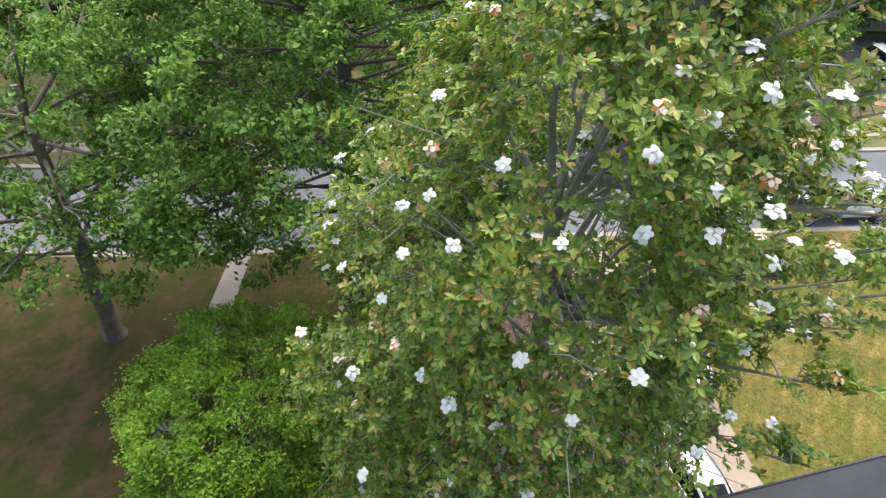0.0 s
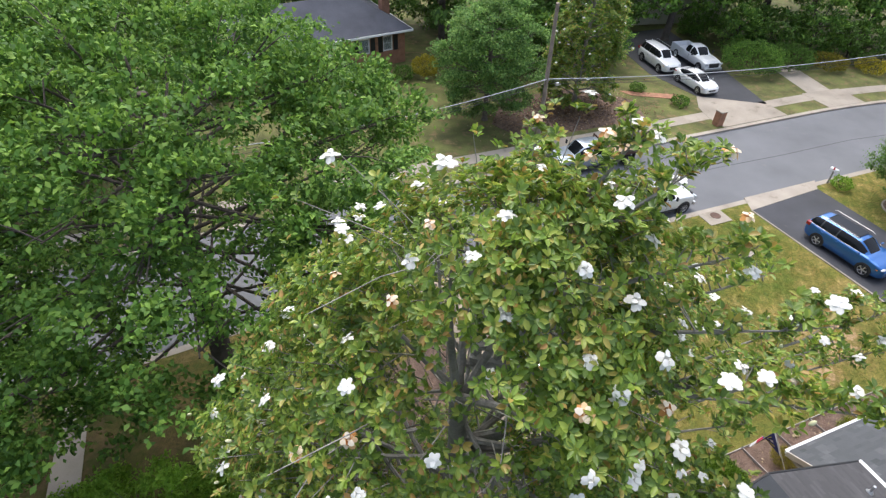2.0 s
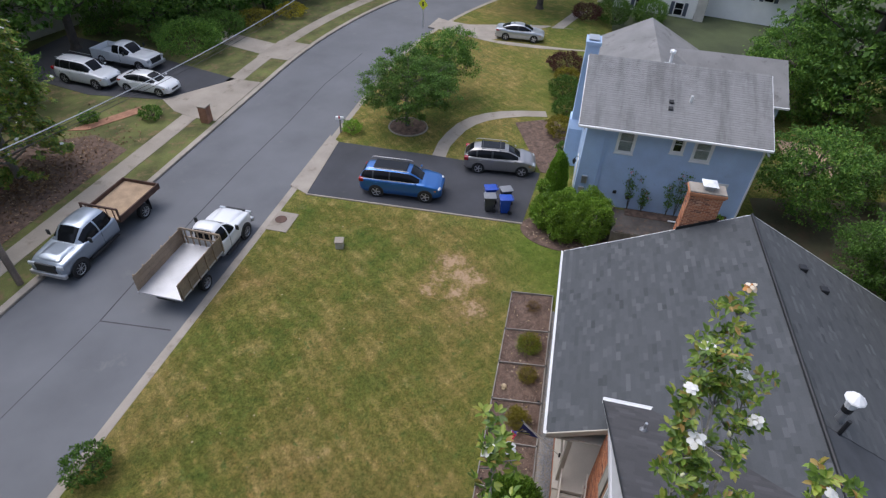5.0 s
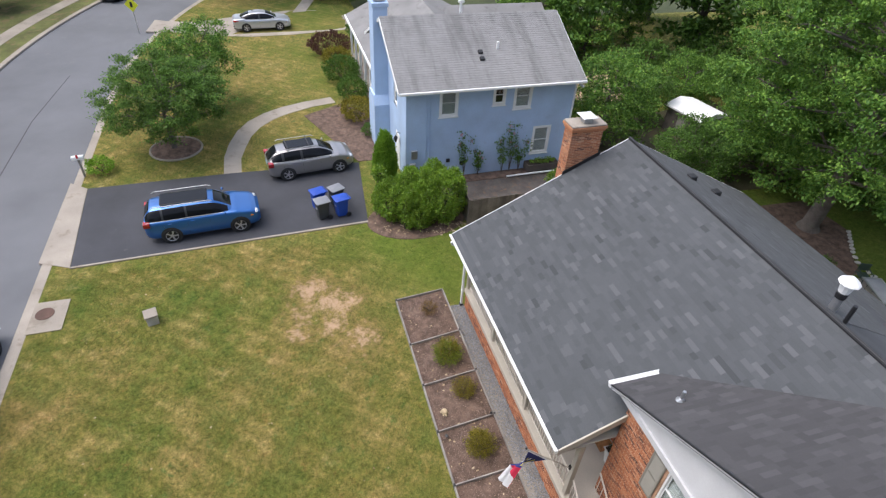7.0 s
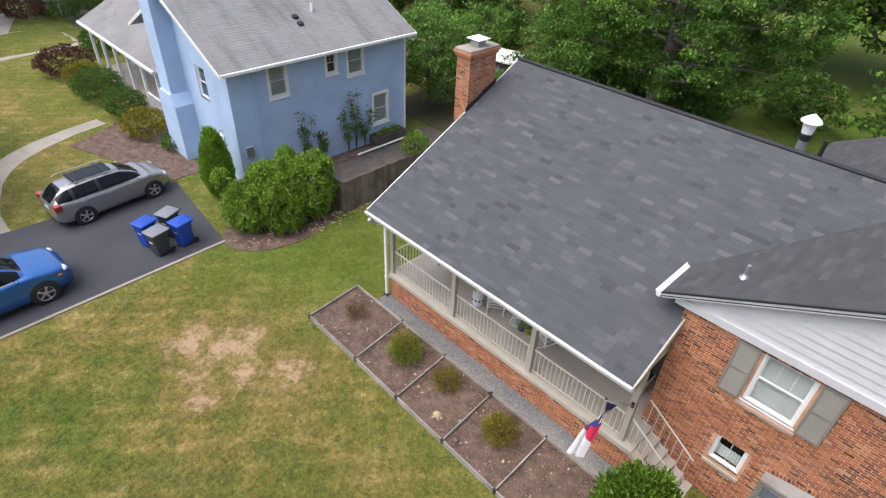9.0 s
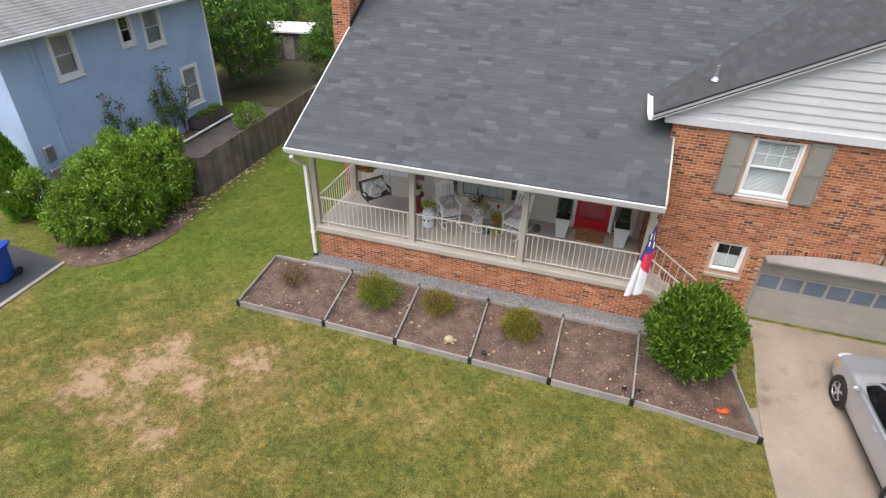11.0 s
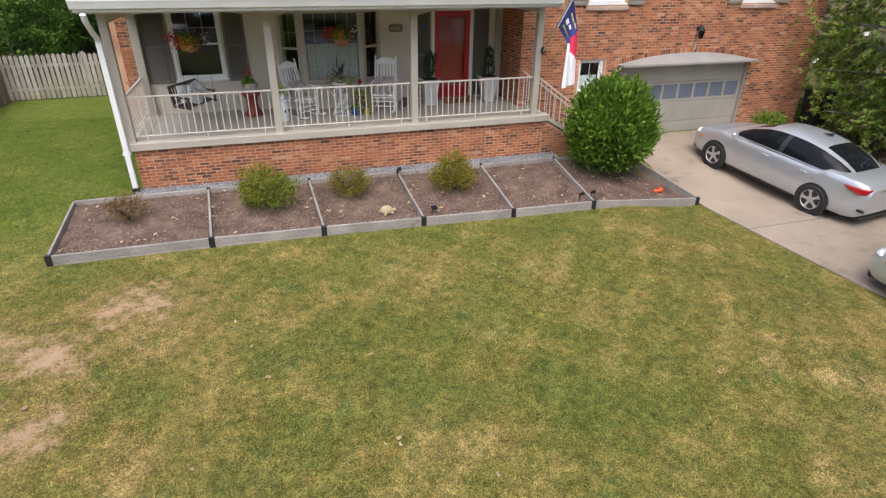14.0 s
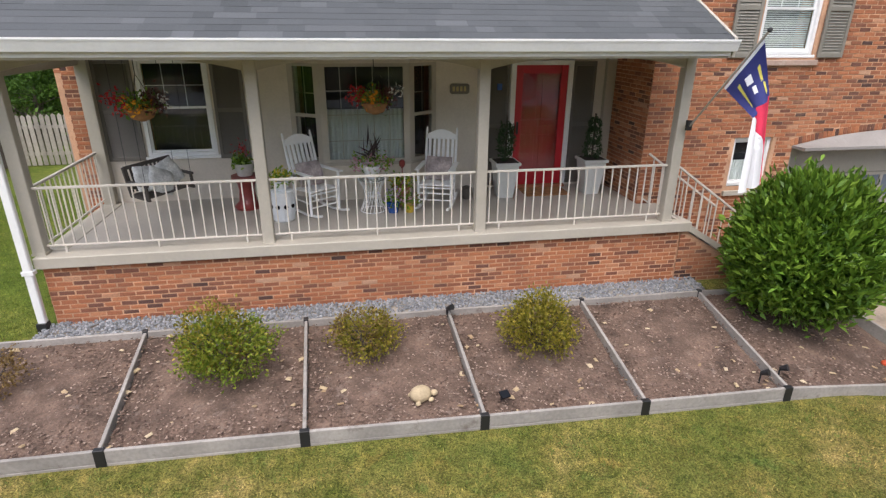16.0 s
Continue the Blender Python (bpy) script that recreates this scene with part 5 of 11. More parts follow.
part("raised_panel", Geo().box(7.03, 2.505, 1.2, 7.38, 2.52, 1.95).box(7.47, 2.505, 1.2, 7.82, 2.52, 1.95).box(7.03, 2.505, 2.1, 7.38, 2.52, 2.95).box(7.47, 2.505, 2.1, 7.82, 2.52, 2.95), M_RED, door, bevel=0.008)
part("handle", Geo().box(6.99, 2.36, 1.98, 7.02, 2.40, 2.2), M_BLACK, door, "black lever handle")
part("threshold", Geo().box(6.9, 2.3, FLOOR, 7.95, 2.45, FLOOR + 0.05), M_BRICK, door, "brick threshold step")
for a_, b_2 in ((6.42, 6.84), (8.01, 8.43)):
    shutter(a_, b_2, 1.05, 3.22, 2.448, M_SHUTTER, "tall dark louvred shutter beside the front door")
single("door_mat", Geo().box(7.05, 1.75, FLOOR + 0.002, 7.85, 2.25, FLOOR + 0.02), M_COCO, "brown coir door mat before the red door", "door mat")
single("door_bell", Geo().box(6.62, 2.38, 2.75, 6.70, 2.41, 2.86), M_POTBLUE, "small blue plaque beside the front door", "plaque")
plq = thing("number_plaque", "dark oval house number plaque with pale bars", "plaque")
part("plate", Geo().prism([(5.79, 2.72), (5.82, 2.69), (6.10, 2.69), (6.13, 2.72), (6.13, 2.83), (6.10, 2.86), (5.82, 2.86), (5.79, 2.83)], 2.425, 2.447, "y"), M_SHUTTER, plq)
for i in range(4):
    part("bar", Geo().box(5.835 + i * 0.066, 2.418, 2.735, 5.875 + i * 0.066, 2.426, 2.815), M_GOLD, plq, "pale bar")

# ---- leaves: bunches of small blades as one mesh ----


def leaf_cloud(centers, normals, n_each, size, spread, seed, aspect=2.4, up=0.35, fold=0.25, jitter=0.9, flat=0.0):
    """Vertices and faces of leaves round many centres. Each leaf is a folded four-point blade."""
    rng = np.random.default_rng(seed)
    c = np.repeat(np.asarray(centers, float), n_each, axis=0)
    nn = np.repeat(np.asarray(normals, float), n_each, axis=0)
    k = len(c)
    spread = np.broadcast_to(np.asarray(spread, float), (3,))
    c = c + rng.normal(0, 1, (k, 3)) * spread
    axis = nn + rng.normal(0, jitter, (k, 3)) + np.array([0, 0, up])
    axis /= np.linalg.norm(axis, axis=1)[:, None] + 1e-9
    ref = rng.normal(0, 1, (k, 3)) * (1 - flat) + np.array([0, 0, 2.0 * flat])
    side = np.cross(axis, ref)
    side /= np.linalg.norm(side, axis=1)[:, None] + 1e-9
    face = np.cross(side, axis)
    L = size * rng.uniform(0.65, 1.25, k)[:, None]
    W = L / aspect
    base, tip = c - axis * L * 0.5, c + axis * L * 0.5 - face * L * 0.12
    midl, midr = c + axis * L * 0.05 + side * W * 0.5 + face * W * fold, c + axis * L * 0.05 - side * W * 0.5 + face * W * fold
    verts = np.stack([base, midr, tip, midl], 1).reshape(-1, 3)
    quads = np.arange(4 * k).reshape(-1, 4)
    return verts, quads


def ball_points(n, rx, ry, rz, seed, inner=0.75, bottom=-1.0):
    rng = np.random.default_rng(seed)
    d = rng.normal(0, 1, (n, 3))
    d /= np.linalg.norm(d, axis=1)[:, None]
    d = d[d[:, 2] > bottom]
    r = rng.uniform(inner, 1.0, (len(d), 1))
    lump = 1 + 0.12 * np.sin(d[:, :1] * 7 + seed) * np.cos(d[:, 1:2] * 6 + 2 * seed)
    return d * r * lump * np.array([rx, ry, rz]), d


def foliage(parent, name, material, n, r, size, seed, at=(0, 0, 0), each=5, aspect=2.2, up=0.3, inner=0.7, bottom=-1.0, spread=0.05, label="", jitter=0.8):
    p, d = ball_points(n, *r, seed, inner, bottom)
    v, q = leaf_cloud(p + np.array(at), d, each, size, spread, seed, aspect, up, jitter=jitter)
    return part(name, fast_mesh(name, v, q), material, parent, label, kind="stuff" if "bloom" in name or name in ("spike_plant", "foliage_top") else "")


# ---- porch furniture ----


M_CHAIRWHITE = mat("white_chair_paint", (0.86, 0.86, 0.85), 0.45, var=0.05, big=3, fine=40, bump=0.05)


def rocking_chair(m, label):
    c = thing("rocking_chair", label, "rocking chair", m, group="porch rocking chairs")
    for s in (-1, 1):
        part("rocker", Geo().tube([(s * 0.25, 0.45, 0.10), (s * 0.25, 0.2, 0.045), (s * 0.25, -0.1, 0.025), (s * 0.25, -0.35, 0.05), (s * 0.25, -0.5, 0.09)], 0.022, 6), M_CHAIRWHITE, c)
        part("front_leg", Geo().tube([(s * 0.26, -0.24, 0.03), (s * 0.27, -0.25, 0.66)], 0.022, 8), M_CHAIRWHITE, c)
        part("back_post", Geo().tube([(s * 0.24, 0.22, 0.04), (s * 0.24, 0.22, 0.42), (s * 0.25, 0.32, 0.8), (s * 0.25, 0.42, 1.18), (s * 0.25, 0.43, 1.22)], [0.022, 0.022, 0.022, 0.018, 0.012], 8), M_CHAIRWHITE, c)
        part("arm", Geo().box(s * 0.27 - 0.045, -0.34, 0.655, s * 0.27 + 0.045, 0.30, 0.68), M_CHAIRWHITE, c, bevel=0.01)
        part("side_stretcher", Geo().tube([(s * 0.255, -0.24, 0.22), (s * 0.24, 0.22, 0.22)], 0.012, 6), M_CHAIRWHITE, c)
    for i in range(7):
        part("seat_slat", Geo().box(-0.26, -0.28 + i * 0.075, 0.405 - i * 0.006, 0.26, -0.22 + i * 0.075, 0.425 - i * 0.006), M_CHAIRWHITE, c, bevel=0.004)
    for z_ in (0.16, 0.27, 0.36):
        part("front_stretcher", Geo().tube([(-0.26, -0.245, z_), (0.26, -0.245, z_)], 0.013, 6), M_CHAIRWHITE, c)
    part("lower_rail", Geo().box(-0.24, 0.225, 0.50, 0.24, 0.245, 0.56), M_CHAIRWHITE, c, bevel=0.004)
    top = [(-0.25 + 0.5 * i / 10, 1.08 + 0.09 * math.sin(math.pi * i / 10) + 0.02) for i in range(11)]
    part("crest_rail", Geo().prism([(-0.25, 1.03), (0.25, 1.03)] + top[::-1], 0.385, 0.41, "y"), M_CHAIRWHITE, c, bevel=0.004)
    for i in range(6):
        x_ = -0.19 + i * 0.076
        part("back_slat", Geo().box(x_ - 0.022, -0.008, 0, x_ + 0.022, 0.008, 0.54, Matrix.Translation((0, 0.24, 0.53)) @ Matrix.Rotation(-0.27, 4, "X")), M_CHAIRWHITE, c, bevel=0.003)
    return c


def cushion(m, label, w=0.45, h=0.38, t=0.13, material=None):
    g = Geo()
    rings = []
    for i in range(9):
        v = -1 + 2 * i / 8
        puff = math.sqrt(max(0.02, 1 - abs(v) ** 3))
        k = 16
        rings.append([(w / 2 * (1 - 0.06 * abs(v)) * (math.copysign(abs(math.cos(a)) ** 0.5, math.cos(a))), t / 2 * puff * math.copysign(abs(math.sin(a)) ** 0.9, math.sin(a)), h / 2 * v) for a in [2 * math.pi * j / k for j in range(k)]])
    g.loft(rings)
    return single("throw_pillow", g, material or M_CUSHION, label, "pillow", m, group="porch pillows", smooth=True)


CHL, CHR = pose(3.46, 1.46, FLOOR, 0, 0, 36), pose(5.42, 1.50, FLOOR, 0, 0, -20)
rocking_chair(CHL, "white slatted wooden rocking chair on the porch")
rocking_chair(CHR, "white slatted wooden rocking chair on the porch")
cushion(CHL @ pose(0.0, 0.12, 0.60, -20), "grey patterned pillow on the white rocking chair")
cushion(CHR @ pose(0.0, 0.12, 0.60, -20), "grey patterned pillow on the white rocking chair")

# porch swing, hung askew on thin chains
SWING = pose(1.17, 1.66, FLOOR + 0.16, 0, 0, 47) @ pose(0, 0, 0, 0, -4, 0) @ Matrix.Scale(0.86, 4)
bench = thing("porch_swing", "dark slatted wooden porch swing hanging askew with pale pillows", "swing", SWING)
for s in (-1, 1):
    part("arm", Geo().box(s * 0.43 - 0.03, -0.32, 0.50, s * 0.43 + 0.03, 0.24, 0.54), M_DARKWOOD, bench, bevel=0.005)
    part("arm_post", Geo().box(s * 0.43 - 0.02, -0.29, 0.26, s * 0.43 + 0.02, -0.24, 0.50), M_DARKWOOD, bench, bevel=0.005)
    part("back_post", Geo().box(s * 0.43 - 0.02, 0.21, 0.26, s * 0.43 + 0.02, 0.26, 0.80, Matrix.Rotation(-0.12, 4, "X")), M_DARKWOOD, bench, bevel=0.005)
    part("seat_rail", Geo().box(s * 0.43 - 0.02, -0.30, 0.24, s * 0.43 + 0.02, 0.26, 0.29), M_DARKWOOD, bench, bevel=0.005)
    for y_ in (-0.27, 0.22):
        top_ = SWING.inverted() @ Vector(((SWING @ Vector((s * 0.43, y_, 0.52))).x, (SWING @ Vector((s * 0.43, y_, 0.52))).y, 3.45))
        part("chain", Geo().tube([(s * 0.43, y_, 0.52), top_], 0.004, 4), M_BLACK, bench, "thin dark hanging chain")
for i in range(6):
    part("seat_slat", Geo().box(-0.43, -0.29 + i * 0.085, 0.29, 0.43, -0.23 + i * 0.085, 0.31), M_DARKWOOD, bench)
for z_ in (0.36, 0.72):
    part("back_rail", Geo().box(-0.43, 0.25 + (z_ - 0.36) * 0.12, z_, 0.43, 0.28 + (z_ - 0.36) * 0.12, z_ + 0.06), M_DARKWOOD, bench)
for i in range(11):
    part("back_slat", Geo().box(-0.40 + i * 0.076, 0.26, 0.34, -0.365 + i * 0.076, 0.28, 0.76, Matrix.Rotation(-0.12, 4, "X") @ pose(0, -0.03, 0)), M_DARKWOOD, bench)
for x_, r_, l_ in ((-0.2, 12, "pale damask pillow on the porch swing"), (0.17, -18, "pale damask pillow leaning on the porch swing"), (-0.05, 30, "grey patterned pillow on the porch swing")):
    cushion(SWING @ pose(x_, 0.02 - 0.14 * (r_ == 30), 0.55 - 0.06 * (r_ == 30), -25, r_, 0), l_, 0.47, 0.45, 0.16, M_PILLOW)

stand = thing("red_plant_stand", "glazed red pedestal plant stand on the porch", "plant stand", pose(2.36, 1.85, FLOOR))
part("pedestal", Geo().lathe([(0.20, 0), (0.22, 0.04), (0.14, 0.12), (0.12, 0.3), (0.14, 0.42), (0.22, 0.5), (0.22, 0.54)], 18), M_POTRED, stand, smooth=True)
pot = thing("flower_pot", "grey stone pot with a red flower on the red stand", "flower pot", pose(2.36, 1.85, FLOOR + 0.54))
part("pot", Geo().lathe([(0.11, 0), (0.16, 0.18), (0.165, 0.2), (0.14, 0.2), (0.13, 0.17)], 16), M_STONEW, pot, smooth=True)
foliage(pot, "plant", L_LAUREL, 30, (0.12, 0.12, 0.08), 0.09, 5, (0, 0, 0.24))
foliage(pot, "bloom", L_REDP, 12, (0.05, 0.05, 0.07), 0.05, 6, (0.0, 0, 0.40))

gs = thing("garden_stool", "white ceramic pierced garden stool on the porch", "garden stool", pose(2.98, 1.12, FLOOR))
part("body", Geo().lathe([(0.15, 0), (0.17, 0.03), (0.165, 0.06), (0.19, 0.2), (0.19, 0.3), (0.165, 0.43), (0.17, 0.46), (0.14, 0.48)], 20), M_POTWHITE, gs, smooth=True)
# dark discs on the solid body paint the shade of its holes
for i in range(10):
    a_ = 2 * math.pi * i / 10
    part("hole_disc", Geo().lathe([(0.035, 0), (0.035, 0.006)], 8, pose(0.188 * math.cos(a_), 0.188 * math.sin(a_), 0.25, 90, 0, math.degrees(a_) + 90)), M_CARGLASS, gs, "dark disc painted for the shade in a pierced hole")
pot = thing("flower_pot", "small white pot of yellow pansies on the garden stool", "flower pot", pose(2.98, 1.12, FLOOR + 0.48))
part("pot", Geo().lathe([(0.08, 0), (0.12, 0.14), (0.10, 0.14)], 14), M_POTWHITE, pot, smooth=True)
foliage(pot, "leaves", L_BRIGHT, 30, (0.14, 0.14, 0.07), 0.07, 8, (0, 0, 0.17))
foliage(pot, "bloom", L_YEL, 28, (0.15, 0.15, 0.08), 0.06, 9, (0, 0, 0.2), each=4)

tbl = thing("wire_table", "white wirework hourglass side table", "side table", pose(4.35, 1.38, FLOOR))
for i in range(20):
    a_ = 2 * math.pi * i / 20
    part("wire", Geo().tube([(r_ * math.cos(a_ + tw), r_ * math.sin(a_ + tw), z_) for r_, z_, tw in ((0.2, 0.01, 0), (0.13, 0.2, 0.25), (0.12, 0.28, 0.32), (0.15, 0.4, 0.42), (0.22, 0.52, 0.55))], 0.006, 5), M_WHITE, tbl)
for r_, z_ in ((0.2, 0.012), (0.12, 0.27), (0.22, 0.52)):
    part("ring", Geo().tube([(r_ * math.cos(a), r_ * math.sin(a), z_) for a in [2 * math.pi * i / 20 for i in range(21)]], 0.009, 5, False), M_WHITE, tbl)
part("top", Geo().lathe([(0.23, 0.525), (0.23, 0.535)], 20), M_GLASS, tbl, "round glass table top")
urn = thing("urn_planter", "white bowl planter with dark spikes and pink trailing flowers", "planter", pose(4.35, 1.38, FLOOR + 0.537))
part("bowl", Geo().lathe([(0.08, 0), (0.09, 0.03), (0.17, 0.15), (0.2, 0.22), (0.17, 0.22)], 18), M_POTWHITE, urn, smooth=True)
foliage(urn, "spike_plant", L_PURPLE, 42, (0.10, 0.10, 0.26), 0.42, 12, (0, 0, 0.42), each=1, aspect=14, up=1.2, inner=0.3, bottom=-0.2, jitter=0.35)
foliage(urn, "trailing_leaves", L_LAUREL, 60, (0.3, 0.24, 0.12), 0.07, 13, (0, 0, 0.25), each=4)
foliage(urn, "bloom", L_PINK, 70, (0.32, 0.26, 0.14), 0.06, 14, (0, 0, 0.24), each=3)


def potted(x, y, m_pot, r, hh, m_leaf, m_fl, label, seed, z=FLOOR):
    p = thing("flower_pot", label, "flower pot", pose(x, y, z))
    part("pot", Geo().lathe([(r * 0.7, 0), (r, hh), (r * 1.06, hh), (r * 1.06, hh + 0.02), (r * 0.85, hh + 0.02)], 14), m_pot, p, smooth=True)
    foliage(p, "leaves", m_leaf, 34, (r * 1.2, r * 1.2, 0.10), 0.07, seed, (0, 0, hh + 0.07), each=4)
    foliage(p, "bloom", m_fl, 26, (r * 1.35, r * 1.35, 0.11), 0.055, seed + 1, (0, 0, hh + 0.10), each=3)
    return p


potted(4.66, 1.24, M_POTBLUE, 0.11, 0.16, L_BRIGHT, L_LILAC, "small blue pot of lilac flowers on the porch floor", 21)
potted(4.92, 1.22, M_POTYELLOW, 0.09, 0.14, L_BRIGHT, L_PINK, "small yellow pot on the porch floor", 23)
potted(4.84, 1.62, M_TERRA, 0.15, 0.3, L_BRIGHT, L_YEL, "terracotta pot of yellow flowers on the porch", 25)
fig = thing("garden_stake", "thin red garden ornament in a flower pot", "ornament", pose(4.86, 1.66, FLOOR + 0.3))
part("stake", Geo().tube([(0, 0, 0), (0, 0, 0.32)], 0.008, 6), M_POTRED, fig)
part("top", Geo().lathe([(0.02, 0.32), (0.05, 0.36), (0.05, 0.42), (0.02, 0.45)], 10), M_POTRED, fig)
single("small_crock", Geo().lathe([(0.06, 0), (0.10, 0.08), (0.09, 0.2), (0.06, 0.22)], 14), M_DARKWOOD, "small dark crock behind the rocking chair", "crock", pose(5.98, 1.8, FLOOR), smooth=True)


def topiary(x, y, label, seed, spiral):
    p = thing("tall_planter", label, "planter", pose(x, y, FLOOR), group="door planters")
    g = Geo()
    for za, zb, a, b in ((0, 0.60, 0.13, 0.20),):
        g.add([(-a, -a, za), (a, -a, za), (a, a, za), (-a, a, za), (-b, -b, zb), (b, -b, zb), (b, b, zb), (-b, b, zb)], [(3, 2, 1, 0), (0, 1, 5, 4), (1, 2, 6, 5), (2, 3, 7, 6), (3, 0, 4, 7), (4, 5, 6, 7)])
    part("tub", g, M_PLANTER, p, bevel=0.008)
    part("rim", Geo().box(-0.225, -0.225, 0.58, 0.225, 0.225, 0.63), M_PLANTER, p, bevel=0.008)
    part("soil", Geo().box(-0.19, -0.19, 0.60, 0.19, 0.19, 0.635), M_SOIL, p)
    part("stem", Geo().tube([(0, 0, 0.6), (0, 0, 1.4)], 0.016, 6), M_BARKD, p)
    if spiral:
        for i, (z_, r_) in enumerate(((0.78, 0.17), (1.02, 0.14), (1.22, 0.115))):
            foliage(p, "topiary_ball", L_TOPIARY, 130, (r_, r_, r_), 0.045, seed + i, (0, 0, z_), each=4, inner=0.8, spread=0.012)
    else:
        foliage(p, "topiary_cone", L_TOPIARY, 260, (0.15, 0.15, 0.36), 0.05, seed, (0, 0, 0.98), each=4, inner=0.7, spread=0.015)
    return p


topiary(6.66, 1.85, "tall tapered white planter with a clipped dark topiary", 31, False)
topiary(8.24, 1.85, "tall tapered white planter with a three-ball topiary", 35, True)


def hanging_basket(x, y, z, label, seed):
    b = thing("hanging_basket", label, "hanging basket", pose(x, y, z))
    part("bowl", Geo().lathe([(0.03, -0.16), (0.13, -0.12), (0.20, 0.0), (0.19, 0.02)], 16), M_COCO, b, smooth=True)
    part("hook", Geo().tube([(0, 0, 0.42), (0, 0, 3.45 - z)], 0.006, 5), M_BLACK, b)
    for i in range(3):
        a_ = 2 * math.pi * i / 3 + 0.4
        part("chain", Geo().tube([(0.19 * math.cos(a_), 0.19 * math.sin(a_), 0.01), (0, 0, 0.44)], 0.004, 4), M_BLACK, b)
    foliage(b, "foliage", L_LAURELD, 60, (0.22, 0.22, 0.10), 0.08, seed, (0, 0, 0.08), each=4)
    foliage(b, "orange_bloom", L_ORANGE, 20, (0.13, 0.16, 0.07), 0.07, seed + 1, (-0.02, -0.10, 0.06), each=4)
    foliage(b, "red_bloom", L_REDP, 20, (0.12, 0.16, 0.12), 0.07, seed + 2, (-0.26, -0.02, 0.10), each=4)
    foliage(b, "dark_foliage", L_MAROON, 60, (0.14, 0.16, 0.12), 0.07, seed + 3, (0.16, 0, 0.08), each=4)
    foliage(b, "white_bloom", L_PETAL, 6, (0.04, 0.04, 0.04), 0.06, seed + 4, (0.30, -0.05, 0.14), each=4)
    return b


hanging_basket(1.35, 0.75, 2.74, "hanging coir basket of red, orange and white flowers", 41)
hanging_basket(4.42, 1.10, 2.72, "hanging coir basket of red and orange flowers", 51)

# ---- flag ----
flag = thing("flag_on_pole", "blue, red and white flag hanging from an angled pole", "flag")
part("bracket", Geo().box(8.74, -0.06, 2.42, 8.81, -0.005, 2.56), M_BLACK, flag, "dark pole bracket")
part("pole", Geo().tube([(8.78, -0.03, 2.46), (8.652, -1.40, 3.74)], 0.014, 8), M_TAUPE, flag, "pale flag pole")
part("finial", Geo().ball((8.65, -1.42, 3.76), 0.03), M_BLACK, flag, "dark pole finial")
M_NAVY = mat("flag_navy", (0.025, 0.03, 0.15), 0.85, var=0.12, fine=80)
M_FRED = mat("flag_red", (0.62, 0.03, 0.08), 0.85, var=0.1, fine=80)
M_FWHITE = mat("flag_white", (0.74, 0.74, 0.76), 0.85, var=0.05, fine=80)
M_FGOLD = mat("flag_gold", (0.60, 0.54, 0.10), 0.85, var=0.1)


def flag_point(u, v):
    """u along the hoist (0 at the pole tip), v down the hanging fly, with soft folds."""
    a = Vector((8.66, -1.35, 3.67)).lerp(Vector((8.72, -0.72, 3.07)), u)
    b = Vector((8.75, -1.50, 3.07)).lerp(Vector((8.47, -1.66, 2.84)), u)
    c = Vector((8.70, -1.72, 2.08)).lerp(Vector((8.33, -1.84, 2.02)), u)
    p = a.lerp(b, v / 0.42) if v < 0.42 else b.lerp(c, (v - 0.42) / 0.58)
    w = math.sin(math.pi * u) * min(1.0, 1.6 * v)
    p.x += 0.05 * math.sin(8.0 * u + 2.0 * v) * w
    p.y += 0.07 * math.sin(10.0 * u + 1.0 + v) * w
    return p


def cloth(u0, u1, v0, v1, off=0.0, nu=14, nv=18):
    vs = [flag_point(u0 + (u1 - u0) * i / nu, v0 + (v1 - v0) * j / nv) + Vector((off, -off, 0)) for i in range(nu + 1) for j in range(nv + 1)]
    return Geo().add(vs, [(i * (nv + 1) + j, i * (nv + 1) + j + 1, (i + 1) * (nv + 1) + j + 1, (i + 1) * (nv + 1) + j) for i in range(nu) for j in range(nv)])


part("heading", cloth(0, 1, 0, 0.03), M_FWHITE, flag, "white canvas heading", smooth=True)
part("blue_field", cloth(0, 1, 0.03, 0.42), M_NAVY, flag, "navy blue flag field", smooth=True)


def stripe(edge0, edge1):
    """Cloth between two lines that run down the fly."""
    nu, nv = 9, 18
    vs = []
    for i in range(nu + 1):
        for j in range(nv + 1):
            v = 0.42 + 0.58 * j / nv
            u0, u1 = edge0(v), edge1(v)
            vs.append(flag_point(u0 + (u1 - u0) * i / nu, v))
    return Geo().add(vs, [(i * (nv + 1) + j, i * (nv + 1) + j + 1, (i + 1) * (nv + 1) + j + 1, (i + 1) * (nv + 1) + j) for i in range(nu) for j in range(nv)])


def seam(v):
    return max(0.04, 0.95 - 0.95 * (v - 0.42) / 0.34)


part("red_stripe", stripe(lambda v: 0.0, seam), M_FRED, flag, "red flag stripe", smooth=True)
part("white_stripe", stripe(seam, lambda v: 1.0), M_FWHITE, flag, "white flag stripe", smooth=True)
for u_, v_, du_, dv_, mm in ((0.16, 0.14, 0.09, 0.22, M_FGOLD), (0.70, 0.12, 0.09, 0.24, M_FGOLD), (0.42, 0.13, 0.14, 0.08, M_FWHITE), (0.40, 0.24, 0.08, 0.07, M_FWHITE)):
    part("emblem", cloth(u_, u_ + du_, v_, v_ + dv_, 0.006, 4, 4), mm, flag, "pale emblem shape")
    part("emblem", cloth(u_, u_ + du_, v_, v_ + dv_, -0.006, 4, 4), mm, flag, "pale emblem shape")

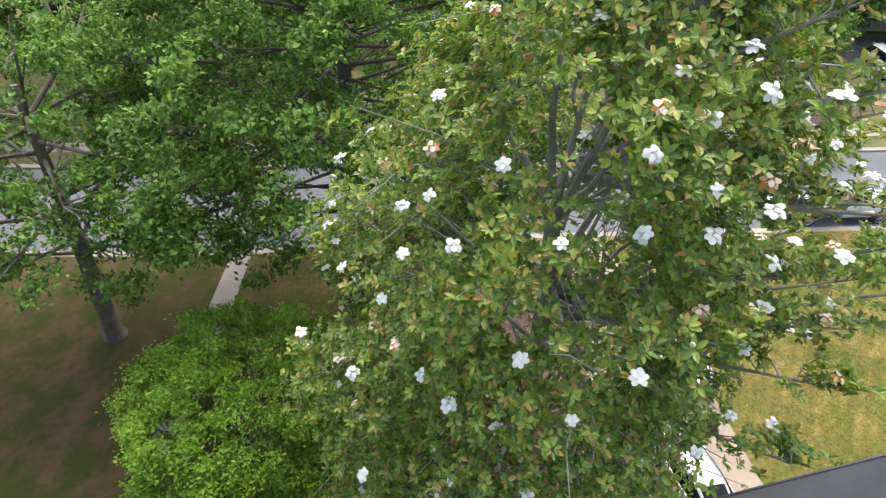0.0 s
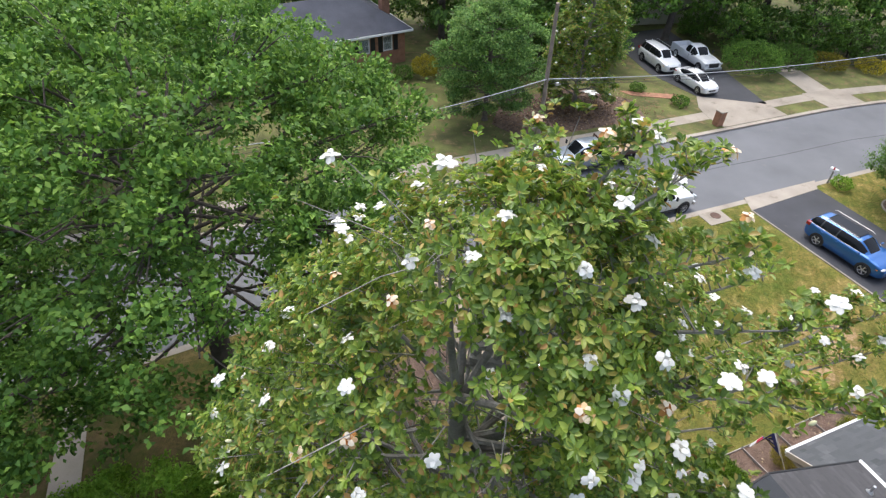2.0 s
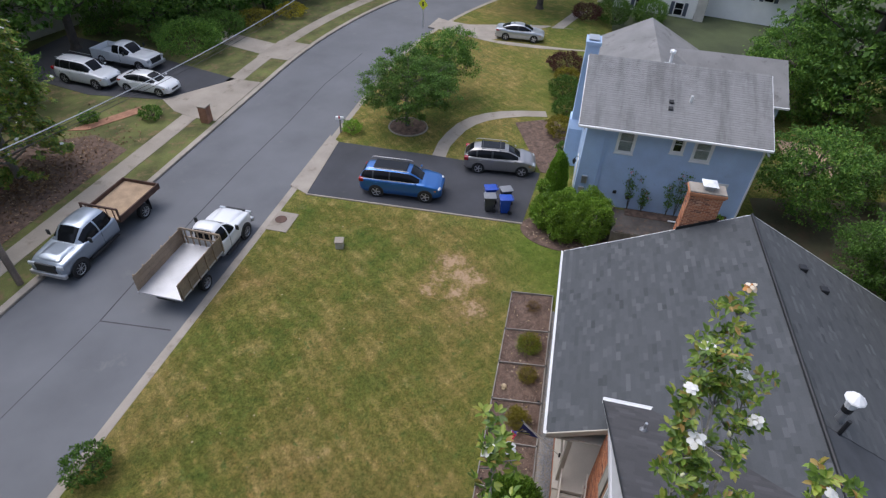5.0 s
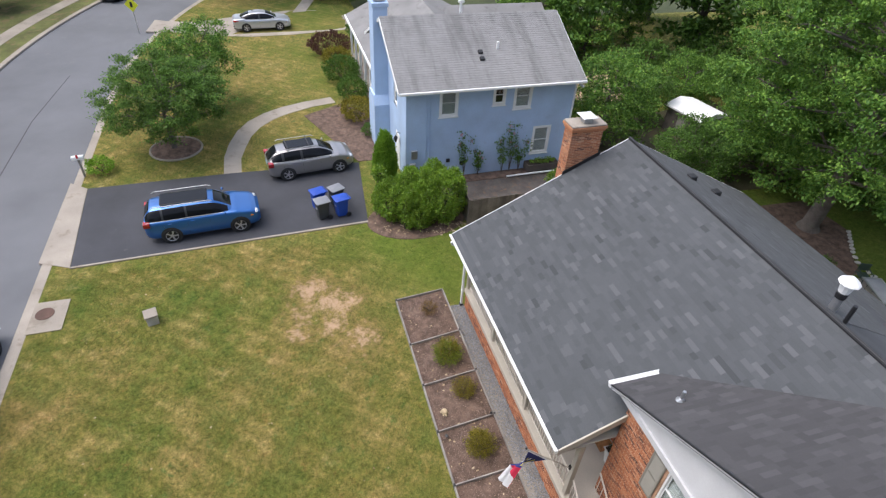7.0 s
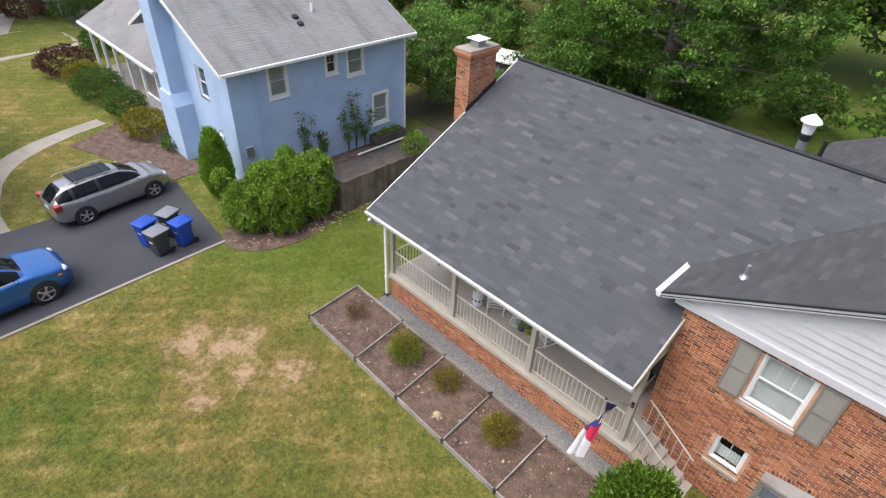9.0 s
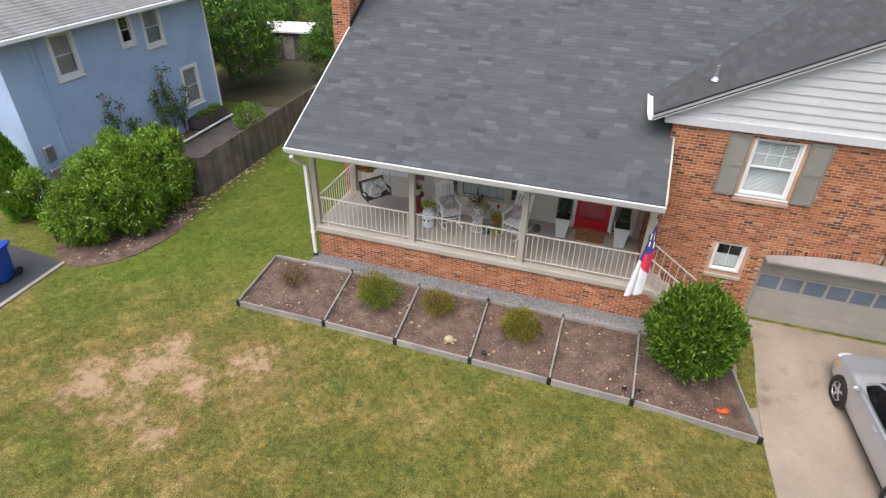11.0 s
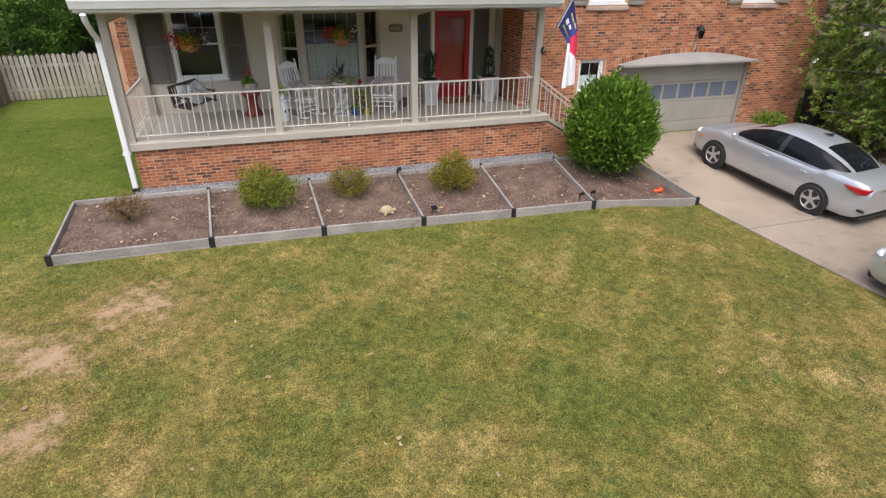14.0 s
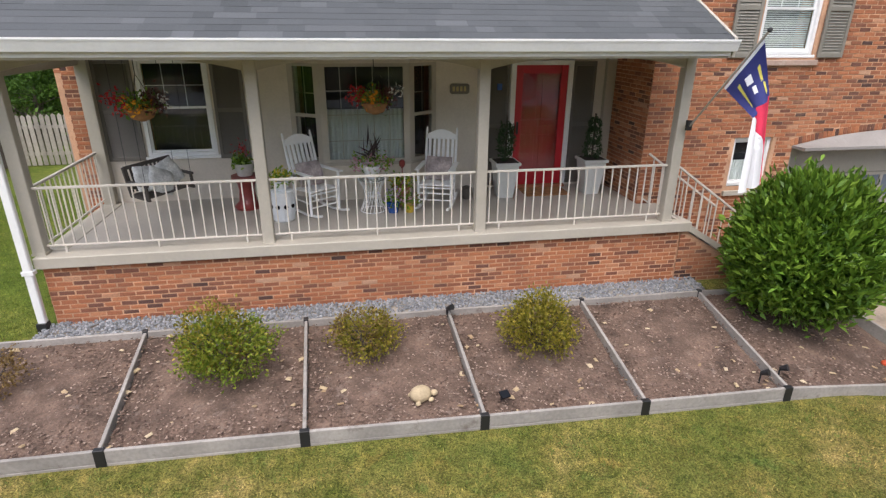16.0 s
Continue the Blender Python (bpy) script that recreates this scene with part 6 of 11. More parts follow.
# ---- planting bed before the porch ----
BED_X = (-1.02, 1.45, 3.37, 5.26, 7.14, 8.98, 11.66)
BED_B = (-1.05, 1.33, 3.31, 5.22, 7.17, 9.03, 11.0)
BED_Y0, BED_Y1 = -2.55, -0.58


def bed_top(x, y):
    return ground(x, y) + 0.185 + 0.01 * (y - BED_Y0) / (BED_Y1 - BED_Y0)


beds = thing("timber_bed_edging", "weathered grey timber edging round six mulch beds", "garden edging")
for i in range(6):
    xa, xb = BED_X[i], BED_X[i + 1]
    pa, pb = Vector((xa, BED_Y0, bed_top(xa, BED_Y0) - 0.11)), Vector((xb, BED_Y0, bed_top(xb, BED_Y0) - 0.11))
    d = pb - pa
    m = Matrix.Translation(pa) @ d.to_track_quat("X", "Z").to_matrix().to_4x4()
    part("front_board", Geo().box(0.005, -0.02, -0.035, d.length - 0.005, 0.02, 0.11, m), M_TIMBER, beds, bevel=0.006)
    part("front_board", Geo().box(0.005, -0.022, -0.20, d.length - 0.005, 0.018, -0.039, m), M_TIMBER, beds, bevel=0.006)
    qa, qb = Vector((BED_B[i], BED_Y1, bed_top(BED_B[i], BED_Y1) - 0.09)), Vector((BED_B[i + 1], BED_Y1, bed_top(BED_B[i + 1], BED_Y1) - 0.09))
    d = qb - qa
    m = Matrix.Translation(qa) @ d.to_track_quat("X", "Z").to_matrix().to_4x4()
    part("back_board", Geo().box(0.005, -0.02, -0.11, d.length - 0.005, 0.02, 0.10, m), M_TIMBER, beds, bevel=0.006)
for i in range(7):
    a, b = Vector((BED_X[i], BED_Y0, bed_top(BED_X[i], BED_Y0))), Vector((BED_B[i], BED_Y1, bed_top(BED_B[i], BED_Y1)))
    d = b - a
    m = Matrix.Translation(a) @ d.to_track_quat("Y", "Z").to_matrix().to_4x4()
    part("divider", Geo().box(-0.02, 0.025, -0.20, 0.02, d.length - 0.025, 0.006, m), M_TIMBER, beds, bevel=0.006)
    part("bracket", Geo().box(a.x - 0.05, BED_Y0 - 0.03, a.z - 0.26, a.x + 0.05, BED_Y0 + 0.03, a.z + 0.012), M_BLACK, beds, "dark metal corner bracket", bevel=0.004)
    if i > 0:
        part("bracket", Geo().box(b.x - 0.03, BED_Y1 - 0.03, b.z - 0.12, b.x + 0.03, BED_Y1 + 0.03, b.z + 0.03), M_BLACK, beds, "dark metal corner bracket", bevel=0.004)

for i in range(6):
    n = 14
    rows = 10
    vs = []
    for j in range(rows + 1):
        v = j / rows
        for k in range(n + 1):
            u = k / n
            x = (BED_X[i] + 0.03) * (1 - u) * (1 - v) + (BED_X[i + 1] - 0.03) * u * (1 - v) + (BED_B[i] + 0.03) * (1 - u) * v + (BED_B[i + 1] - 0.03) * u * v
            y = BED_Y0 + 0.025 + (BED_Y1 - BED_Y0 - 0.05) * v
            e = min(u, 1 - u, v, 1 - v) * 4
            z = bed_top(x, y) - 0.075 + 0.04 * min(1, e) + 0.02 * noise.noise((x * 3, y * 3, i))
            vs.append((x, y, z))
    g = Geo().add(vs, [(j * (n + 1) + k, j * (n + 1) + k + 1, (j + 1) * (n + 1) + k + 1, (j + 1) * (n + 1) + k) for j in range(rows) for k in range(n)])
    single("mulch_bed", g, M_MULCH, "brown bark mulch with fallen leaves in the timber bed", "mulch", kind="structure", smooth=True)


def scatter(name, n, place, size, material, label, seed, flat=1.0, category="debris"):
    """Many small loose flakes or stones in one object."""
    rng = np.random.default_rng(seed)
    verts, quads = [], []
    for i in range(n):
        x, y, z = place(rng)
        s = size * rng.uniform(0.5, 1.4)
        a = rng.uniform(0, 6.28)
        ca, sa = math.cos(a), math.sin(a)
        w, hh = s * rng.uniform(0.35, 0.8), s * 0.3 * flat
        b = len(verts)
        tl = rng.normal(0, 0.25, 2)
        for (px, py) in ((-s, -w), (s, -w * 0.7), (s * 0.8, w), (-s * 0.7, w * 0.9)):
            verts.append((x + (px * ca - py * sa) / 2, y + (px * sa + py * ca) / 2, z + 0.004 + (px * tl[0] + py * tl[1]) * 0.3))
        for (px, py) in ((-s * 0.7, -w * 0.6), (s * 0.7, -w * 0.5), (s * 0.55, w * 0.6), (-s * 0.5, w * 0.6)):
            verts.append((x + (px * ca - py * sa) / 2, y + (px * sa + py * ca) / 2, z + 0.004 + hh + (px * tl[0] + py * tl[1]) * 0.3))
        quads += [(b + 4, b + 5, b + 6, b + 7), (b, b + 1, b + 5, b + 4), (b + 1, b + 2, b + 6, b + 5), (b + 2, b + 3, b + 7, b + 6), (b + 3, b, b + 4, b + 7)]
    me = fast_mesh(name, np.array(verts), np.array(quads))
    me.shade_flat()
    return single(name, me, material, label, category, kind="stuff")


M_CHIPS = piece_mat("bark_chips", [(0, (0.075, 0.045, 0.035)), (0.4, (0.15, 0.095, 0.07)), (0.75, (0.22, 0.15, 0.115)), (1, (0.40, 0.30, 0.24))], 0.95, bump=0.2)
M_DRYLEAF = piece_mat("dry_fallen_leaf", [(0, (0.30, 0.20, 0.11)), (0.5, (0.45, 0.34, 0.20)), (1, (0.58, 0.48, 0.33))], 0.8, bump=0.1)


def in_bed(rng):
    x, y = rng.uniform(-0.95, 11.0), rng.uniform(BED_Y0 + 0.05, BED_Y1 - 0.05)
    return x, y, bed_top(x, y) - 0.042


def on_lawn(rng):
    x, y = rng.uniform(-4, 11), rng.uniform(-14, -2.8)
    return x, y, ground(x, y) + 0.02


def on_gravel(rng):
    x, y = rng.uniform(-0.1, 9.3), rng.uniform(-0.55, 0.03)
    return x, y, ground(x, y) + 0.045 + rng.uniform(0, 0.02)


def by_fence(rng):
    y = rng.uniform(-2.4, 5.5)
    x = -5.3 + rng.normal(0, 0.25) - 0.5 * sm(1, -2, y)
    return x, y, ground(x, y) + 0.02


scatter("bark_chips", 14000, in_bed, 0.028, M_CHIPS, "loose bark chips covering the beds", 3, 0.6)
scatter("fallen_leaves", 120, in_bed, 0.07, M_DRYLEAF, "dry tan leaves fallen on the mulch", 4, 0.4)
scatter("fallen_leaves", 70, on_lawn, 0.06, M_DRYLEAF, "few dry leaves lying on the lawn", 5, 0.4)
scatter("gravel", 9000, on_gravel, 0.033, M_GRAVEL, "grey gravel strip along the porch wall", 6, 1.6, "gravel")
single("gravel_bed", Geo().box(-0.1, -0.56, -0.5, 9.3, 0.045, ground(3, -0.3) + 0.04), M_CONCD, "grey gravel base along the porch wall", "gravel", kind="structure")


def shrub(x, y, r, hh, material, label, seed, n=420, size=0.07, name="shrub", category="shrub", z=None, each=6, twig=True, group="", inner=0.55, aspect=2.0):
    z = bed_top(x, y) - 0.05 if z is None else z
    s = thing(name, label, category, pose(x, y, z, 0, 0, seed * 37 % 360), group=group)
    if twig:
        g = Geo()
        rr = random.Random(seed)
        for i in range(9):
            a = rr.random() * 6.28
            g.tube([(0, 0, 0), (0.3 * r * math.cos(a), 0.3 * r * math.sin(a), hh * 0.4), (0.75 * r * math.cos(a + 0.3), 0.75 * r * math.sin(a + 0.3), hh * (0.55 + 0.4 * rr.random()))], [0.016, 0.011, 0.004], 5)
        part("branchwork", g, M_BARKD, s)
    foliage(s, "foliage", material, n, (r, r, hh * 0.5), size, seed, (0, 0, hh * 0.52), each=each, aspect=aspect, inner=inner, bottom=-0.85, spread=0.04)
    return s


shrub(0.0, -1.45, 0.36, 0.48, L_RUST, "small half-bare rust-brown shrub in the mulch bed", 61, 330, 0.04, each=4)
az_ = shrub(2.46, -1.42, 0.58, 0.68, L_AZALEA, "yellow-green rounded azalea shrub in the mulch bed", 62, 620, 0.05)
foliage(az_, "foliage_top", L_OLIVE, 260, (0.44, 0.40, 0.40), 0.05, 162, (0.14, 0.05, 0.44), each=6, inner=0.75, spread=0.05)
az_ = shrub(4.08, -1.30, 0.44, 0.54, L_OLIVE, "small olive-brown azalea shrub in the mulch bed", 63, 380, 0.045)
foliage(az_, "foliage_top", L_RUST, 120, (0.36, 0.34, 0.32), 0.045, 163, (0.05, 0.0, 0.34), each=6, inner=0.8, spread=0.04)
az_ = shrub(6.24, -1.45, 0.52, 0.66, L_OLIVE, "golden olive azalea shrub in the mulch bed", 64, 560, 0.048)
foliage(az_, "foliage_top", L_OLIVE, 160, (0.30, 0.30, 0.34), 0.05, 164, (0.06, 0.04, 0.56), each=6, inner=0.6, spread=0.05, up=0.8)
big = shrub(10.05, -1.20, 0.93, 1.95, L_LAURELD, "large rounded bright green laurel bush beside the porch steps", 65, 1500, 0.14, "laurel_bush", "bush", z=bed_top(10, -1.2) - 0.08, each=5, inner=0.6, aspect=3.0)
foliage(big, "foliage_top", L_LAURELD, 2500, (1.0, 0.96, 1.04), 0.14, 165, (0, 0, 1.08), each=5, aspect=3.2, up=0.75, inner=0.80, bottom=-0.85, spread=0.07, jitter=0.5)
# darker leaf colour in the core paints the shade inside the bush
foliage(big, "foliage", L_DARK, 700, (0.8, 0.8, 0.85), 0.14, 66, (0, 0, 1.08), each=5, inner=0.3, aspect=3.0, label="inner leaves with the bush's inside shade in their darker colour")
rock = thing("tortoise_ornament", "small sandy stone tortoise ornament on the mulch", "ornament", pose(4.62, -2.14, bed_top(4.6, -2.1) - 0.06, 0, 0, 20))
M_SAND = mat("sandy_stone", (0.48, 0.38, 0.24), 0.9, var=0.25, big=6, fine=40, bump=0.4)
part("shell", Geo().ball((0, 0, 0.07), 0.13, 0.11, 0.09, 12, 8), M_SAND, rock, smooth=True)
part("head", Geo().ball((0.15, -0.04, 0.06), 0.045, 0.04, 0.035, 8, 6), M_SAND, rock, smooth=True)
for a, b in ((0.08, 0.09), (0.08, -0.1), (-0.08, 0.09), (-0.08, -0.1)):
    part("foot", Geo().ball((a, b, 0.03), 0.035, 0.03, 0.025, 8, 5), M_SAND, rock)
sol = thing("solar_light", "small dark solar stake light in the mulch", "garden light", pose(5.52, -2.28, bed_top(5.5, -2.3) - 0.06, 0, 0, 15))
part("stake", Geo().tube([(0, 0, 0), (0, 0, 0.14)], 0.012, 6), M_BLACK, sol)
part("panel", Geo().box(-0.055, -0.045, 0.14, 0.055, 0.045, 0.16, pose(0, 0, 0, 25)), M_CARGLASS, sol, "blue-black solar panel")
for x_, y_ in ((8.75, -2.35), (5.2, -0.66), (9.05, -2.30)):
    sp = thing("spot_light", "small black garden spotlight on the bed edging", "garden light", pose(x_, y_, bed_top(x_, y_) - 0.06, 0, 0, 40), group="garden spotlights")
    part("stem", Geo().tube([(0, 0, 0), (0, 0, 0.14)], 0.01, 6), M_BLACK, sp)
    part("head", Geo().lathe([(0.025, 0), (0.045, 0.09), (0.03, 0.09)], 10, pose(0, 0, 0.14, 60)), M_BLACK, sp)
M_ORANGE = mat("orange_plastic", (0.62, 0.09, 0.03), 0.45, var=0.15)
fl = thing("orange_flowerpot", "broken orange pot lying on the mulch", "pot", pose(10.95, -2.12, bed_top(10.9, -2.1) - 0.06, 0, 0, 30))
part("body", Geo().ball((0, 0, 0.06), 0.12, 0.08, 0.065, 10, 6), M_ORANGE, fl, smooth=True)
part("rim", Geo().ball((-0.12, 0.05, 0.05), 0.05, 0.06, 0.045, 8, 5), M_ORANGE, fl, smooth=True)

# ---- side fence and hedge ----


def fence(p, q, hh, label, material, pointed=False, n=None):
    f = thing("board_fence", label, "fence", group="garden fences")
    p, q = Vector((*p, 0)), Vector((*q, 0))
    d = (q - p)
    L = d.length
    m = Matrix.Translation(p) @ d.to_track_quat("X", "Z").to_matrix().to_4x4()
    k = n or int(L / 0.15)
    w = L / k
    for i in range(k):
        a, b = i * w + 0.004, (i + 1) * w - (0.004 if not pointed else 0.035)
        top = hh + RNG.uniform(-0.025, 0.025)
        t = 0.01 * RNG.uniform(-1, 1)
        if pointed:
            g = Geo().prism([(a, 0.03), (b, 0.03), (b, top - 0.06), ((a + b) / 2, top), (a, top - 0.06)], -0.012 + t, 0.008 + t, "y", m)
        else:
            g = Geo().box(a, -0.012 + t, 0.03, b, 0.008 + t, top, m)
        part("board", g, material, f)
    for z_ in (0.35, hh - 0.35):
        part("rail", Geo().box(0, 0.012, z_ - 0.045, L, 0.05, z_ + 0.045, m), material, f)
    for i in range(int(L / 2.4) + 2):
        x_ = min(L, i * 2.4)
        part("post", Geo().box(x_ - 0.05, 0.02, -0.2, x_ + 0.05, 0.12, hh + 0.02, m), material, f)
    return f


M_PICKET = mat("pale_weathered_picket", (0.36, 0.33, 0.29), 0.95, var=0.25, big=1.5, fine=20, bump=0.4, rnd=0.15)
fence((-5.25, 1.95), (-5.35, 10.0), 1.45, "dark weathered solid board fence along the side lawn", M_FENCE)
fence((-5.35, 10.05), (-0.25, 10.3), 1.45, "pale weathered picket gate fence across the side yard", M_PICKET, True)
fence((-7.6, 2.0), (-5.3, 1.98), 1.4, "dark weathered board fence behind the laurel hedge", M_FENCE)


def hedge(name, label, blobs, material, seed, size=0.13, n=900, each=5, category="bush", z=0.0, aspect=2.4):
    s = thing(name, label, category)
    ps, ds = [], []
    for i, (x, y, zc, rx, ry, rz) in enumerate(blobs):
        p, d = ball_points(int(n * rx * rz / 1.0), rx, ry, rz, seed + i, 0.7, -0.9)
        ps.append(p + np.array((x, y, zc + z)))
        ds.append(d)
    v, q = leaf_cloud(np.concatenate(ps), np.concatenate(ds), each, size, 0.05, seed, aspect, 0.35)
    part("foliage", fast_mesh("foliage", v, q), material, s)
    g = Geo()
    for i, (x, y, zc, rx, ry, rz) in enumerate(blobs):
        for k in range(4):
            a = k * 1.57 + i
            g.tube([(x, y, 0), (x + 0.3 * rx * math.cos(a), y + 0.3 * ry * math.sin(a), zc), (x + 0.7 * rx * math.cos(a), y + 0.7 * ry * math.sin(a), zc + 0.4 * rz)], [0.03, 0.02, 0.008], 5)
    part("branchwork", g, M_BARKD, s)
    return s


rh_ = random.Random(72)
tufts_ = [(-6.75 + rh_.uniform(-1.1, 1.2), y_ + rh_.uniform(-0.5, 0.5), 1.15 + 0.3 * sm(-1.5, 0.7, y_) + rh_.uniform(0.1, 0.85), 0.34, 0.34, 0.42) for y_ in np.linspace(-2.0, 1.7, 17)]
hedge("laurel_hedge", "large glossy bright green laurel hedge beside the fence", [(-6.85, -1.35, 0.95, 1.15, 1.1, 1.0), (-6.15, 0.75, 1.3, 1.2, 1.3, 1.3), (-6.6, -0.2, 1.05, 1.15, 1.2, 1.05), (-5.75, -0.5, 0.8, 0.75, 0.9, 0.8), *tufts_], L_LAUREL, 71, 0.125, 1150, 7, aspect=3.0)
single("hedge_mulch", Geo().lathe([(1.62, -0.1), (1.62, 0.012), (1.45, 0.03)], 32, Matrix.Translation((-6.35, -0.35, 0)) @ Matrix.Diagonal((1.0, 1.5, 1, 1))), M_MULCH, "brown mulch under the laurel hedge", "mulch", kind="structure")
scatter("fallen_leaves", 260, by_fence, 0.10, M_DRYLEAF, "dry leaves along the fence and hedge", 8, 0.4)

# ---- vehicles ----
M_TYRE = mat("tyre_rubber", (0.022, 0.022, 0.024), 0.85, var=0.2, fine=40)
M_ALLOY = mat("alloy_rim", (0.58, 0.58, 0.60), 0.3, metal=0.7, var=0.08, bump=0)
M_PLASTIC = mat("black_car_plastic", (0.02, 0.021, 0.023), 0.5, var=0.15)
M_HEADLIGHT = mat("headlight_lens", (0.62, 0.65, 0.68), 0.08, metal=0.2, var=0.05, bump=0, coat=1.0)
M_TAILLIGHT = mat("tail_light_lens", (0.35, 0.012, 0.015), 0.12, var=0.1, bump=0, coat=1.0)
M_AMBER = mat("amber_lens", (0.6, 0.22, 0.02), 0.2, var=0.1, bump=0)
M_PLATE = mat("plate_blue_white", (0.35, 0.55, 0.68), 0.5, var=0.1)


def paint(name, col, metal=0.45):
    return mat(name, col, 0.28, metal=metal, var=0.03, big=1, fine=60, bump=0.0, coat=0.9)


def rounded(y0, y1, w, z, r, k=4):
    """A rounded rectangle at height z as a ring of points."""
    pts = []
    for cx, cy, a0 in ((w - r, y1 - r, 0), (-w + r, y1 - r, 90), (-w + r, y0 + r, 180), (w - r, y0 + r, 270)):
        for i in range(k + 1):
            a = radians(a0 + 90 * i / k)
            pts.append((cx + r * math.cos(a), cy + r * math.sin(a), z))
    return pts


# near-black for the disc behind the spokes: shade inside the wheel as colour
M_WHEELDARK = mat("dark_wheel_well", (0.035, 0.035, 0.037), 0.6, metal=0.3, var=0.2)


def wheel(parent, x, y, r, w, spokes=5, rim=M_ALLOY):
    s = 1 if x > 0 else -1
    m = pose(x, y, r, 0, 90, 0)
    wh = part("wheel", Geo().lathe([(r * 0.63, -s * w * 0.3), (r * 0.63, s * w * 0.40), (r * 0.67, s * w * 0.47), (r * 0.71, s * w * 0.47), (r * 0.71, -s * w * 0.4)], 28, m, False), rim, parent, smooth=True)
    # backing disc that paints the dark between the spokes
    part("wheel_back_disc", Geo().lathe([(0.02, s * w * 0.2), (r * 0.64, s * w * 0.18), (r * 0.64, s * w * 0.1)], 24, m), M_WHEELDARK, wh, "dark backing disc, the wheel's inner shade in its colour")
    for i in range(spokes):
        a, b = (0.034, 0.05) if spokes < 8 else (0.012, 0.015)
        q = m @ pose(0, 0, 0, 0, 0, 360 / spokes * i)
        part("spoke", Geo().add([(dx * k, yy, s * w * zz) for yy, dx, z0, z1 in ((0.04, a, 0.36, 0.47), (r * 0.45, a * 0.8, 0.34, 0.44), (r * 0.65, b, 0.36, 0.45)) for zz in (z0, z1) for k in (-1, 1)],
             [(2, 3, 7, 6), (6, 7, 11, 10), (0, 2, 6, 4), (4, 6, 10, 8), (1, 5, 7, 3), (5, 9, 11, 7), (0, 1, 3, 2), (8, 10, 11, 9)], q), rim, wh)
    part("hub", Geo().lathe([(0.06, s * w * 0.3), (0.06, s * w * 0.48), (0.03, s * w * 0.50)], 12, m), rim, wh)
    part("tyre", Geo().lathe([(r * 0.69, -w * 0.5), (r * 0.93, -w * 0.5), (r, -w * 0.38), (r, w * 0.38), (r * 0.93, w * 0.5), (r * 0.69, w * 0.5)], 28, m, False), M_TYRE, wh, "black rubber tyre", smooth=True)
    return wh


def body_loft(stations, k=0.86):
    """Stations along y: (y, z low, z top, half width); resampled finely, with soft sides, a shoulder and a rounded top edge."""
    st = np.array(stations)
    n = 72
    ys = st[0, 0] + (st[-1, 0] - st[0, 0]) * (0.5 - 0.5 * np.cos(np.linspace(0, math.pi, n)))
    fine = np.linspace(st[0, 0], st[-1, 0], 600)
    ker = np.hanning(31) / np.hanning(31).sum()
    cols = [np.interp(ys, fine, np.convolve(np.pad(np.interp(fine, st[:, 0], st[:, c]), 15, mode="edge"), ker, "valid")) for c in (1, 2, 3)]
    rings = []
    for y, zl, zt, w in zip(ys, *cols):
        hh = zt - zl
        half = [(w * 0.80, zl), (w * 0.93, zl + 0.02), (w * 0.97, zl + 0.07), (w * 0.985, zl + hh * 0.25), (w, zl + hh * 0.45), (w * 0.998, zl + hh * 0.60), (w * 0.985, zl + hh * 0.74), (w * 0.975, zl + hh * 0.82), (w * 0.955, zt - 0.06), (w * 0.92, zt - 0.028), (w * k, zt - 0.010), (w * 0.65, zt + 0.006), (w * 0.35, zt + 0.014)]
        rings.append([(x, y, z) for x, z in half] + [(-x, y, z) for x, z in half[::-1]])
    return Geo().loft(rings)


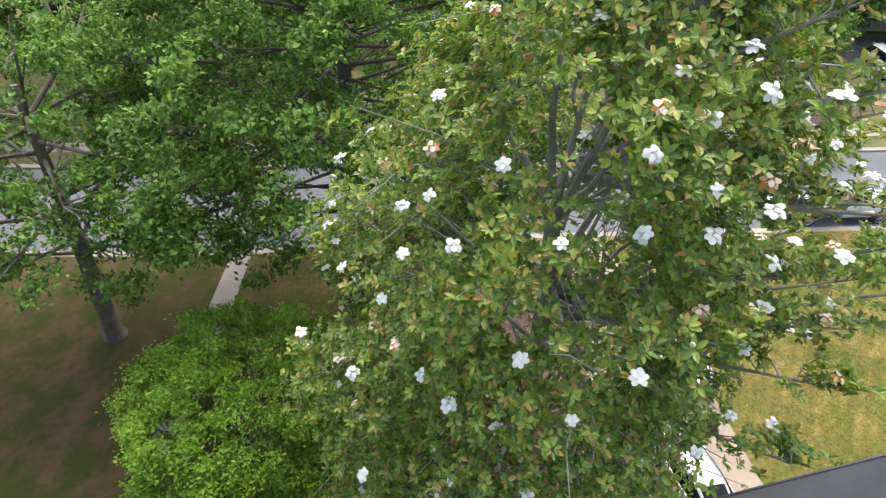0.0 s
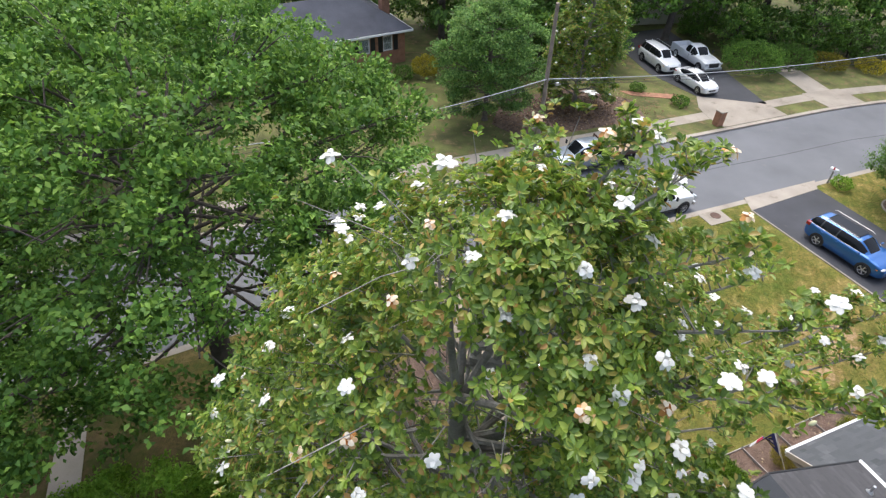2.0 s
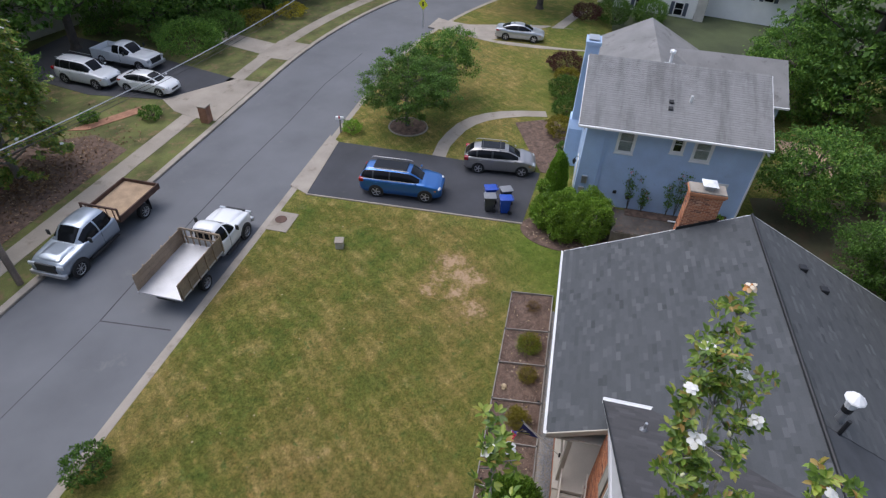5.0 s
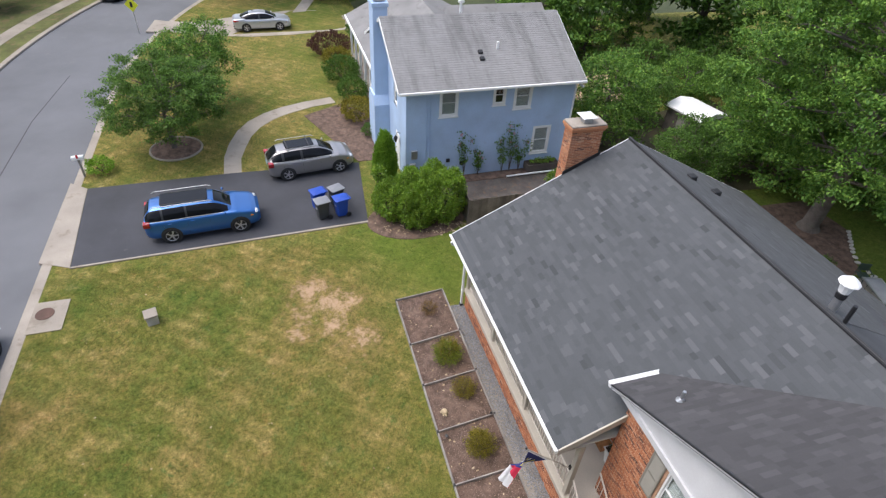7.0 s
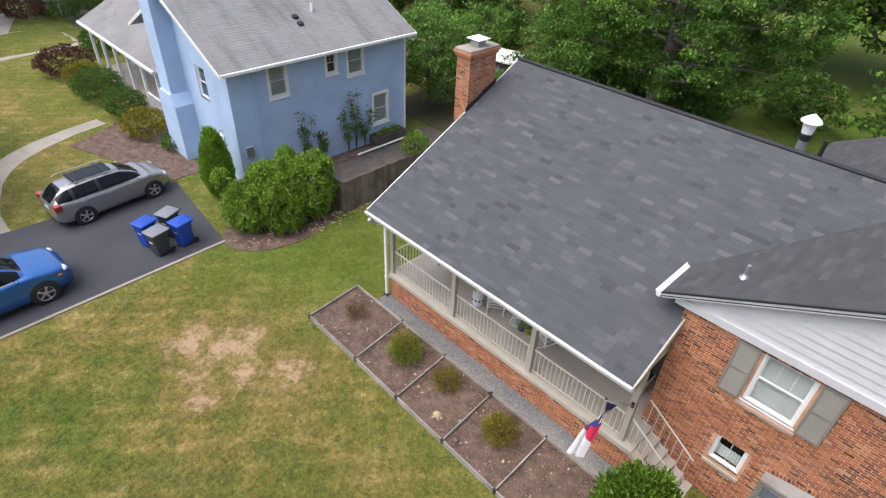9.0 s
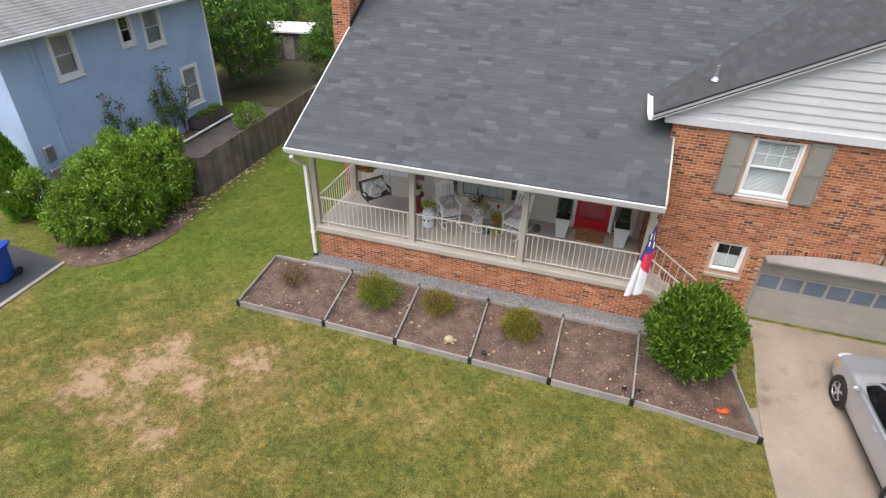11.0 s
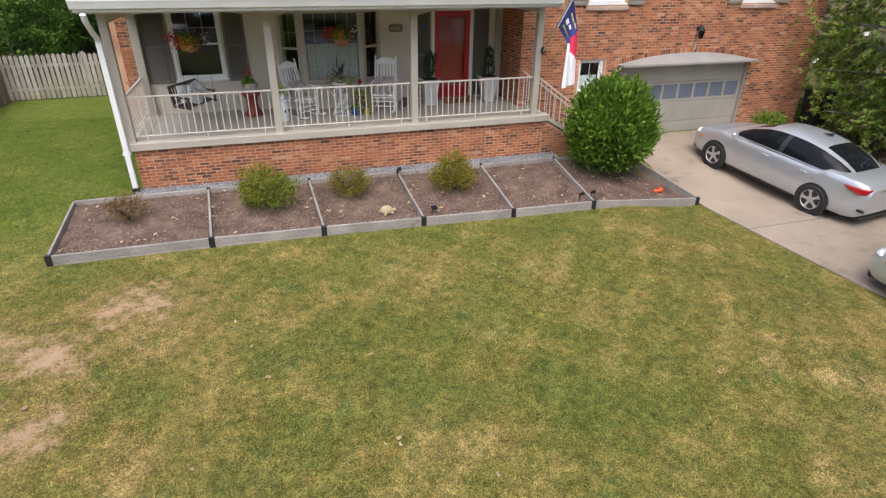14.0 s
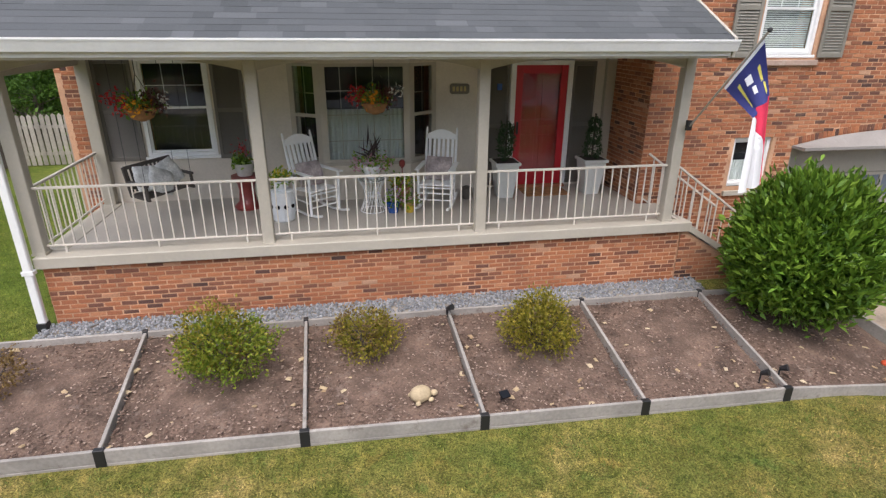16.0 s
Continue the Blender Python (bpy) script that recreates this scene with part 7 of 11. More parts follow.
def cabin(bl, ws, lo, top, wb, wt, cut, suv):
    """Rounded cabin between rear window and windscreen: roof and pillars in paint, glass set between them."""
    ny, na = 84, 15
    mid = (bl[1] + ws[1]) / 2
    ky = [bl[0] - 0.02, bl[0] + (bl[1] - bl[0]) * 0.5, bl[1], bl[1] + (mid - bl[1]) * 0.5, mid, ws[1] - (ws[1] - mid) * 0.4, ws[1], (ws[0] + ws[1]) / 2, ws[0] + 0.02]
    kz = [lo, lo + (top - lo) * (0.56 if not suv else 0.6), top - 0.075, top - 0.02, top, top - 0.012, top - 0.06, lo + (top - lo) * 0.55, lo]
    fine = np.linspace(ky[0], ky[-1], 400)
    zz = np.convolve(np.pad(np.interp(fine, ky, kz), 24, mode="edge"), np.hanning(49) / np.hanning(49).sum(), "valid")
    ys = np.linspace(ky[0], ky[-1], ny)
    zt = np.interp(ys, fine, zz)
    zt[0] = zt[-1] = lo
    span = (ys - ys[0]) / (ys[-1] - ys[0])
    plan = 1 - 0.16 * np.abs(2 * span - 1) ** 4
    angs = np.concatenate([np.linspace(0, 0.78, 7), np.linspace(0.92, math.pi / 2, na - 7)])
    e = 2 / 3.4
    pts = {}
    for i in range(ny):
        for j, a in enumerate(angs):
            up_ = math.sin(a) ** e
            x = (wt + (wb - wt) * (1 - up_)) * max(0.0, math.cos(a)) ** e * plan[i]
            pts[i, j] = (x, ys[i], lo + (zt[i] - lo) * up_)
    out = {("roof", 0): Geo(), ("windscreen", 0): Geo(), ("rear_window", 0): Geo()}
    out.update({(k, s): Geo() for k in ("pillar", "side_window") for s in range(2 * (len(cut) + 1) if k == "side_window" else 2 * len(cut))})
    j_side, j_top = 6, 8
    for i in range(ny - 1):
        y = (ys[i] + ys[i + 1]) / 2
        for j in range(na - 1):
            if j < j_side and bl[0] * 0.72 + bl[1] * 0.28 < y < ws[0] - 0.16:
                k = "pillar" if any(abs(y - q) < 0.05 for q in cut) else "side_window"
            elif j >= j_top and y > ws[1] + 0.02:
                k = "windscreen"
            elif j >= j_top and y < bl[1] - 0.0:
                k = "rear_window"
            else:
                k = "roof"
            q = [pts[i, j], pts[i + 1, j], pts[i + 1, j + 1], pts[i, j + 1]]
            n = sum(y < v + (0.05 if k == "pillar" else 0) for v in cut) - (k == "pillar") if k in ("pillar", "side_window") else 0
            two = 1 if k in ("pillar", "side_window") else 0
            out[k, n * 2 if two else 0].add(q, [(0, 1, 2, 3)])
            out[k, n * 2 + 1 if two else 0].add([(-x, y_, z) for x, y_, z in q], [(3, 2, 1, 0)])
    return out


def car(label, m, colour, L=4.6, W=1.8, H=1.44, base=2.7, r=0.33, hood=0.95, belt=0.98, deck=1.0, ws=(1.10, 0.35), bl=(-1.75, -1.0), clear=0.2, suv=False, rails=False, roof_glass=False, category="car", rim=M_ALLOY, spokes=5, group=""):
    """A car, nose to +y. ws: windscreen foot and head; bl: rear window foot and head."""
    c = thing("car", label, category, m, group=group)
    hl, hw = L / 2, W / 2
    fy, ry = base / 2 + 0.04, -base / 2 + 0.04
    st = [(-hl, clear + 0.2, deck - 0.16, hw * 0.78), (-hl + 0.06, clear + 0.08, deck - 0.05, hw * 0.88), (-hl + 0.3, clear + 0.02, deck, hw * 0.96), (ry, clear, deck + 0.005, hw), (bl[0] + 0.5, clear, belt + 0.01, hw), (0, clear, belt, hw), (ws[0] - 0.1, clear, belt - 0.01, hw), (ws[0] + 0.25, clear, hood + 0.015, hw * 0.995), (fy, clear, hood - 0.01, hw * 0.985), (hl - 0.35, clear + 0.02, hood - 0.10, hw * 0.94), (hl - 0.1, clear + 0.06, hood - 0.22, hw * 0.84), (hl, clear + 0.12, hood - 0.34, hw * 0.70)]
    body = part("body", body_loft(st), colour, c, smooth=True)
    top = H
    wb, wt = hw * 0.90, hw * 0.70
    lo, hi = belt - 0.03, top - 0.06
    ym0, ym1 = bl[0] * 0.55 + bl[1] * 0.45, ws[0] * 0.45 + ws[1] * 0.55
    yb_ = (ws[1] + bl[1]) / 2
    cut = (yb_ + 0.12, yb_ - 0.85) if suv else (yb_ + 0.12,)
    for (name, side), geo in cabin(bl, ws, lo, top, wb, wt, cut, suv).items():
        part(name, geo, colour if name == "roof" else M_PLASTIC if name == "pillar" else M_CARGLASS, c, {"windscreen": "dark windscreen", "rear_window": "dark rear window", "side_window": "dark tinted side windows", "pillar": "black door pillars"}.get(name, ""), smooth=True)
    for s in (-1, 1):
        part("window_trim", Geo().tube([(s * (wb + 0.004), bl[0] * 0.66 + bl[1] * 0.34, lo + 0.04), (s * (wb + 0.008), (bl[0] + ws[0]) / 2, lo + 0.045), (s * (wb + 0.004), ws[0] - 0.3, lo + 0.04)], 0.011, 5), M_STEEL, c, "bright window trim")
        part("mirror", Geo().ball((s * (hw + 0.08), ws[0] - 0.32, belt + 0.06), 0.10, 0.06, 0.07, 10, 6), colour, c, smooth=True)
        for yy in (yb_ + 0.12, yb_ + 1.05 if suv else yb_ + 0.95, yb_ - 0.85):
            part("door_seam", Geo().box(s * (hw * 0.985) - 0.004, yy - 0.003, clear + 0.18, s * (hw * 0.985) + 0.010, yy + 0.003, belt - 0.18), M_PLASTIC, c)
        for yy in (yb_ + 0.28, yb_ - 0.68):
            part("door_handle", Geo().box(s * hw * 0.985 - 0.01, yy, belt - 0.16, s * hw * 0.985 + 0.03, yy + 0.16, belt - 0.125), colour, c, bevel=0.008)
        part("sill_trim", Geo().box(s * hw * 0.86, ry + 0.42, clear - 0.03, s * hw * 0.93, fy - 0.42, clear + 0.02), M_PLASTIC, c, bevel=0.01)
        for yy in (fy, ry):
            # flat black disc on the body side, painted shade of the wheel gap
            part("wheel_gap_disc", Geo().lathe([(0.02, -0.02), (r * 1.17, -0.02), (r * 1.17, 0.012), (r * 1.12, 0.016)], 24, pose(s * hw * 0.985, yy, r, 0, 90 * s, 0)), M_PLASTIC, c, "black disc painted for the shaded gap round the wheel")
            wheel(c, s * (hw - 0.10), yy, r, 0.24, spokes, rim)
        part("marker_light", Geo().box(s * hw * 0.90, hl - 0.42, hood - 0.33, s * hw * 0.955, hl - 0.30, hood - 0.29), M_AMBER, c, "amber side marker", bevel=0.008)
        if not suv:
            part("bumper_vent", Geo().prism([(s * hw * 0.72, clear + 0.20), (s * hw * 0.88, clear + 0.24), (s * hw * 0.88, clear + 0.30), (s * hw * 0.74, clear + 0.27)], -hl + 0.0, -hl + 0.3, "y"), M_PLASTIC, c, "black bumper vent")
        part("headlight", Geo().ball((s * hw * 0.66, hl - 0.17, hood - 0.25), 0.2, 0.12, 0.075, 10, 6), M_HEADLIGHT, c, "clear headlight", smooth=True)
        part("tail_light", Geo().loft([[(s * hw * 0.40, -hl + 0.005, deck - 0.21), (s * hw * 0.40, -hl + 0.005, deck - 0.13), (s * hw * 0.40, -hl + 0.2, deck - 0.13), (s * hw * 0.40, -hl + 0.2, deck - 0.21)], [(s * hw * 0.80, -hl + 0.02, deck - 0.25), (s * hw * 0.80, -hl + 0.03, deck - 0.10), (s * hw * 0.80, -hl + 0.3, deck - 0.10), (s * hw * 0.80, -hl + 0.3, deck - 0.25)], [(s * hw * 0.955, -hl + 0.16, deck - 0.25), (s * hw * 0.945, -hl + 0.16, deck - 0.10), (s * hw * 0.93, -hl + 0.4, deck - 0.12), (s * hw * 0.94, -hl + 0.4, deck - 0.2)], [(s * hw * 0.992, -hl + 0.36, deck - 0.20), (s * hw * 0.985, -hl + 0.36, deck - 0.12), (s * hw * 0.95, -hl + 0.52, deck - 0.13), (s * hw * 0.96, -hl + 0.52, deck - 0.17)]]) if not suv else Geo().box(s * hw * 0.66, -hl - 0.01, deck - 0.22, s * hw * 0.97, -hl + 0.26, deck + 0.0), M_TAILLIGHT, c, "red tail light", bevel=0.02)
    if not suv:
        part("light_bar", Geo().box(-hw * 0.45, -hl + 0.0, deck - 0.20, hw * 0.45, -hl + 0.1, deck - 0.15), M_TAILLIGHT, c, "red rear light bar", bevel=0.01)
    part("grille", Geo().box(-hw * 0.42, hl - 0.12, clear + 0.22, hw * 0.42, hl + 0.012, hood - 0.36), M_PLASTIC, c, "black front grille", bevel=0.02)
    part("front_bumper", Geo().box(-hw * 0.72, hl - 0.25, clear - 0.0, hw * 0.72, hl - 0.02, clear + 0.16), M_PLASTIC, c, bevel=0.03)
    part("rear_bumper", Geo().box(-hw * 0.72, -hl + 0.02, clear + 0.0, hw * 0.72, -hl + 0.3, clear + 0.10), M_PLASTIC, c, bevel=0.03)
    part("number_plate", Geo().box(-0.16, -hl - 0.02, deck - 0.34, 0.16, -hl + 0.06, deck - 0.22), M_PLATE, c, "pale blue plate without lettering")
    if rails:
        for s in (-1, 1):
            part("roof_rail", Geo().tube([(s * wt * 0.92, bl[1] + 0.1, top - 0.01), (s * wt * 0.95, bl[1] + 0.2, top + 0.05), (s * wt * 0.95, ws[1] - 0.2, top + 0.04), (s * wt * 0.92, ws[1] - 0.05, top - 0.01)], 0.018, 6), M_STEEL, c, "bright roof rail")
    if rails == 2:
        for yy in (ws[1] - 0.5, bl[1] + 0.55):
            part("cross_bar", Geo().box(-wt * 0.97, yy - 0.03, top + 0.015, wt * 0.97, yy + 0.03, top + 0.045), M_PLASTIC, c, "black roof cross bar")
    if roof_glass:
        part("sunroof", Geo().loft([rounded(bl[1] + 0.45, ws[1] - 0.22, wt * 0.72, top + 0.006, 0.1), rounded(bl[1] + 0.5, ws[1] - 0.25, wt * 0.66, top + 0.02, 0.1)]), M_CARGLASS, c, "dark panoramic sunroof")
    else:
        part("antenna_fin", Geo().prism([(bl[1] + 0.25, top - 0.005), (bl[1] + 0.45, top), (bl[1] + 0.25, top + 0.07)], -0.018, 0.018, "x"), colour if suv else M_PLASTIC, c)
    return c


P_SILVER, P_SILVER2 = paint("silver_paint", (0.53, 0.55, 0.59), 0.55), paint("bright_silver_paint", (0.60, 0.62, 0.66), 0.5)
P_BLUE, P_GREY, P_WHITE, P_BLACK = paint("blue_paint", (0.022, 0.13, 0.40), 0.5), paint("warm_grey_paint", (0.33, 0.32, 0.32), 0.6), paint("white_car_paint", (0.72, 0.73, 0.74), 0.0), paint("black_car_paint", (0.015, 0.015, 0.017), 0.2)
P_PALEBLUE = paint("pale_silver_blue_paint", (0.33, 0.38, 0.45), 0.6)


def on_ground(x, y, rz, slope=True):
    """A pose on the ground at x, y with the nose turned rz from +y."""
    d = Vector((-math.sin(radians(rz)), math.cos(radians(rz)), 0))
    a, b = ground(x + d.x * 1.35, y + d.y * 1.35), ground(x - d.x * 1.35, y - d.y * 1.35)
    pitch = math.degrees(math.atan2(a - b, 2.7)) if slope else 0
    return pose(x, y, (a + b) / 2 + 0.03, 0, 0, rz) @ pose(0, 0, 0, pitch, 0, 0)


SEDAN = dict(L=4.64, W=1.80, H=1.44, base=2.70, r=0.325, ws=(1.22, 0.36), bl=(-1.90, -0.98), hood=0.94, belt=0.95, deck=1.03)
car("silver four-door sedan parked on the concrete drive", on_ground(14.40, -2.19, 7.5), P_SILVER, **{**SEDAN, "L": 4.58, "W": 1.78, "base": 2.68, "r": 0.315})
car("bright silver sedan with multi-spoke wheels on the concrete drive", on_ground(13.17, -8.44, 12), P_SILVER2, **{**SEDAN, "L": 4.68, "W": 1.86, "base": 2.87, "r": 0.345}, spokes=16)
car("metallic blue three-row SUV with roof rails on the blacktop drive", on_ground(-7.9, -10.05, 4), P_BLUE, L=4.85, W=1.95, H=1.70, base=2.90, r=0.38, hood=1.10, belt=1.14, deck=1.14, ws=(1.25, 0.55), bl=(-2.40, -2.10), clear=0.25, suv=True, rails=1, roof_glass=True)
car("warm grey compact SUV with black roof bars on the blacktop drive", on_ground(-12.1, -4.85, 7), P_GREY, L=4.48, W=1.80, H=1.60, base=2.74, r=0.35, hood=1.04, belt=1.06, deck=1.08, ws=(1.25, 0.45), bl=(-2.18, -1.70), clear=0.24, suv=True, rails=2, roof_glass=True)
car("silver coupe-like sedan on the far concrete drive", pose(-36.1, -6.4, 0.03, 0, 0, 2), P_SILVER, **SEDAN)
car("white compact sedan on the drive across the road", pose(-15.7, -32.2, 0.03, 0, 0, -2), P_WHITE, **{**SEDAN, "L": 4.4})
car("white SUV on the drive across the road", pose(-15.6, -37.3, 0.03, 0, 0, -6), P_WHITE, L=4.9, W=1.95, H=1.85, base=2.9, r=0.39, hood=1.15, belt=1.18, deck=1.18, ws=(1.15, 0.55), bl=(-2.35, -2.1), clear=0.28, suv=True, rails=1)
car("black car parked along the far kerb", pose(-47.5, -18.9, -0.1, 0, 0, 66), P_BLACK, **SEDAN)


def truck_cab(c, colour, W, hood, belt, H, y0, ws, back, front, clear, r):
    """Cab and bonnet of a pickup, nose to +y; the cab's back wall stands at back."""
    hw = W / 2
    st = [(back, clear, belt, hw), (back + 0.3, clear, belt, hw), (ws[0] - 0.1, clear, belt, hw), (ws[0] + 0.15, clear, hood + 0.02, hw), (front - 1.0, clear, hood, hw * 0.99), (front - 0.5, clear + 0.01, hood - 0.05, hw * 0.97), (front - 0.2, clear + 0.03, hood - 0.13, hw * 0.92), (front - 0.05, clear + 0.08, hood - 0.24, hw * 0.85), (front, clear + 0.14, hood - 0.34, hw * 0.78)]
    part("body", body_loft(st), colour, c, smooth=True)
    part("bonnet_dome", Geo().loft([rounded(ws[0] + 0.0, front - 0.25, hw * 0.62, hood - 0.03, 0.15), rounded(ws[0] + 0.06, front - 0.4, hw * 0.54, hood + 0.045, 0.15), rounded(ws[0] + 0.25, front - 0.65, hw * 0.34, hood + 0.06, 0.12)]), colour, c, smooth=True)
    wb, wt = hw * 0.94, hw * 0.78
    for (name, side), geo in cabin((back + 0.02, back + 0.13), ws, belt - 0.03, H, wb, wt, ((back + ws[0]) / 2 - 0.05,), True).items():
        part(name, geo, colour if name in ("roof", "pillar") else M_CARGLASS, c, {"windscreen": "dark windscreen", "rear_window": "dark rear window", "side_window": "dark cab window"}.get(name, ""), smooth=True)
    for s in (-1, 1):
        # black disc in place of a well: the gap's shade as colour
        part("wheel_gap_disc", Geo().lathe([(0.02, -0.02), (r * 1.22, -0.02), (r * 1.22, 0.03), (r * 1.1, 0.035)], 24, pose(s * hw * 0.985, front - 0.92, r, 0, 90 * s, 0)), M_PLASTIC, c, "black disc painted for the shaded gap round the wheel")
        part("mirror", Geo().box(s * (hw + 0.08), ws[0] - 0.35, belt + 0.0, s * (hw + 0.26), ws[0] - 0.27, belt + 0.30), M_PLASTIC, c, "large black towing mirror", bevel=0.02)
        part("headlight", Geo().box(s * hw * 0.60, front - 0.12, hood - 0.34, s * hw * 0.93, front + 0.0, hood - 0.12), M_HEADLIGHT, c, bevel=0.03)
        part("door_seam", Geo().box(s * hw * 0.995 - 0.004, (back + ws[0]) / 2 - 0.05, clear + 0.15, s * hw * 0.995 + 0.012, (back + ws[0]) / 2 - 0.038, belt - 0.05), M_PLASTIC, c)
        part("running_board", Geo().box(s * hw * 0.9, back + 0.2, clear - 0.05, s * (hw + 0.08), ws[0] - 0.1, clear + 0.02), M_PLASTIC, c)
    part("grille", Geo().box(-hw * 0.55, front - 0.08, clear + 0.25, hw * 0.55, front + 0.03, hood - 0.12), M_PLASTIC, c, bevel=0.02)
    part("bumper", Geo().box(-hw * 0.95, front - 0.12, clear + 0.0, hw * 0.95, front + 0.1, clear + 0.24), M_STEEL, c, "chrome bumper", bevel=0.03)


def truck_wheels(c, W, r, front, rear, dual=False):
    for s in (-1, 1):
        # black disc behind the front wheel, standing for the shaded gap
        part("wheel_gap_disc", Geo().lathe([(0.02, -0.02), (r * 1.17, -0.02), (r * 1.17, 0.012), (r * 1.12, 0.016)], 24, pose(s * W / 2 * 0.985, front, r, 0, 90 * s, 0)), M_PLASTIC, c, "black disc painted for the shaded gap round the wheel")
        wheel(c, s * (W / 2 - 0.1), front, r, 0.27, 8)
        wheel(c, s * (W / 2 - (0.02 if dual else 0.12)), rear, r, 0.27, 8)


M_RUST = mat("rusty_brown_steel", (0.10, 0.055, 0.04), 0.8, var=0.35, big=2, fine=25, bump=0.3)
M_PLANKBED = mat("worn_plank_deck", (0.42, 0.30, 0.19), 0.9, var=0.2, big=1.5, fine=18, bump=0.3)
M_STAKE = mat("stake_side_board", (0.30, 0.23, 0.16), 0.9, var=0.25, big=1.2, fine=15, bump=0.3)
M_ALUDECK = mat("bare_metal_deck", (0.52, 0.52, 0.53), 0.45, metal=0.35, var=0.15, big=0.8, fine=20)

tr = thing("flatbed_truck", "silver crew-cab pickup truck with a brown wooden flatbed", "truck", pose(0.95, -24.05, -0.13, 0, 0, -90))
truck_cab(tr, P_PALEBLUE, 2.0, 1.25, 1.30, 1.98, 0, (1.55, 0.95), -0.75, 3.05, 0.42, 0.42)
truck_wheels(tr, 2.05, 0.42, 2.25, -2.65, True)
part("chassis", Geo().box(-0.45, -4.0, 0.5, 0.45, -0.6, 0.75), M_RUST, tr)
part("deck_frame", Geo().box(-1.12, -4.2, 0.92, 1.12, -0.9, 1.02), M_RUST, tr, "rusty steel bed frame")
for i in range(9):
    part("plank", Geo().box(-1.05 + i * 0.2335, -4.15, 1.02, -1.05 + (i + 1) * 0.2335 - 0.008, -0.95, 1.05), M_PLANKBED, tr)
for s in (-1, 1):
    part("side_rail", Geo().box(s * 1.05, -4.2, 1.02, s * 1.12, -0.9, 1.26), M_RUST, tr)
    part("mud_flap", Geo().box(s * 0.75, -3.25, 0.15, s * 1.05, -3.22, 0.9), M_PLASTIC, tr)
part("tail_rail", Geo().box(-1.12, -4.22, 1.02, 1.12, -4.15, 1.24), M_RUST, tr)
for s in (-1, 1):
    part("headboard_post", Geo().box(s * 1.02, -0.98, 1.02, s * 1.1, -0.9, 1.75), M_RUST, tr, "dark steel post")
part("top_rail", Geo().box(-1.02, -0.98, 1.66, 1.02, -0.9, 1.75), M_RUST, tr, "dark steel rail")
for i in range(5):
    part("bar", Geo().box(-0.8 + i * 0.39, -0.96, 1.02, -0.76 + i * 0.39, -0.92, 1.68), M_RUST, tr, "dark steel bar")

sk = thing("stake_truck", "white pickup truck with a metal bed and tall wooden stake sides", "truck", pose(0.6, -17.85, -0.13, 0, 0, 90))
truck_cab(sk, P_WHITE, 1.95, 1.22, 1.25, 1.92, 0, (1.55, 0.85), 0.02, 3.1, 0.40, 0.40)
truck_wheels(sk, 2.0, 0.40, 2.18, -1.9, True)
part("chassis", Geo().box(-0.45, -3.5, 0.5, 0.45, 0.1, 0.75), M_PLASTIC, sk)
part("deck", Geo().box(-1.1, -3.75, 0.92, 1.1, -0.1, 1.0), M_ALUDECK, sk, "bare bright metal truck deck")
for s in (-1, 1):
    for k in range(3):
        part("side_board", Geo().box(s * 1.06, -3.72, 1.02 + k * 0.29, s * 1.09, -0.13, 1.02 + k * 0.29 + 0.275), M_STAKE, sk)
    for k in range(6):
        part("stake", Geo().box(s * 1.09, -3.66 + k * 0.69, 0.9, s * 1.13, -3.58 + k * 0.69, 1.93), M_STAKE, sk)
    part("headboard_post", Geo().box(s * 0.97, -0.15, 1.0, s * 1.05, -0.08, 1.95), M_STAKE, sk)
part("top_rail", Geo().box(-0.97, -0.15, 1.86, 0.97, -0.08, 1.95), M_STAKE, sk)
part("cross_rail", Geo().box(-0.97, -0.15, 1.4, 0.97, -0.10, 1.46), M_STAKE, sk)
for i in range(6):
    part("slat", Geo().box(-0.86 + i * 0.33, -0.14, 1.0, -0.79 + i * 0.33, -0.10, 1.88), M_STAKE, sk)
pk = thing("pickup_truck", "white pickup truck on the drive across the road", "truck", pose(-19.5, -36.6, 0.03, 0, 0, -6))
truck_cab(pk, P_WHITE, 1.95, 1.15, 1.18, 1.85, 0, (1.0, 0.35), -0.9, 2.7, 0.38, 0.39)
truck_wheels(pk, 1.97, 0.39, 1.8, -1.9)
part("load_bed", Geo().box(-0.97, -2.9, 0.4, 0.97, -0.92, 0.75).box(-0.97, -2.9, 0.75, -0.88, -0.92, 1.2).box(0.88, -2.9, 0.75, 0.97, -0.92, 1.2).box(-0.88, -2.9, 0.75, 0.88, -2.82, 1.2), P_WHITE, pk, "open pickup load bed", bevel=0.02)

# ---- wheeled bins ----
M_BINBLUE = mat("blue_bin_plastic", (0.015, 0.07, 0.42), 0.45, var=0.1)
M_BINDARK = mat("dark_grey_bin_plastic", (0.05, 0.055, 0.06), 0.5, var=0.12)
M_BINLID = mat("grey_bin_lid", (0.22, 0.23, 0.25), 0.5, var=0.1)


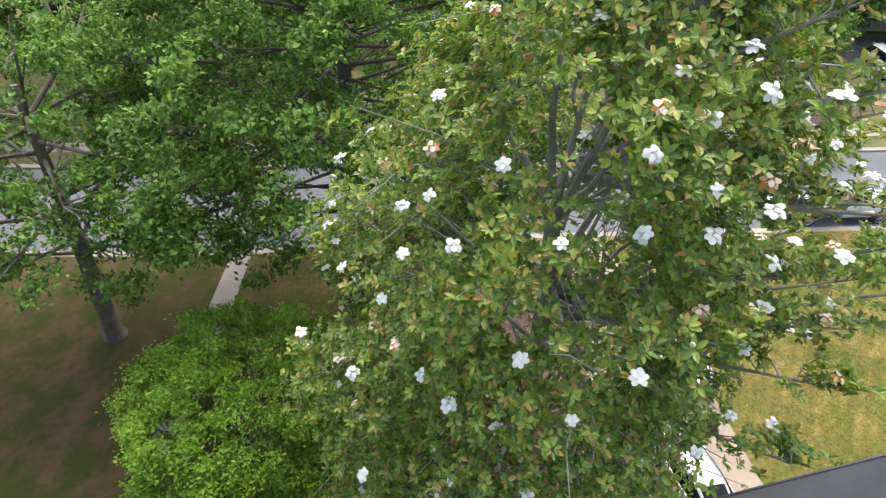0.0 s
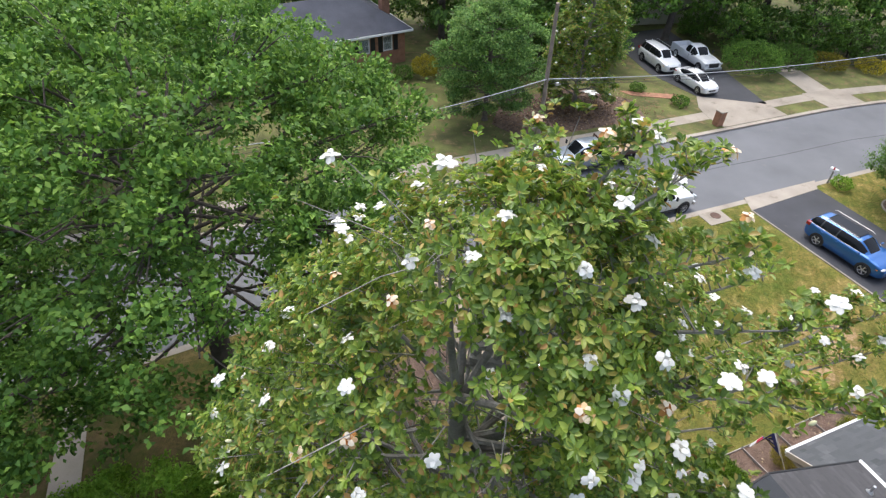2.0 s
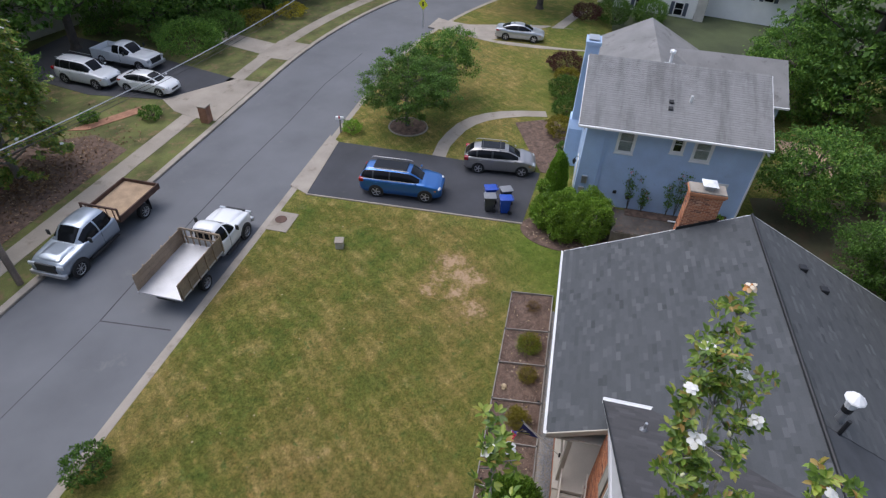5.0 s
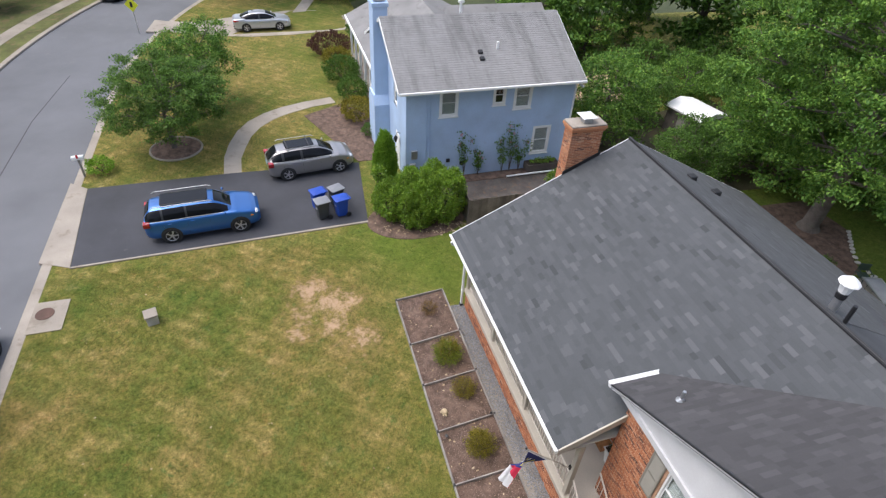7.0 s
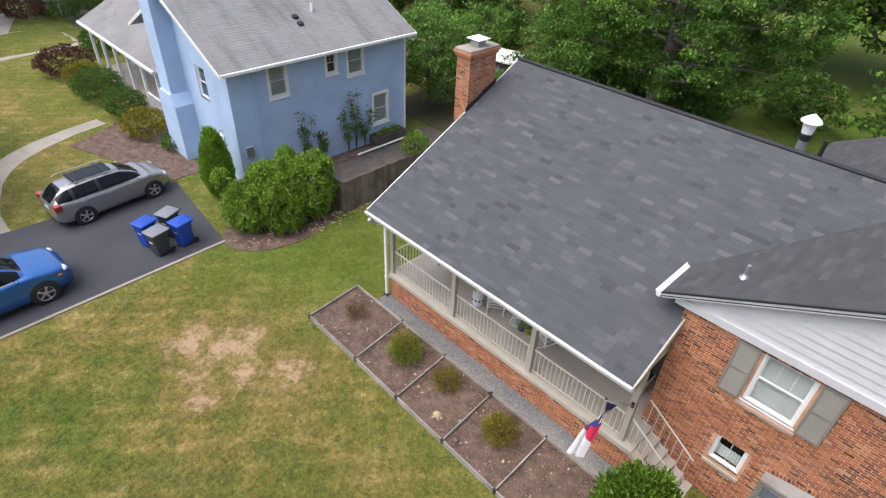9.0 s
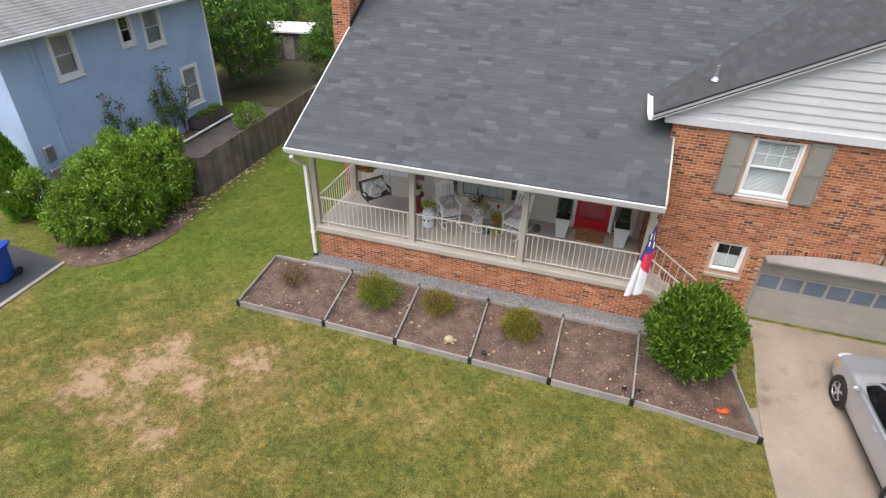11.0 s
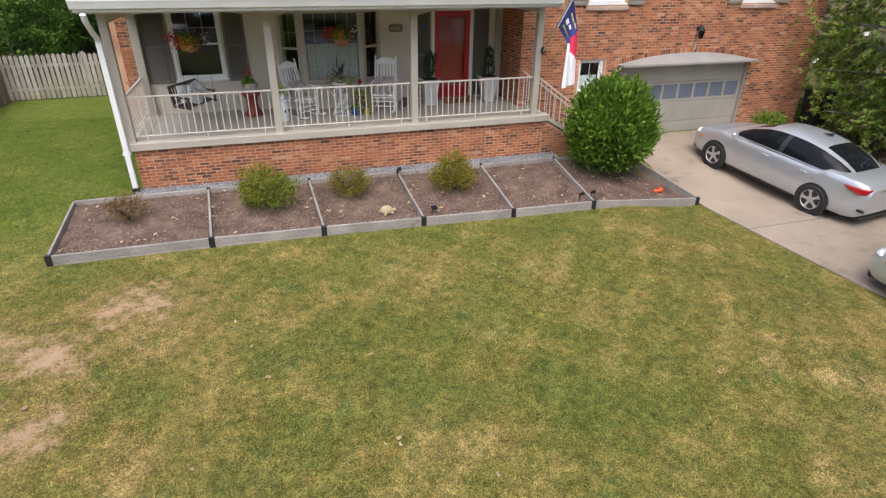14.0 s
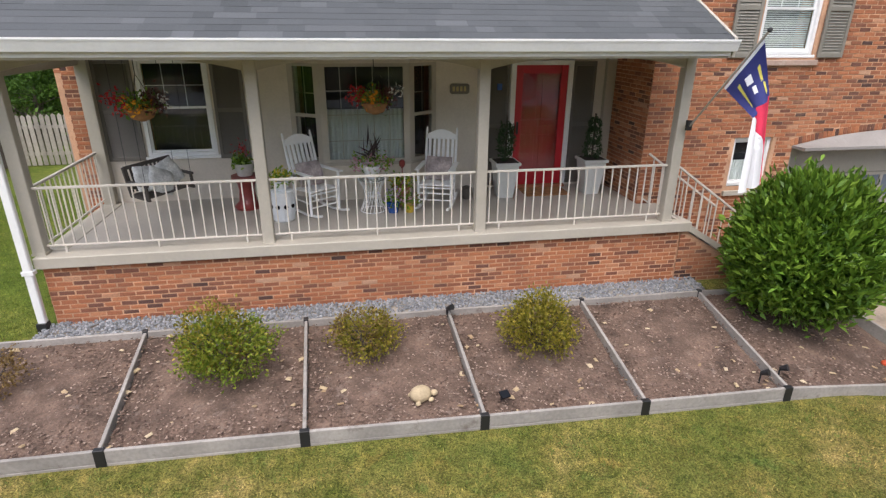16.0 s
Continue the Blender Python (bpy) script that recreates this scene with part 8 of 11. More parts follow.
def bin_(x, y, rz, body, lid, label):
    b = thing("wheeled_bin", label, "bin", pose(x, y, 0.02, 0, 0, rz), group="wheeled bins")
    part("body", Geo().loft([rounded(-0.24, 0.24, 0.22, 0.08, 0.05), rounded(-0.30, 0.30, 0.27, 0.92, 0.06), rounded(-0.33, 0.33, 0.30, 0.93, 0.06), rounded(-0.33, 0.33, 0.30, 0.97, 0.06)]), body, b, smooth=True)
    part("lid", Geo().loft([rounded(-0.35, 0.36, 0.31, 0.975, 0.06), rounded(-0.35, 0.36, 0.31, 1.01, 0.06), rounded(-0.22, 0.24, 0.20, 1.06, 0.08)]), lid, b, "hinged bin lid", smooth=True)
    part("handle", Geo().tube([(-0.26, 0.33, 0.95), (-0.26, 0.42, 0.98), (0.26, 0.42, 0.98), (0.26, 0.33, 0.95)], 0.018, 6), body, b)
    for s in (-1, 1):
        part("wheel", Geo().lathe([(0.02, -0.03), (0.12, -0.03), (0.12, 0.03), (0.02, 0.03)], 14, pose(s * 0.27, 0.27, 0.12, 0, 90, 0)), M_TYRE, b)
    part("marking", Geo().box(-0.09, -0.285, 0.6, 0.09, -0.27, 0.64), M_WHITE, b, "pale bar marking")
    return b


bin_(-8.2, -4.85, 20, M_BINBLUE, M_BINBLUE, "blue wheeled recycling bin on the blacktop")
bin_(-7.35, -4.75, 15, M_BINDARK, M_BINLID, "dark grey wheeled rubbish bin with grey lid")
bin_(-8.3, -3.95, 25, M_BINDARK, M_BINLID, "dark grey wheeled rubbish bin with grey lid")
bin_(-7.4, -3.85, 15, M_BINBLUE, M_BINBLUE, "blue wheeled recycling bin on the blacktop")

# ---- blue painted brick house ----
blue = thing("blue_house", "two-storey pale blue painted brick house with grey shingle roof", "house")
BX, BZ = -9.75, 5.15
M_EAST = pose(BX, 0, 0, 0, 0, 90)
BWIN = [(1.62, 2.56, 3.58, 5.0), (4.45, 5.10, 4.0, 5.05), (5.60, 6.56, 3.7, 5.05), (6.98, 7.98, 0.95, 2.55)]


def wall_with(parent, name, m, u0, u1, z0, z1, holes, material, thick=0.2, label=""):
    """A wall in the frame of m facing its -y, with openings through it."""
    us = sorted({u0, u1, *[v for h in holes for v in h[:2]]})
    zs = sorted({z0, z1, *[v for h in holes for v in h[2:]]})
    g = Geo()
    for a, b in zip(us, us[1:]):
        for c, d in zip(zs, zs[1:]):
            if not any(h[0] < (a + b) / 2 < h[1] and h[2] < (c + d) / 2 < h[3] for h in holes):
                g.box(a, 0, c, b, thick, d, m)
    me = g.mesh(name)
    bm = bmesh.new()
    bm.from_mesh(me)
    bmesh.ops.remove_doubles(bm, verts=bm.verts, dist=0.001)
    bm.to_mesh(me)
    bm.free()
    return part(name, me, material, parent, label)


wall_with(blue, "east_wall", M_EAST, -0.1, 9.05, -0.2, 5.3, BWIN, M_BLUE, label="blue painted brick wall")
for h_ in BWIN:
    window("window", h_[0] - 0.03, h_[1] + 0.03, h_[2] - 0.03, h_[3] + 0.03, -0.03, "", (2, 3) if h_[1] - h_[0] < 0.7 else (1, 1), True, None, h_[1] - h_[0] > 0.7, m=M_EAST, parent=blue, f=0.13)
M_SOUTH = pose(0, -0.1, 0)
SWIN = [(-12.6, -11.75, 3.3, 4.7), (-12.1, -11.4, 0.3, 2.3)]
wall_with(blue, "south_wall", M_SOUTH, -17.2, BX - 0.2, -0.2, 5.3, SWIN[:1], M_BLUE)
window("window", *SWIN[0], 0.04, "", (2, 2), True, None, False, m=M_SOUTH, parent=blue, f=0.07)
part("south_gable", Geo().prism([(-17.4, 5.3), (BX, 5.3), (-13.5, 7.25)], -0.1, 0.1, "y"), M_BLUE, blue)
part("north_gable", Geo().prism([(-17.4, 5.3), (BX, 5.3), (-13.5, 7.25)], 8.85, 9.05, "y"), M_BLUE, blue)
part("west_wall", Geo().box(-17.4, -0.1, -0.2, -17.2, 9.05, 5.3), M_BLUE, blue)
part("north_wall", Geo().box(-17.2, 8.85, -0.2, BX - 0.2, 9.05, 5.3), M_BLUE, blue)
for s, nm in ((1, "roof_east"), (-1, "roof_west")):
    x0, x1 = (-9.05, -13.5) if s > 0 else (-17.95, -13.5)
    part(nm, Geo().add([(x0, -0.62, 5.30), (x1, -0.62, 7.42), (x1, 9.15, 7.42), (x0, 9.15, 5.30), (x0, -0.62, 5.18), (x1, -0.62, 7.30), (x1, 9.15, 7.30), (x0, 9.15, 5.18)],
                       [(0, 1, 2, 3), (7, 6, 5, 4), (0, 4, 5, 1), (3, 2, 6, 7), (0, 3, 7, 4), (1, 5, 6, 2)]), M_GREYROOF, blue, "weathered grey shingle roof slope")
roof_e = slope_frame((-9.05, -0.62, 5.305), (0, 1, 0), (-4.45, 0, 2.12))
g = Geo()
v = 0.0
while v < 4.9:
    u = -RNG.random() * 0.3
    while u < 9.77:
        a, b = max(u, 0), min(u + 0.33, 9.77)
        u += 0.33
        if b - a > 0.05:
            t1 = 0.010 + 0.006 * RNG.random()
            g.add([(a, v, 0), (b, v, 0), (a + 0.004, v, t1), (b - 0.004, v, t1), (b - 0.004, v + 0.17, 0.003), (a + 0.004, v + 0.17, 0.003)], [(2, 3, 5, 4)[:2] + (4, 5), (0, 1, 3, 2)], roof_e)
    v += 0.15
M_GREYTAB = piece_mat("grey_shingle_tabs", [(0, (0.245, 0.242, 0.24)), (0.6, (0.255, 0.252, 0.249)), (1, (0.27, 0.267, 0.264))], 0.95, fine=60, bump=0.4, stain=(0.13, 0.125, 0.12), run=(0.16, 1.1, 0.2))
part("shingles", g, M_GREYTAB, blue, "weathered grey three-tab shingles", kind="stuff")
part("gutter", Geo().box(-9.05, -0.62, 5.17, -8.93, 9.15, 5.29), M_WHITE, blue, "white gutter", bevel=0.01)
part("rake_board", Geo().prism([(-17.95, 5.14), (-17.95, 5.28), (-13.5, 7.40), (-9.05, 5.28), (-9.05, 5.14), (-13.5, 7.22)], -0.66, -0.625, "y"), M_WHITE, blue)
part("rake_board", Geo().prism([(-17.95, 5.14), (-17.95, 5.28), (-13.5, 7.40), (-9.05, 5.28), (-9.05, 5.14), (-13.5, 7.22)], 9.155, 9.19, "y"), M_WHITE, blue)
part("downspout", Geo().box(-9.74, 8.98, 0.1, -9.66, 9.07, 5.0).box(-9.74, 8.98, 4.92, -9.0, 9.07, 5.02), M_WHITE, blue, "white corner downspout", bevel=0.01)
bch = part("chimney", Geo().box(-15.4, -0.95, -0.2, -13.7, -0.1, 2.6).prism([(-15.4, 2.6), (-13.7, 2.6), (-14.0, 3.1), (-15.1, 3.1)], -0.95, -0.1, "y").box(-15.1, -0.85, 3.1, -14.0, -0.1, 7.75), M_BLUE, blue, "blue painted brick chimney")
part("chimney_top", Geo().box(-15.16, -0.91, 7.75, -13.94, -0.04, 7.95), M_BLUE, bch, bevel=0.01)
part("chimney_cap", Geo().box(-15.0, -0.78, 8.02, -14.1, -0.18, 8.06).box(-14.85, -0.65, 7.95, -14.25, -0.3, 8.02), M_STEEL, bch, "pale metal cap")
for u_, v_ in ((4.6, 1.75), (4.62, 2.2)):
    part("roof_vent", Geo().box(u_ - 0.12, v_ - 0.1, 0, u_ + 0.12, v_ + 0.12, 0.12, roof_e), M_BLACK, blue, bevel=0.02)
part("vent_pipe", Geo().tube([roof_e @ Vector((5.6, 2.4, 0)), roof_e @ Vector((5.6, 2.4, 0)) + Vector((0, 0, 0.35))], 0.07, 8), M_WHITE, blue, "white vent pipe")
part("vent_pipe", Geo().tube([(-14.2, 3.9, 7.0), (-14.2, 3.9, 7.75)], 0.08, 8).lathe([(0.08, 7.75), (0.17, 7.8), (0.17, 7.92), (0.05, 7.98)], 10, pose(-14.2, 3.9, 0)).box(-14.5, 3.6, 6.95, -13.9, 4.2, 7.12), M_WHITE, blue, "white vent pipe")
for yy, xx in ((0.95, 0.02), (1.15, 0.02)):
    part("conduit", Geo().tube([(BX + 0.03, yy, 1.0), (BX + 0.03, yy, 5.1)], 0.022, 6), M_BLUE, blue, "painted service conduit")
part("meter_box", Geo().box(BX, 0.18, 1.35, BX + 0.14, 0.5, 1.85), M_STEEL, blue, "grey electric meter box", bevel=0.02)
part("meter_box", Geo().box(BX, 0.12, 0.75, BX + 0.16, 0.42, 1.1), M_STEEL, blue, "grey utility box", bevel=0.02)
part("wall_vent", Geo().box(BX, 2.1, 0.95, BX + 0.10, 2.3, 1.15), M_BLACK, blue, bevel=0.02)
part("hose_reel", Geo().lathe([(0.05, 0), (0.13, 0.01), (0.13, 0.08), (0.05, 0.09)], 12, pose(BX, 3.0, 0.8, 0, 90, 0)), M_BLACK, blue)
part("lantern", Geo().lathe([(0.05, 1.75), (0.11, 1.95), (0.11, 2.0), (0.03, 2.12)], 8, pose(-11.0, -0.35, 0)).tube([(-11.0, -0.1, 2.2), (-11.0, -0.25, 2.3), (-11.0, -0.35, 2.12)], 0.015, 5), M_BLACK, blue, "black wall lantern")
part("side_door", Geo().box(-11.9, -0.14, 0.0, -11.0, -0.105, 2.0), M_WHITE, blue, "white side door", bevel=0.01)
# low west wing with a columned porch
part("west_wing_wall", Geo().box(-28.2, 1.9, -0.2, -17.4, 8.4, 3.05), M_BLUE, blue)
part("west_wing_roof", Geo().prism([(-0.25, 3.05), (4.3, 5.35), (8.9, 3.05), (8.9, 2.93), (4.3, 5.22), (-0.25, 2.93)], -28.8, -17.2, "x"), M_GREYROOF, blue, "weathered grey shingle wing roof")
part("wing_gable", Geo().prism([(1.9, 3.0), (8.4, 3.0), (4.3, 5.1)], -28.2, -28.0, "x"), M_WHITE, blue)
part("porch_gutter", Geo().box(-28.8, -0.36, 2.92, -17.5, -0.25, 3.05), M_WHITE, blue)
part("porch_deck", Geo().box(-28.2, -0.15, -0.2, -17.4, 1.9, 0.35), M_CONC, blue)
for i in range(6):
    part("porch_column", Geo().box(-27.9 + i * 1.95, -0.1, 0.35, -27.75 + i * 1.95, 0.05, 2.95), M_WHITE, blue, bevel=0.01)
for i in range(14):
    part("porch_baluster", Geo().box(-20.0 + i * 0.12, -0.06, 0.45, -19.97 + i * 0.12, -0.02, 1.2), M_WHITE, blue)
part("porch_rail", Geo().box(-20.1, -0.08, 1.2, -18.3, 0.0, 1.26), M_WHITE, blue)
part("rear_wing_wall", Geo().box(-27.2, 8.4, -0.2, -20.8, 13.0, 2.95), M_BLUE, blue)
part("rear_wing_roof", Geo().prism([(-27.8, 2.95), (-24.0, 4.85), (-20.3, 2.95), (-20.3, 2.83), (-24.0, 4.72), (-27.8, 2.83)], 4.5, 13.4, "y"), M_GREYROOF, blue, "weathered grey shingle rear roof")
part("rear_gutter", Geo().box(-20.3, 8.9, 2.82, -20.18, 13.4, 2.95), M_WHITE, blue)

# wooden deck and things behind the blue house
deck = thing("wooden_deck", "brown wooden garden deck with low railings", "deck")
for i in range(16):
    part("plank", Geo().box(-20.6 + i * 0.3, 13.6, 0.42, -20.31 + i * 0.3, 18.0, 0.46), M_PLANKBED, deck)
for a_, b_2 in (((-20.6, 18.0), (-15.8, 18.0)), ((-15.8, 13.6), (-15.8, 18.0))):
    part("rail", Geo().tube([(*a_, 1.25), (*b_2, 1.25)], 0.06, 4), M_STAKE, deck)
    part("kickboard", Geo().box(a_[0], a_[1] - 0.02, 0.0, b_2[0] + 0.02, b_2[1] + 0.02, 0.42), M_STAKE, deck)
    for i in range(13):
        x_, y_ = a_[0] + (b_2[0] - a_[0]) * i / 12, a_[1] + (b_2[1] - a_[1]) * i / 12
        part("baluster", Geo().box(x_ - 0.025, y_ - 0.025, 0.42, x_ + 0.025, y_ + 0.025, 1.22), M_STAKE, deck)
shed = thing("garden_shed", "small grey garden shed with a white sheet roof", "shed", pose(-11.6, 19.0, 0, 0, 0, 12) @ Matrix.Scale(0.8, 4))
part("boarding", Geo().box(-1.6, -1.3, 0, 1.6, 1.3, 2.0), M_FENCE, shed, "grey boarded shed walls")
part("roof", Geo().prism([(-1.55, 2.02), (1.55, 2.02), (1.55, 2.14), (0, 2.5), (-1.55, 2.14)], -1.8, 1.8, "x"), M_WHITE, shed, "white sheet roof")
part("door", Geo().box(-0.4, -1.33, 0.1, 0.4, -1.3, 1.85), M_TIMBER, shed)
M_SLATE = mat("dark_trodden_ground", (0.115, 0.10, 0.09), 0.9, var=0.35, big=1.2, fine=25, bump=0.5, dirt=(0.17, 0.11, 0.075), dirt_at=0.52)
slab("patio_slab", [(-9.5, 1.2), (-7.3, 1.2), (-7.3, 10.5), (-9.5, 10.5)], 0.02, M_SLATE, "dark paved and littered side yard by the blue house", "path")
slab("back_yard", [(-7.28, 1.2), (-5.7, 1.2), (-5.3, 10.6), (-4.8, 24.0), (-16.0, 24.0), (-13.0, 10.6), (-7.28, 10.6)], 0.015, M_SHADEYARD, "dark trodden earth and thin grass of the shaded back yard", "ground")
slab("rose_bed", [(-9.7, 3.0), (-9.0, 3.0), (-9.0, 8.8), (-9.7, 8.8)], 0.05, M_MULCH, "narrow brown mulch bed along the blue wall", "mulch")
slab("front_bed", [(-17.6, -0.2), (-12.3, -0.9), (-12.3, -2.2), (-18.6, -4.6), (-20.0, -2.0)], 0.025, M_MULCH, "brown mulch bed before the blue house", "mulch")
pb = thing("window_planter", "long dark wooden planter trough under the blue house window", "planter", pose(-9.35, 7.6, 0.05))
part("trough", Geo().box(-0.3, -0.95, 0.1, 0.3, 0.95, 0.52), M_DARKWOOD, pb, bevel=0.01)
part("soil", Geo().box(-0.26, -0.9, 0.5, 0.26, 0.9, 0.54), M_SOIL, pb)
foliage(pb, "plant", L_LAUREL, 90, (0.22, 0.85, 0.12), 0.12, 81, (0, 0, 0.6), each=4)
for a_, b_2 in ((-0.8, 0.02), (0.8, 0.02)):
    part("leg", Geo().box(-0.25, a_ - 0.05, 0, 0.25, a_ + 0.05, 0.1), M_DARKWOOD, pb)
single("white_pipe", Geo().tube([(-8.95, 5.4, 0.12), (-8.95, 9.0, 0.16)], 0.05, 8), M_WHITE, "white plastic pipe lying by the planter", "pipe")
for i, (yy, hh) in enumerate(((3.1, 2.6), (3.9, 1.5), (5.3, 2.1), (5.75, 2.9), (6.3, 1.8))):
    rs = thing("climbing_rose", "climbing rose with pink blooms on the blue wall", "rose", pose(BX + 0.22, yy, 0.05), group="climbing roses")
    g = Geo()
    rr = random.Random(200 + i)
    tips = []
    for k in range(5):
        p = [(0, 0, 0), (rr.uniform(-0.05, 0.1), rr.uniform(-0.15, 0.15), hh * 0.4), (rr.uniform(-0.1, 0.15), rr.uniform(-0.45, 0.45), hh * rr.uniform(0.7, 1.05))]
        g.tube(p, [0.014, 0.01, 0.004], 5)
        tips += [p[1], p[2], tuple((a + b) / 2 for a, b in zip(p[1], p[2]))]
    part("stems", g, M_BARKD, rs, kind="stuff")
    v_, q_ = leaf_cloud(np.array(tips), np.tile((0.5, 0, 0.3), (len(tips), 1)), 16, 0.13, (0.06, 0.11, 0.12), 210 + i, 1.8)
    part("leaf_mass", fast_mesh("leaf_mass", v_, q_), L_OAK, rs, kind="stuff")
    v_, q_ = leaf_cloud(np.array(tips[1::6]), np.tile((0.5, 0, 0.3), (len(tips[1::6]), 1)), 12, 0.09, (0.03, 0.04, 0.04), 220 + i, 1.3)
    part("bloom", fast_mesh("bloom", v_, q_), L_PINK, rs, kind="stuff")

# clipped shrubs before the blue house
arb = thing("arborvitae", "narrow upright green arborvitae beside the bins", "shrub", pose(-9.7, -1.2, 0) @ Matrix.Diagonal((1.1, 1.1, 1.25, 1)))
ps_, ds_ = ball_points(2600, 0.62, 0.62, 1.25, 301, 0.8, -0.95)
ps_[:, :2] *= (1.15 - 0.55 * (ps_[:, 2:3] / 1.25 + 1) / 2)
v_, q_ = leaf_cloud(ps_ + np.array((0, 0, 1.25)), ds_ + np.array((0, 0, 1.2)), 6, 0.11, 0.04, 302, 3.0, 1.0, jitter=0.4)
part("foliage", fast_mesh("foliage", v_, q_), L_BRIGHT, arb)
part("trunk", Geo().tube([(0, 0, 0), (0, 0, 1.2)], 0.05, 6), M_BARKD, arb)
for x_, y_, r_, hh_, mm_, lb_, sd_ in ((-17.6, -1.3, 1.15, 1.35, L_OLIVE, "golden rounded shrub by the blue house", 311), (-20.6, -1.2, 1.05, 1.5, L_DARK, "dark green clipped shrub by the blue house", 312), (-23.9, -1.4, 1.35, 1.7, L_DARK, "dark green clipped shrub by the blue porch", 313),
                                       (-26.5, -1.4, 1.15, 1.4, L_OLIVE, "golden rounded shrub by the blue porch", 314), (-29.2, -1.6, 1.7, 1.6, L_MAROON, "maroon barberry shrub by the blue porch", 315), (-15.3, -0.9, 0.6, 0.7, L_DARK, "dark green clipped shrub by the blue porch", 316),
                                       (-44.4, -0.3, 1.6, 1.6, L_MAROON, "dark maroon shrub by the far drive", 317), (-46.5, 2.6, 1.9, 2.9, L_DARK, "large clipped round shrub by the white house", 318), (-49.3, 6.7, 1.9, 2.9, L_OAK, "large clipped round shrub by the white house", 319),
                                       (-7.4, 7.8, 0.7, 1.1, L_LAUREL, "bright green shrub by the fence", 320), (11.9, -15.7, 0.85, 1.15, L_DARK, "dark green rose bush with a pink bloom by the kerb", 322), (-13.9, -15.4, 0.7, 0.8, L_BRIGHT, "bright green clump of daylilies round the mailbox", 321)):
    shrub(x_, y_, r_, hh_, mm_, lb_, sd_, int(480 * r_ * hh_), 0.11, z=ground(x_, y_), each=5, inner=0.75)

# white house beyond, on lower ground
M_CLAP = mat("white_clapboard", (0.82, 0.82, 0.82), 0.6, var=0.04, big=1, fine=25, bump=0.05)
wh = thing("white_house", "white boarded two-storey house with dark shutters and stone chimney", "house", pose(-53.4, 2.8, -1.5, 0, 0, 78))
part("wall", Geo().prism([(0, 0), (9.1, 0), (9.1, 4.9), (4.55, 6.6), (0, 4.9)], 0.2, 9.0, "y"), M_CLAP, wh, "white clapboard wall")
for k in range(19):
    part("clapboard", Geo().prism([(0.0, 0.1 + k * 0.25), (0.03, 0.1 + k * 0.25), (0.03, 0.35 + k * 0.25), (0.015, 0.35 + k * 0.25)], 0, 9.1, "x", pose(0, 0.17, 0)), M_CLAP, wh)
part("gable_roof", Geo().prism([(-0.4, 4.72), (4.55, 6.62), (9.5, 4.72), (9.5, 4.9), (4.55, 6.8), (-0.4, 4.9)], -0.1, 9.3, "y"), M_GREYROOF, wh, "grey shingle roof")
part("wing_wall", Geo().box(10.2, 2.5, 0, 19.0, 8, 4.6), M_CLAP, wh, "white clapboard wing")
part("wing_roof", Geo().prism([(2.1, 4.55), (5.3, 6.3), (8.4, 4.55), (8.4, 4.4), (5.3, 6.15), (2.1, 4.4)], 9.2, 19.4, "x"), M_ROOFDECK, wh, "grey shingle wing roof")
part("balcony", Geo().box(15.5, 0.6, 4.2, 19.0, 2.5, 4.35).box(15.5, 0.6, 5.2, 19.0, 0.68, 5.28).box(15.5, 0.6, 4.35, 15.58, 0.68, 5.2).box(17.2, 0.6, 4.35, 17.28, 0.68, 5.2).box(18.92, 0.6, 4.35, 19.0, 0.68, 5.2), M_CLAP, wh, "white railed balcony")


def far_window(x_, z_, y_, w=0.5, h=1.4, shut=True):
    w_ = part("window", Geo().box(x_ - w, y_ - 0.04, z_, x_ + w, y_, z_ + h), M_WHITE, wh)
    part("pane", Geo().box(x_ - w + 0.08, y_ - 0.06, z_ + 0.08, x_ + w - 0.08, y_ - 0.035, z_ + h / 2 - 0.03), M_CARGLASS, w_)
    part("pane", Geo().box(x_ - w + 0.08, y_ - 0.06, z_ + h / 2 + 0.03, x_ + w - 0.08, y_ - 0.035, z_ + h - 0.08), M_CARGLASS, w_)
    for s in (-1, 1) if shut else ():
        part("shutter", Geo().box(x_ + s * (w + 0.05), y_ - 0.06, z_, x_ + s * (w + 0.45), y_, z_ + h), M_SHUTTERD, wh)


M_SHUTTERD = mat("slate_blue_shutter", (0.075, 0.09, 0.125), 0.6, var=0.1)
for x_ in (2.9, 7.3):
    far_window(x_, 3.1, 0.17)
    far_window(x_, 0.7, 0.17)
far_window(5.3, 3.5, 0.17, 0.32, 0.8)
for x_ in (11.5, 13.8, 16.2):
    far_window(x_, 2.9, 2.5)
part("chimney", Geo().box(9.15, -0.3, 0, 10.2, 0.9, 8.2), M_STONEW, wh, "stone chimney", bevel=0.03)

# ---- brick house across the road ----
M_BRICKFAR = mat("far_brown_brick", (0.36, 0.185, 0.115), 0.95, var=0.25, big=2, fine=14, bump=0.3)
bh = thing("brick_rambler", "low brown brick house with dark blue-grey hip roof", "house", pose(7.63, -45.68, 0, 0, 0, 188.5))
BH_W = [(-4.35, -3.3, 1.3, 2.7), (-2.0, -1.0, 1.3, 2.7), (-10.6, -9.4, 1.2, 2.8)]
BHM = pose(0, 0, 0)
# near-black block behind the openings, painted as unlit rooms
part("wall", Geo().box(-14, 0.3, 0, 0.0, 8, 3.2), M_DARKWIN, bh)
wall_with(bh, "front_wall", BHM, -14, 0.0, -0.3, 3.2, [*BH_W, (-7.2, -6.1, 0.3, 2.5)], M_BRICKFAR, 0.25, "brown brick front wall")
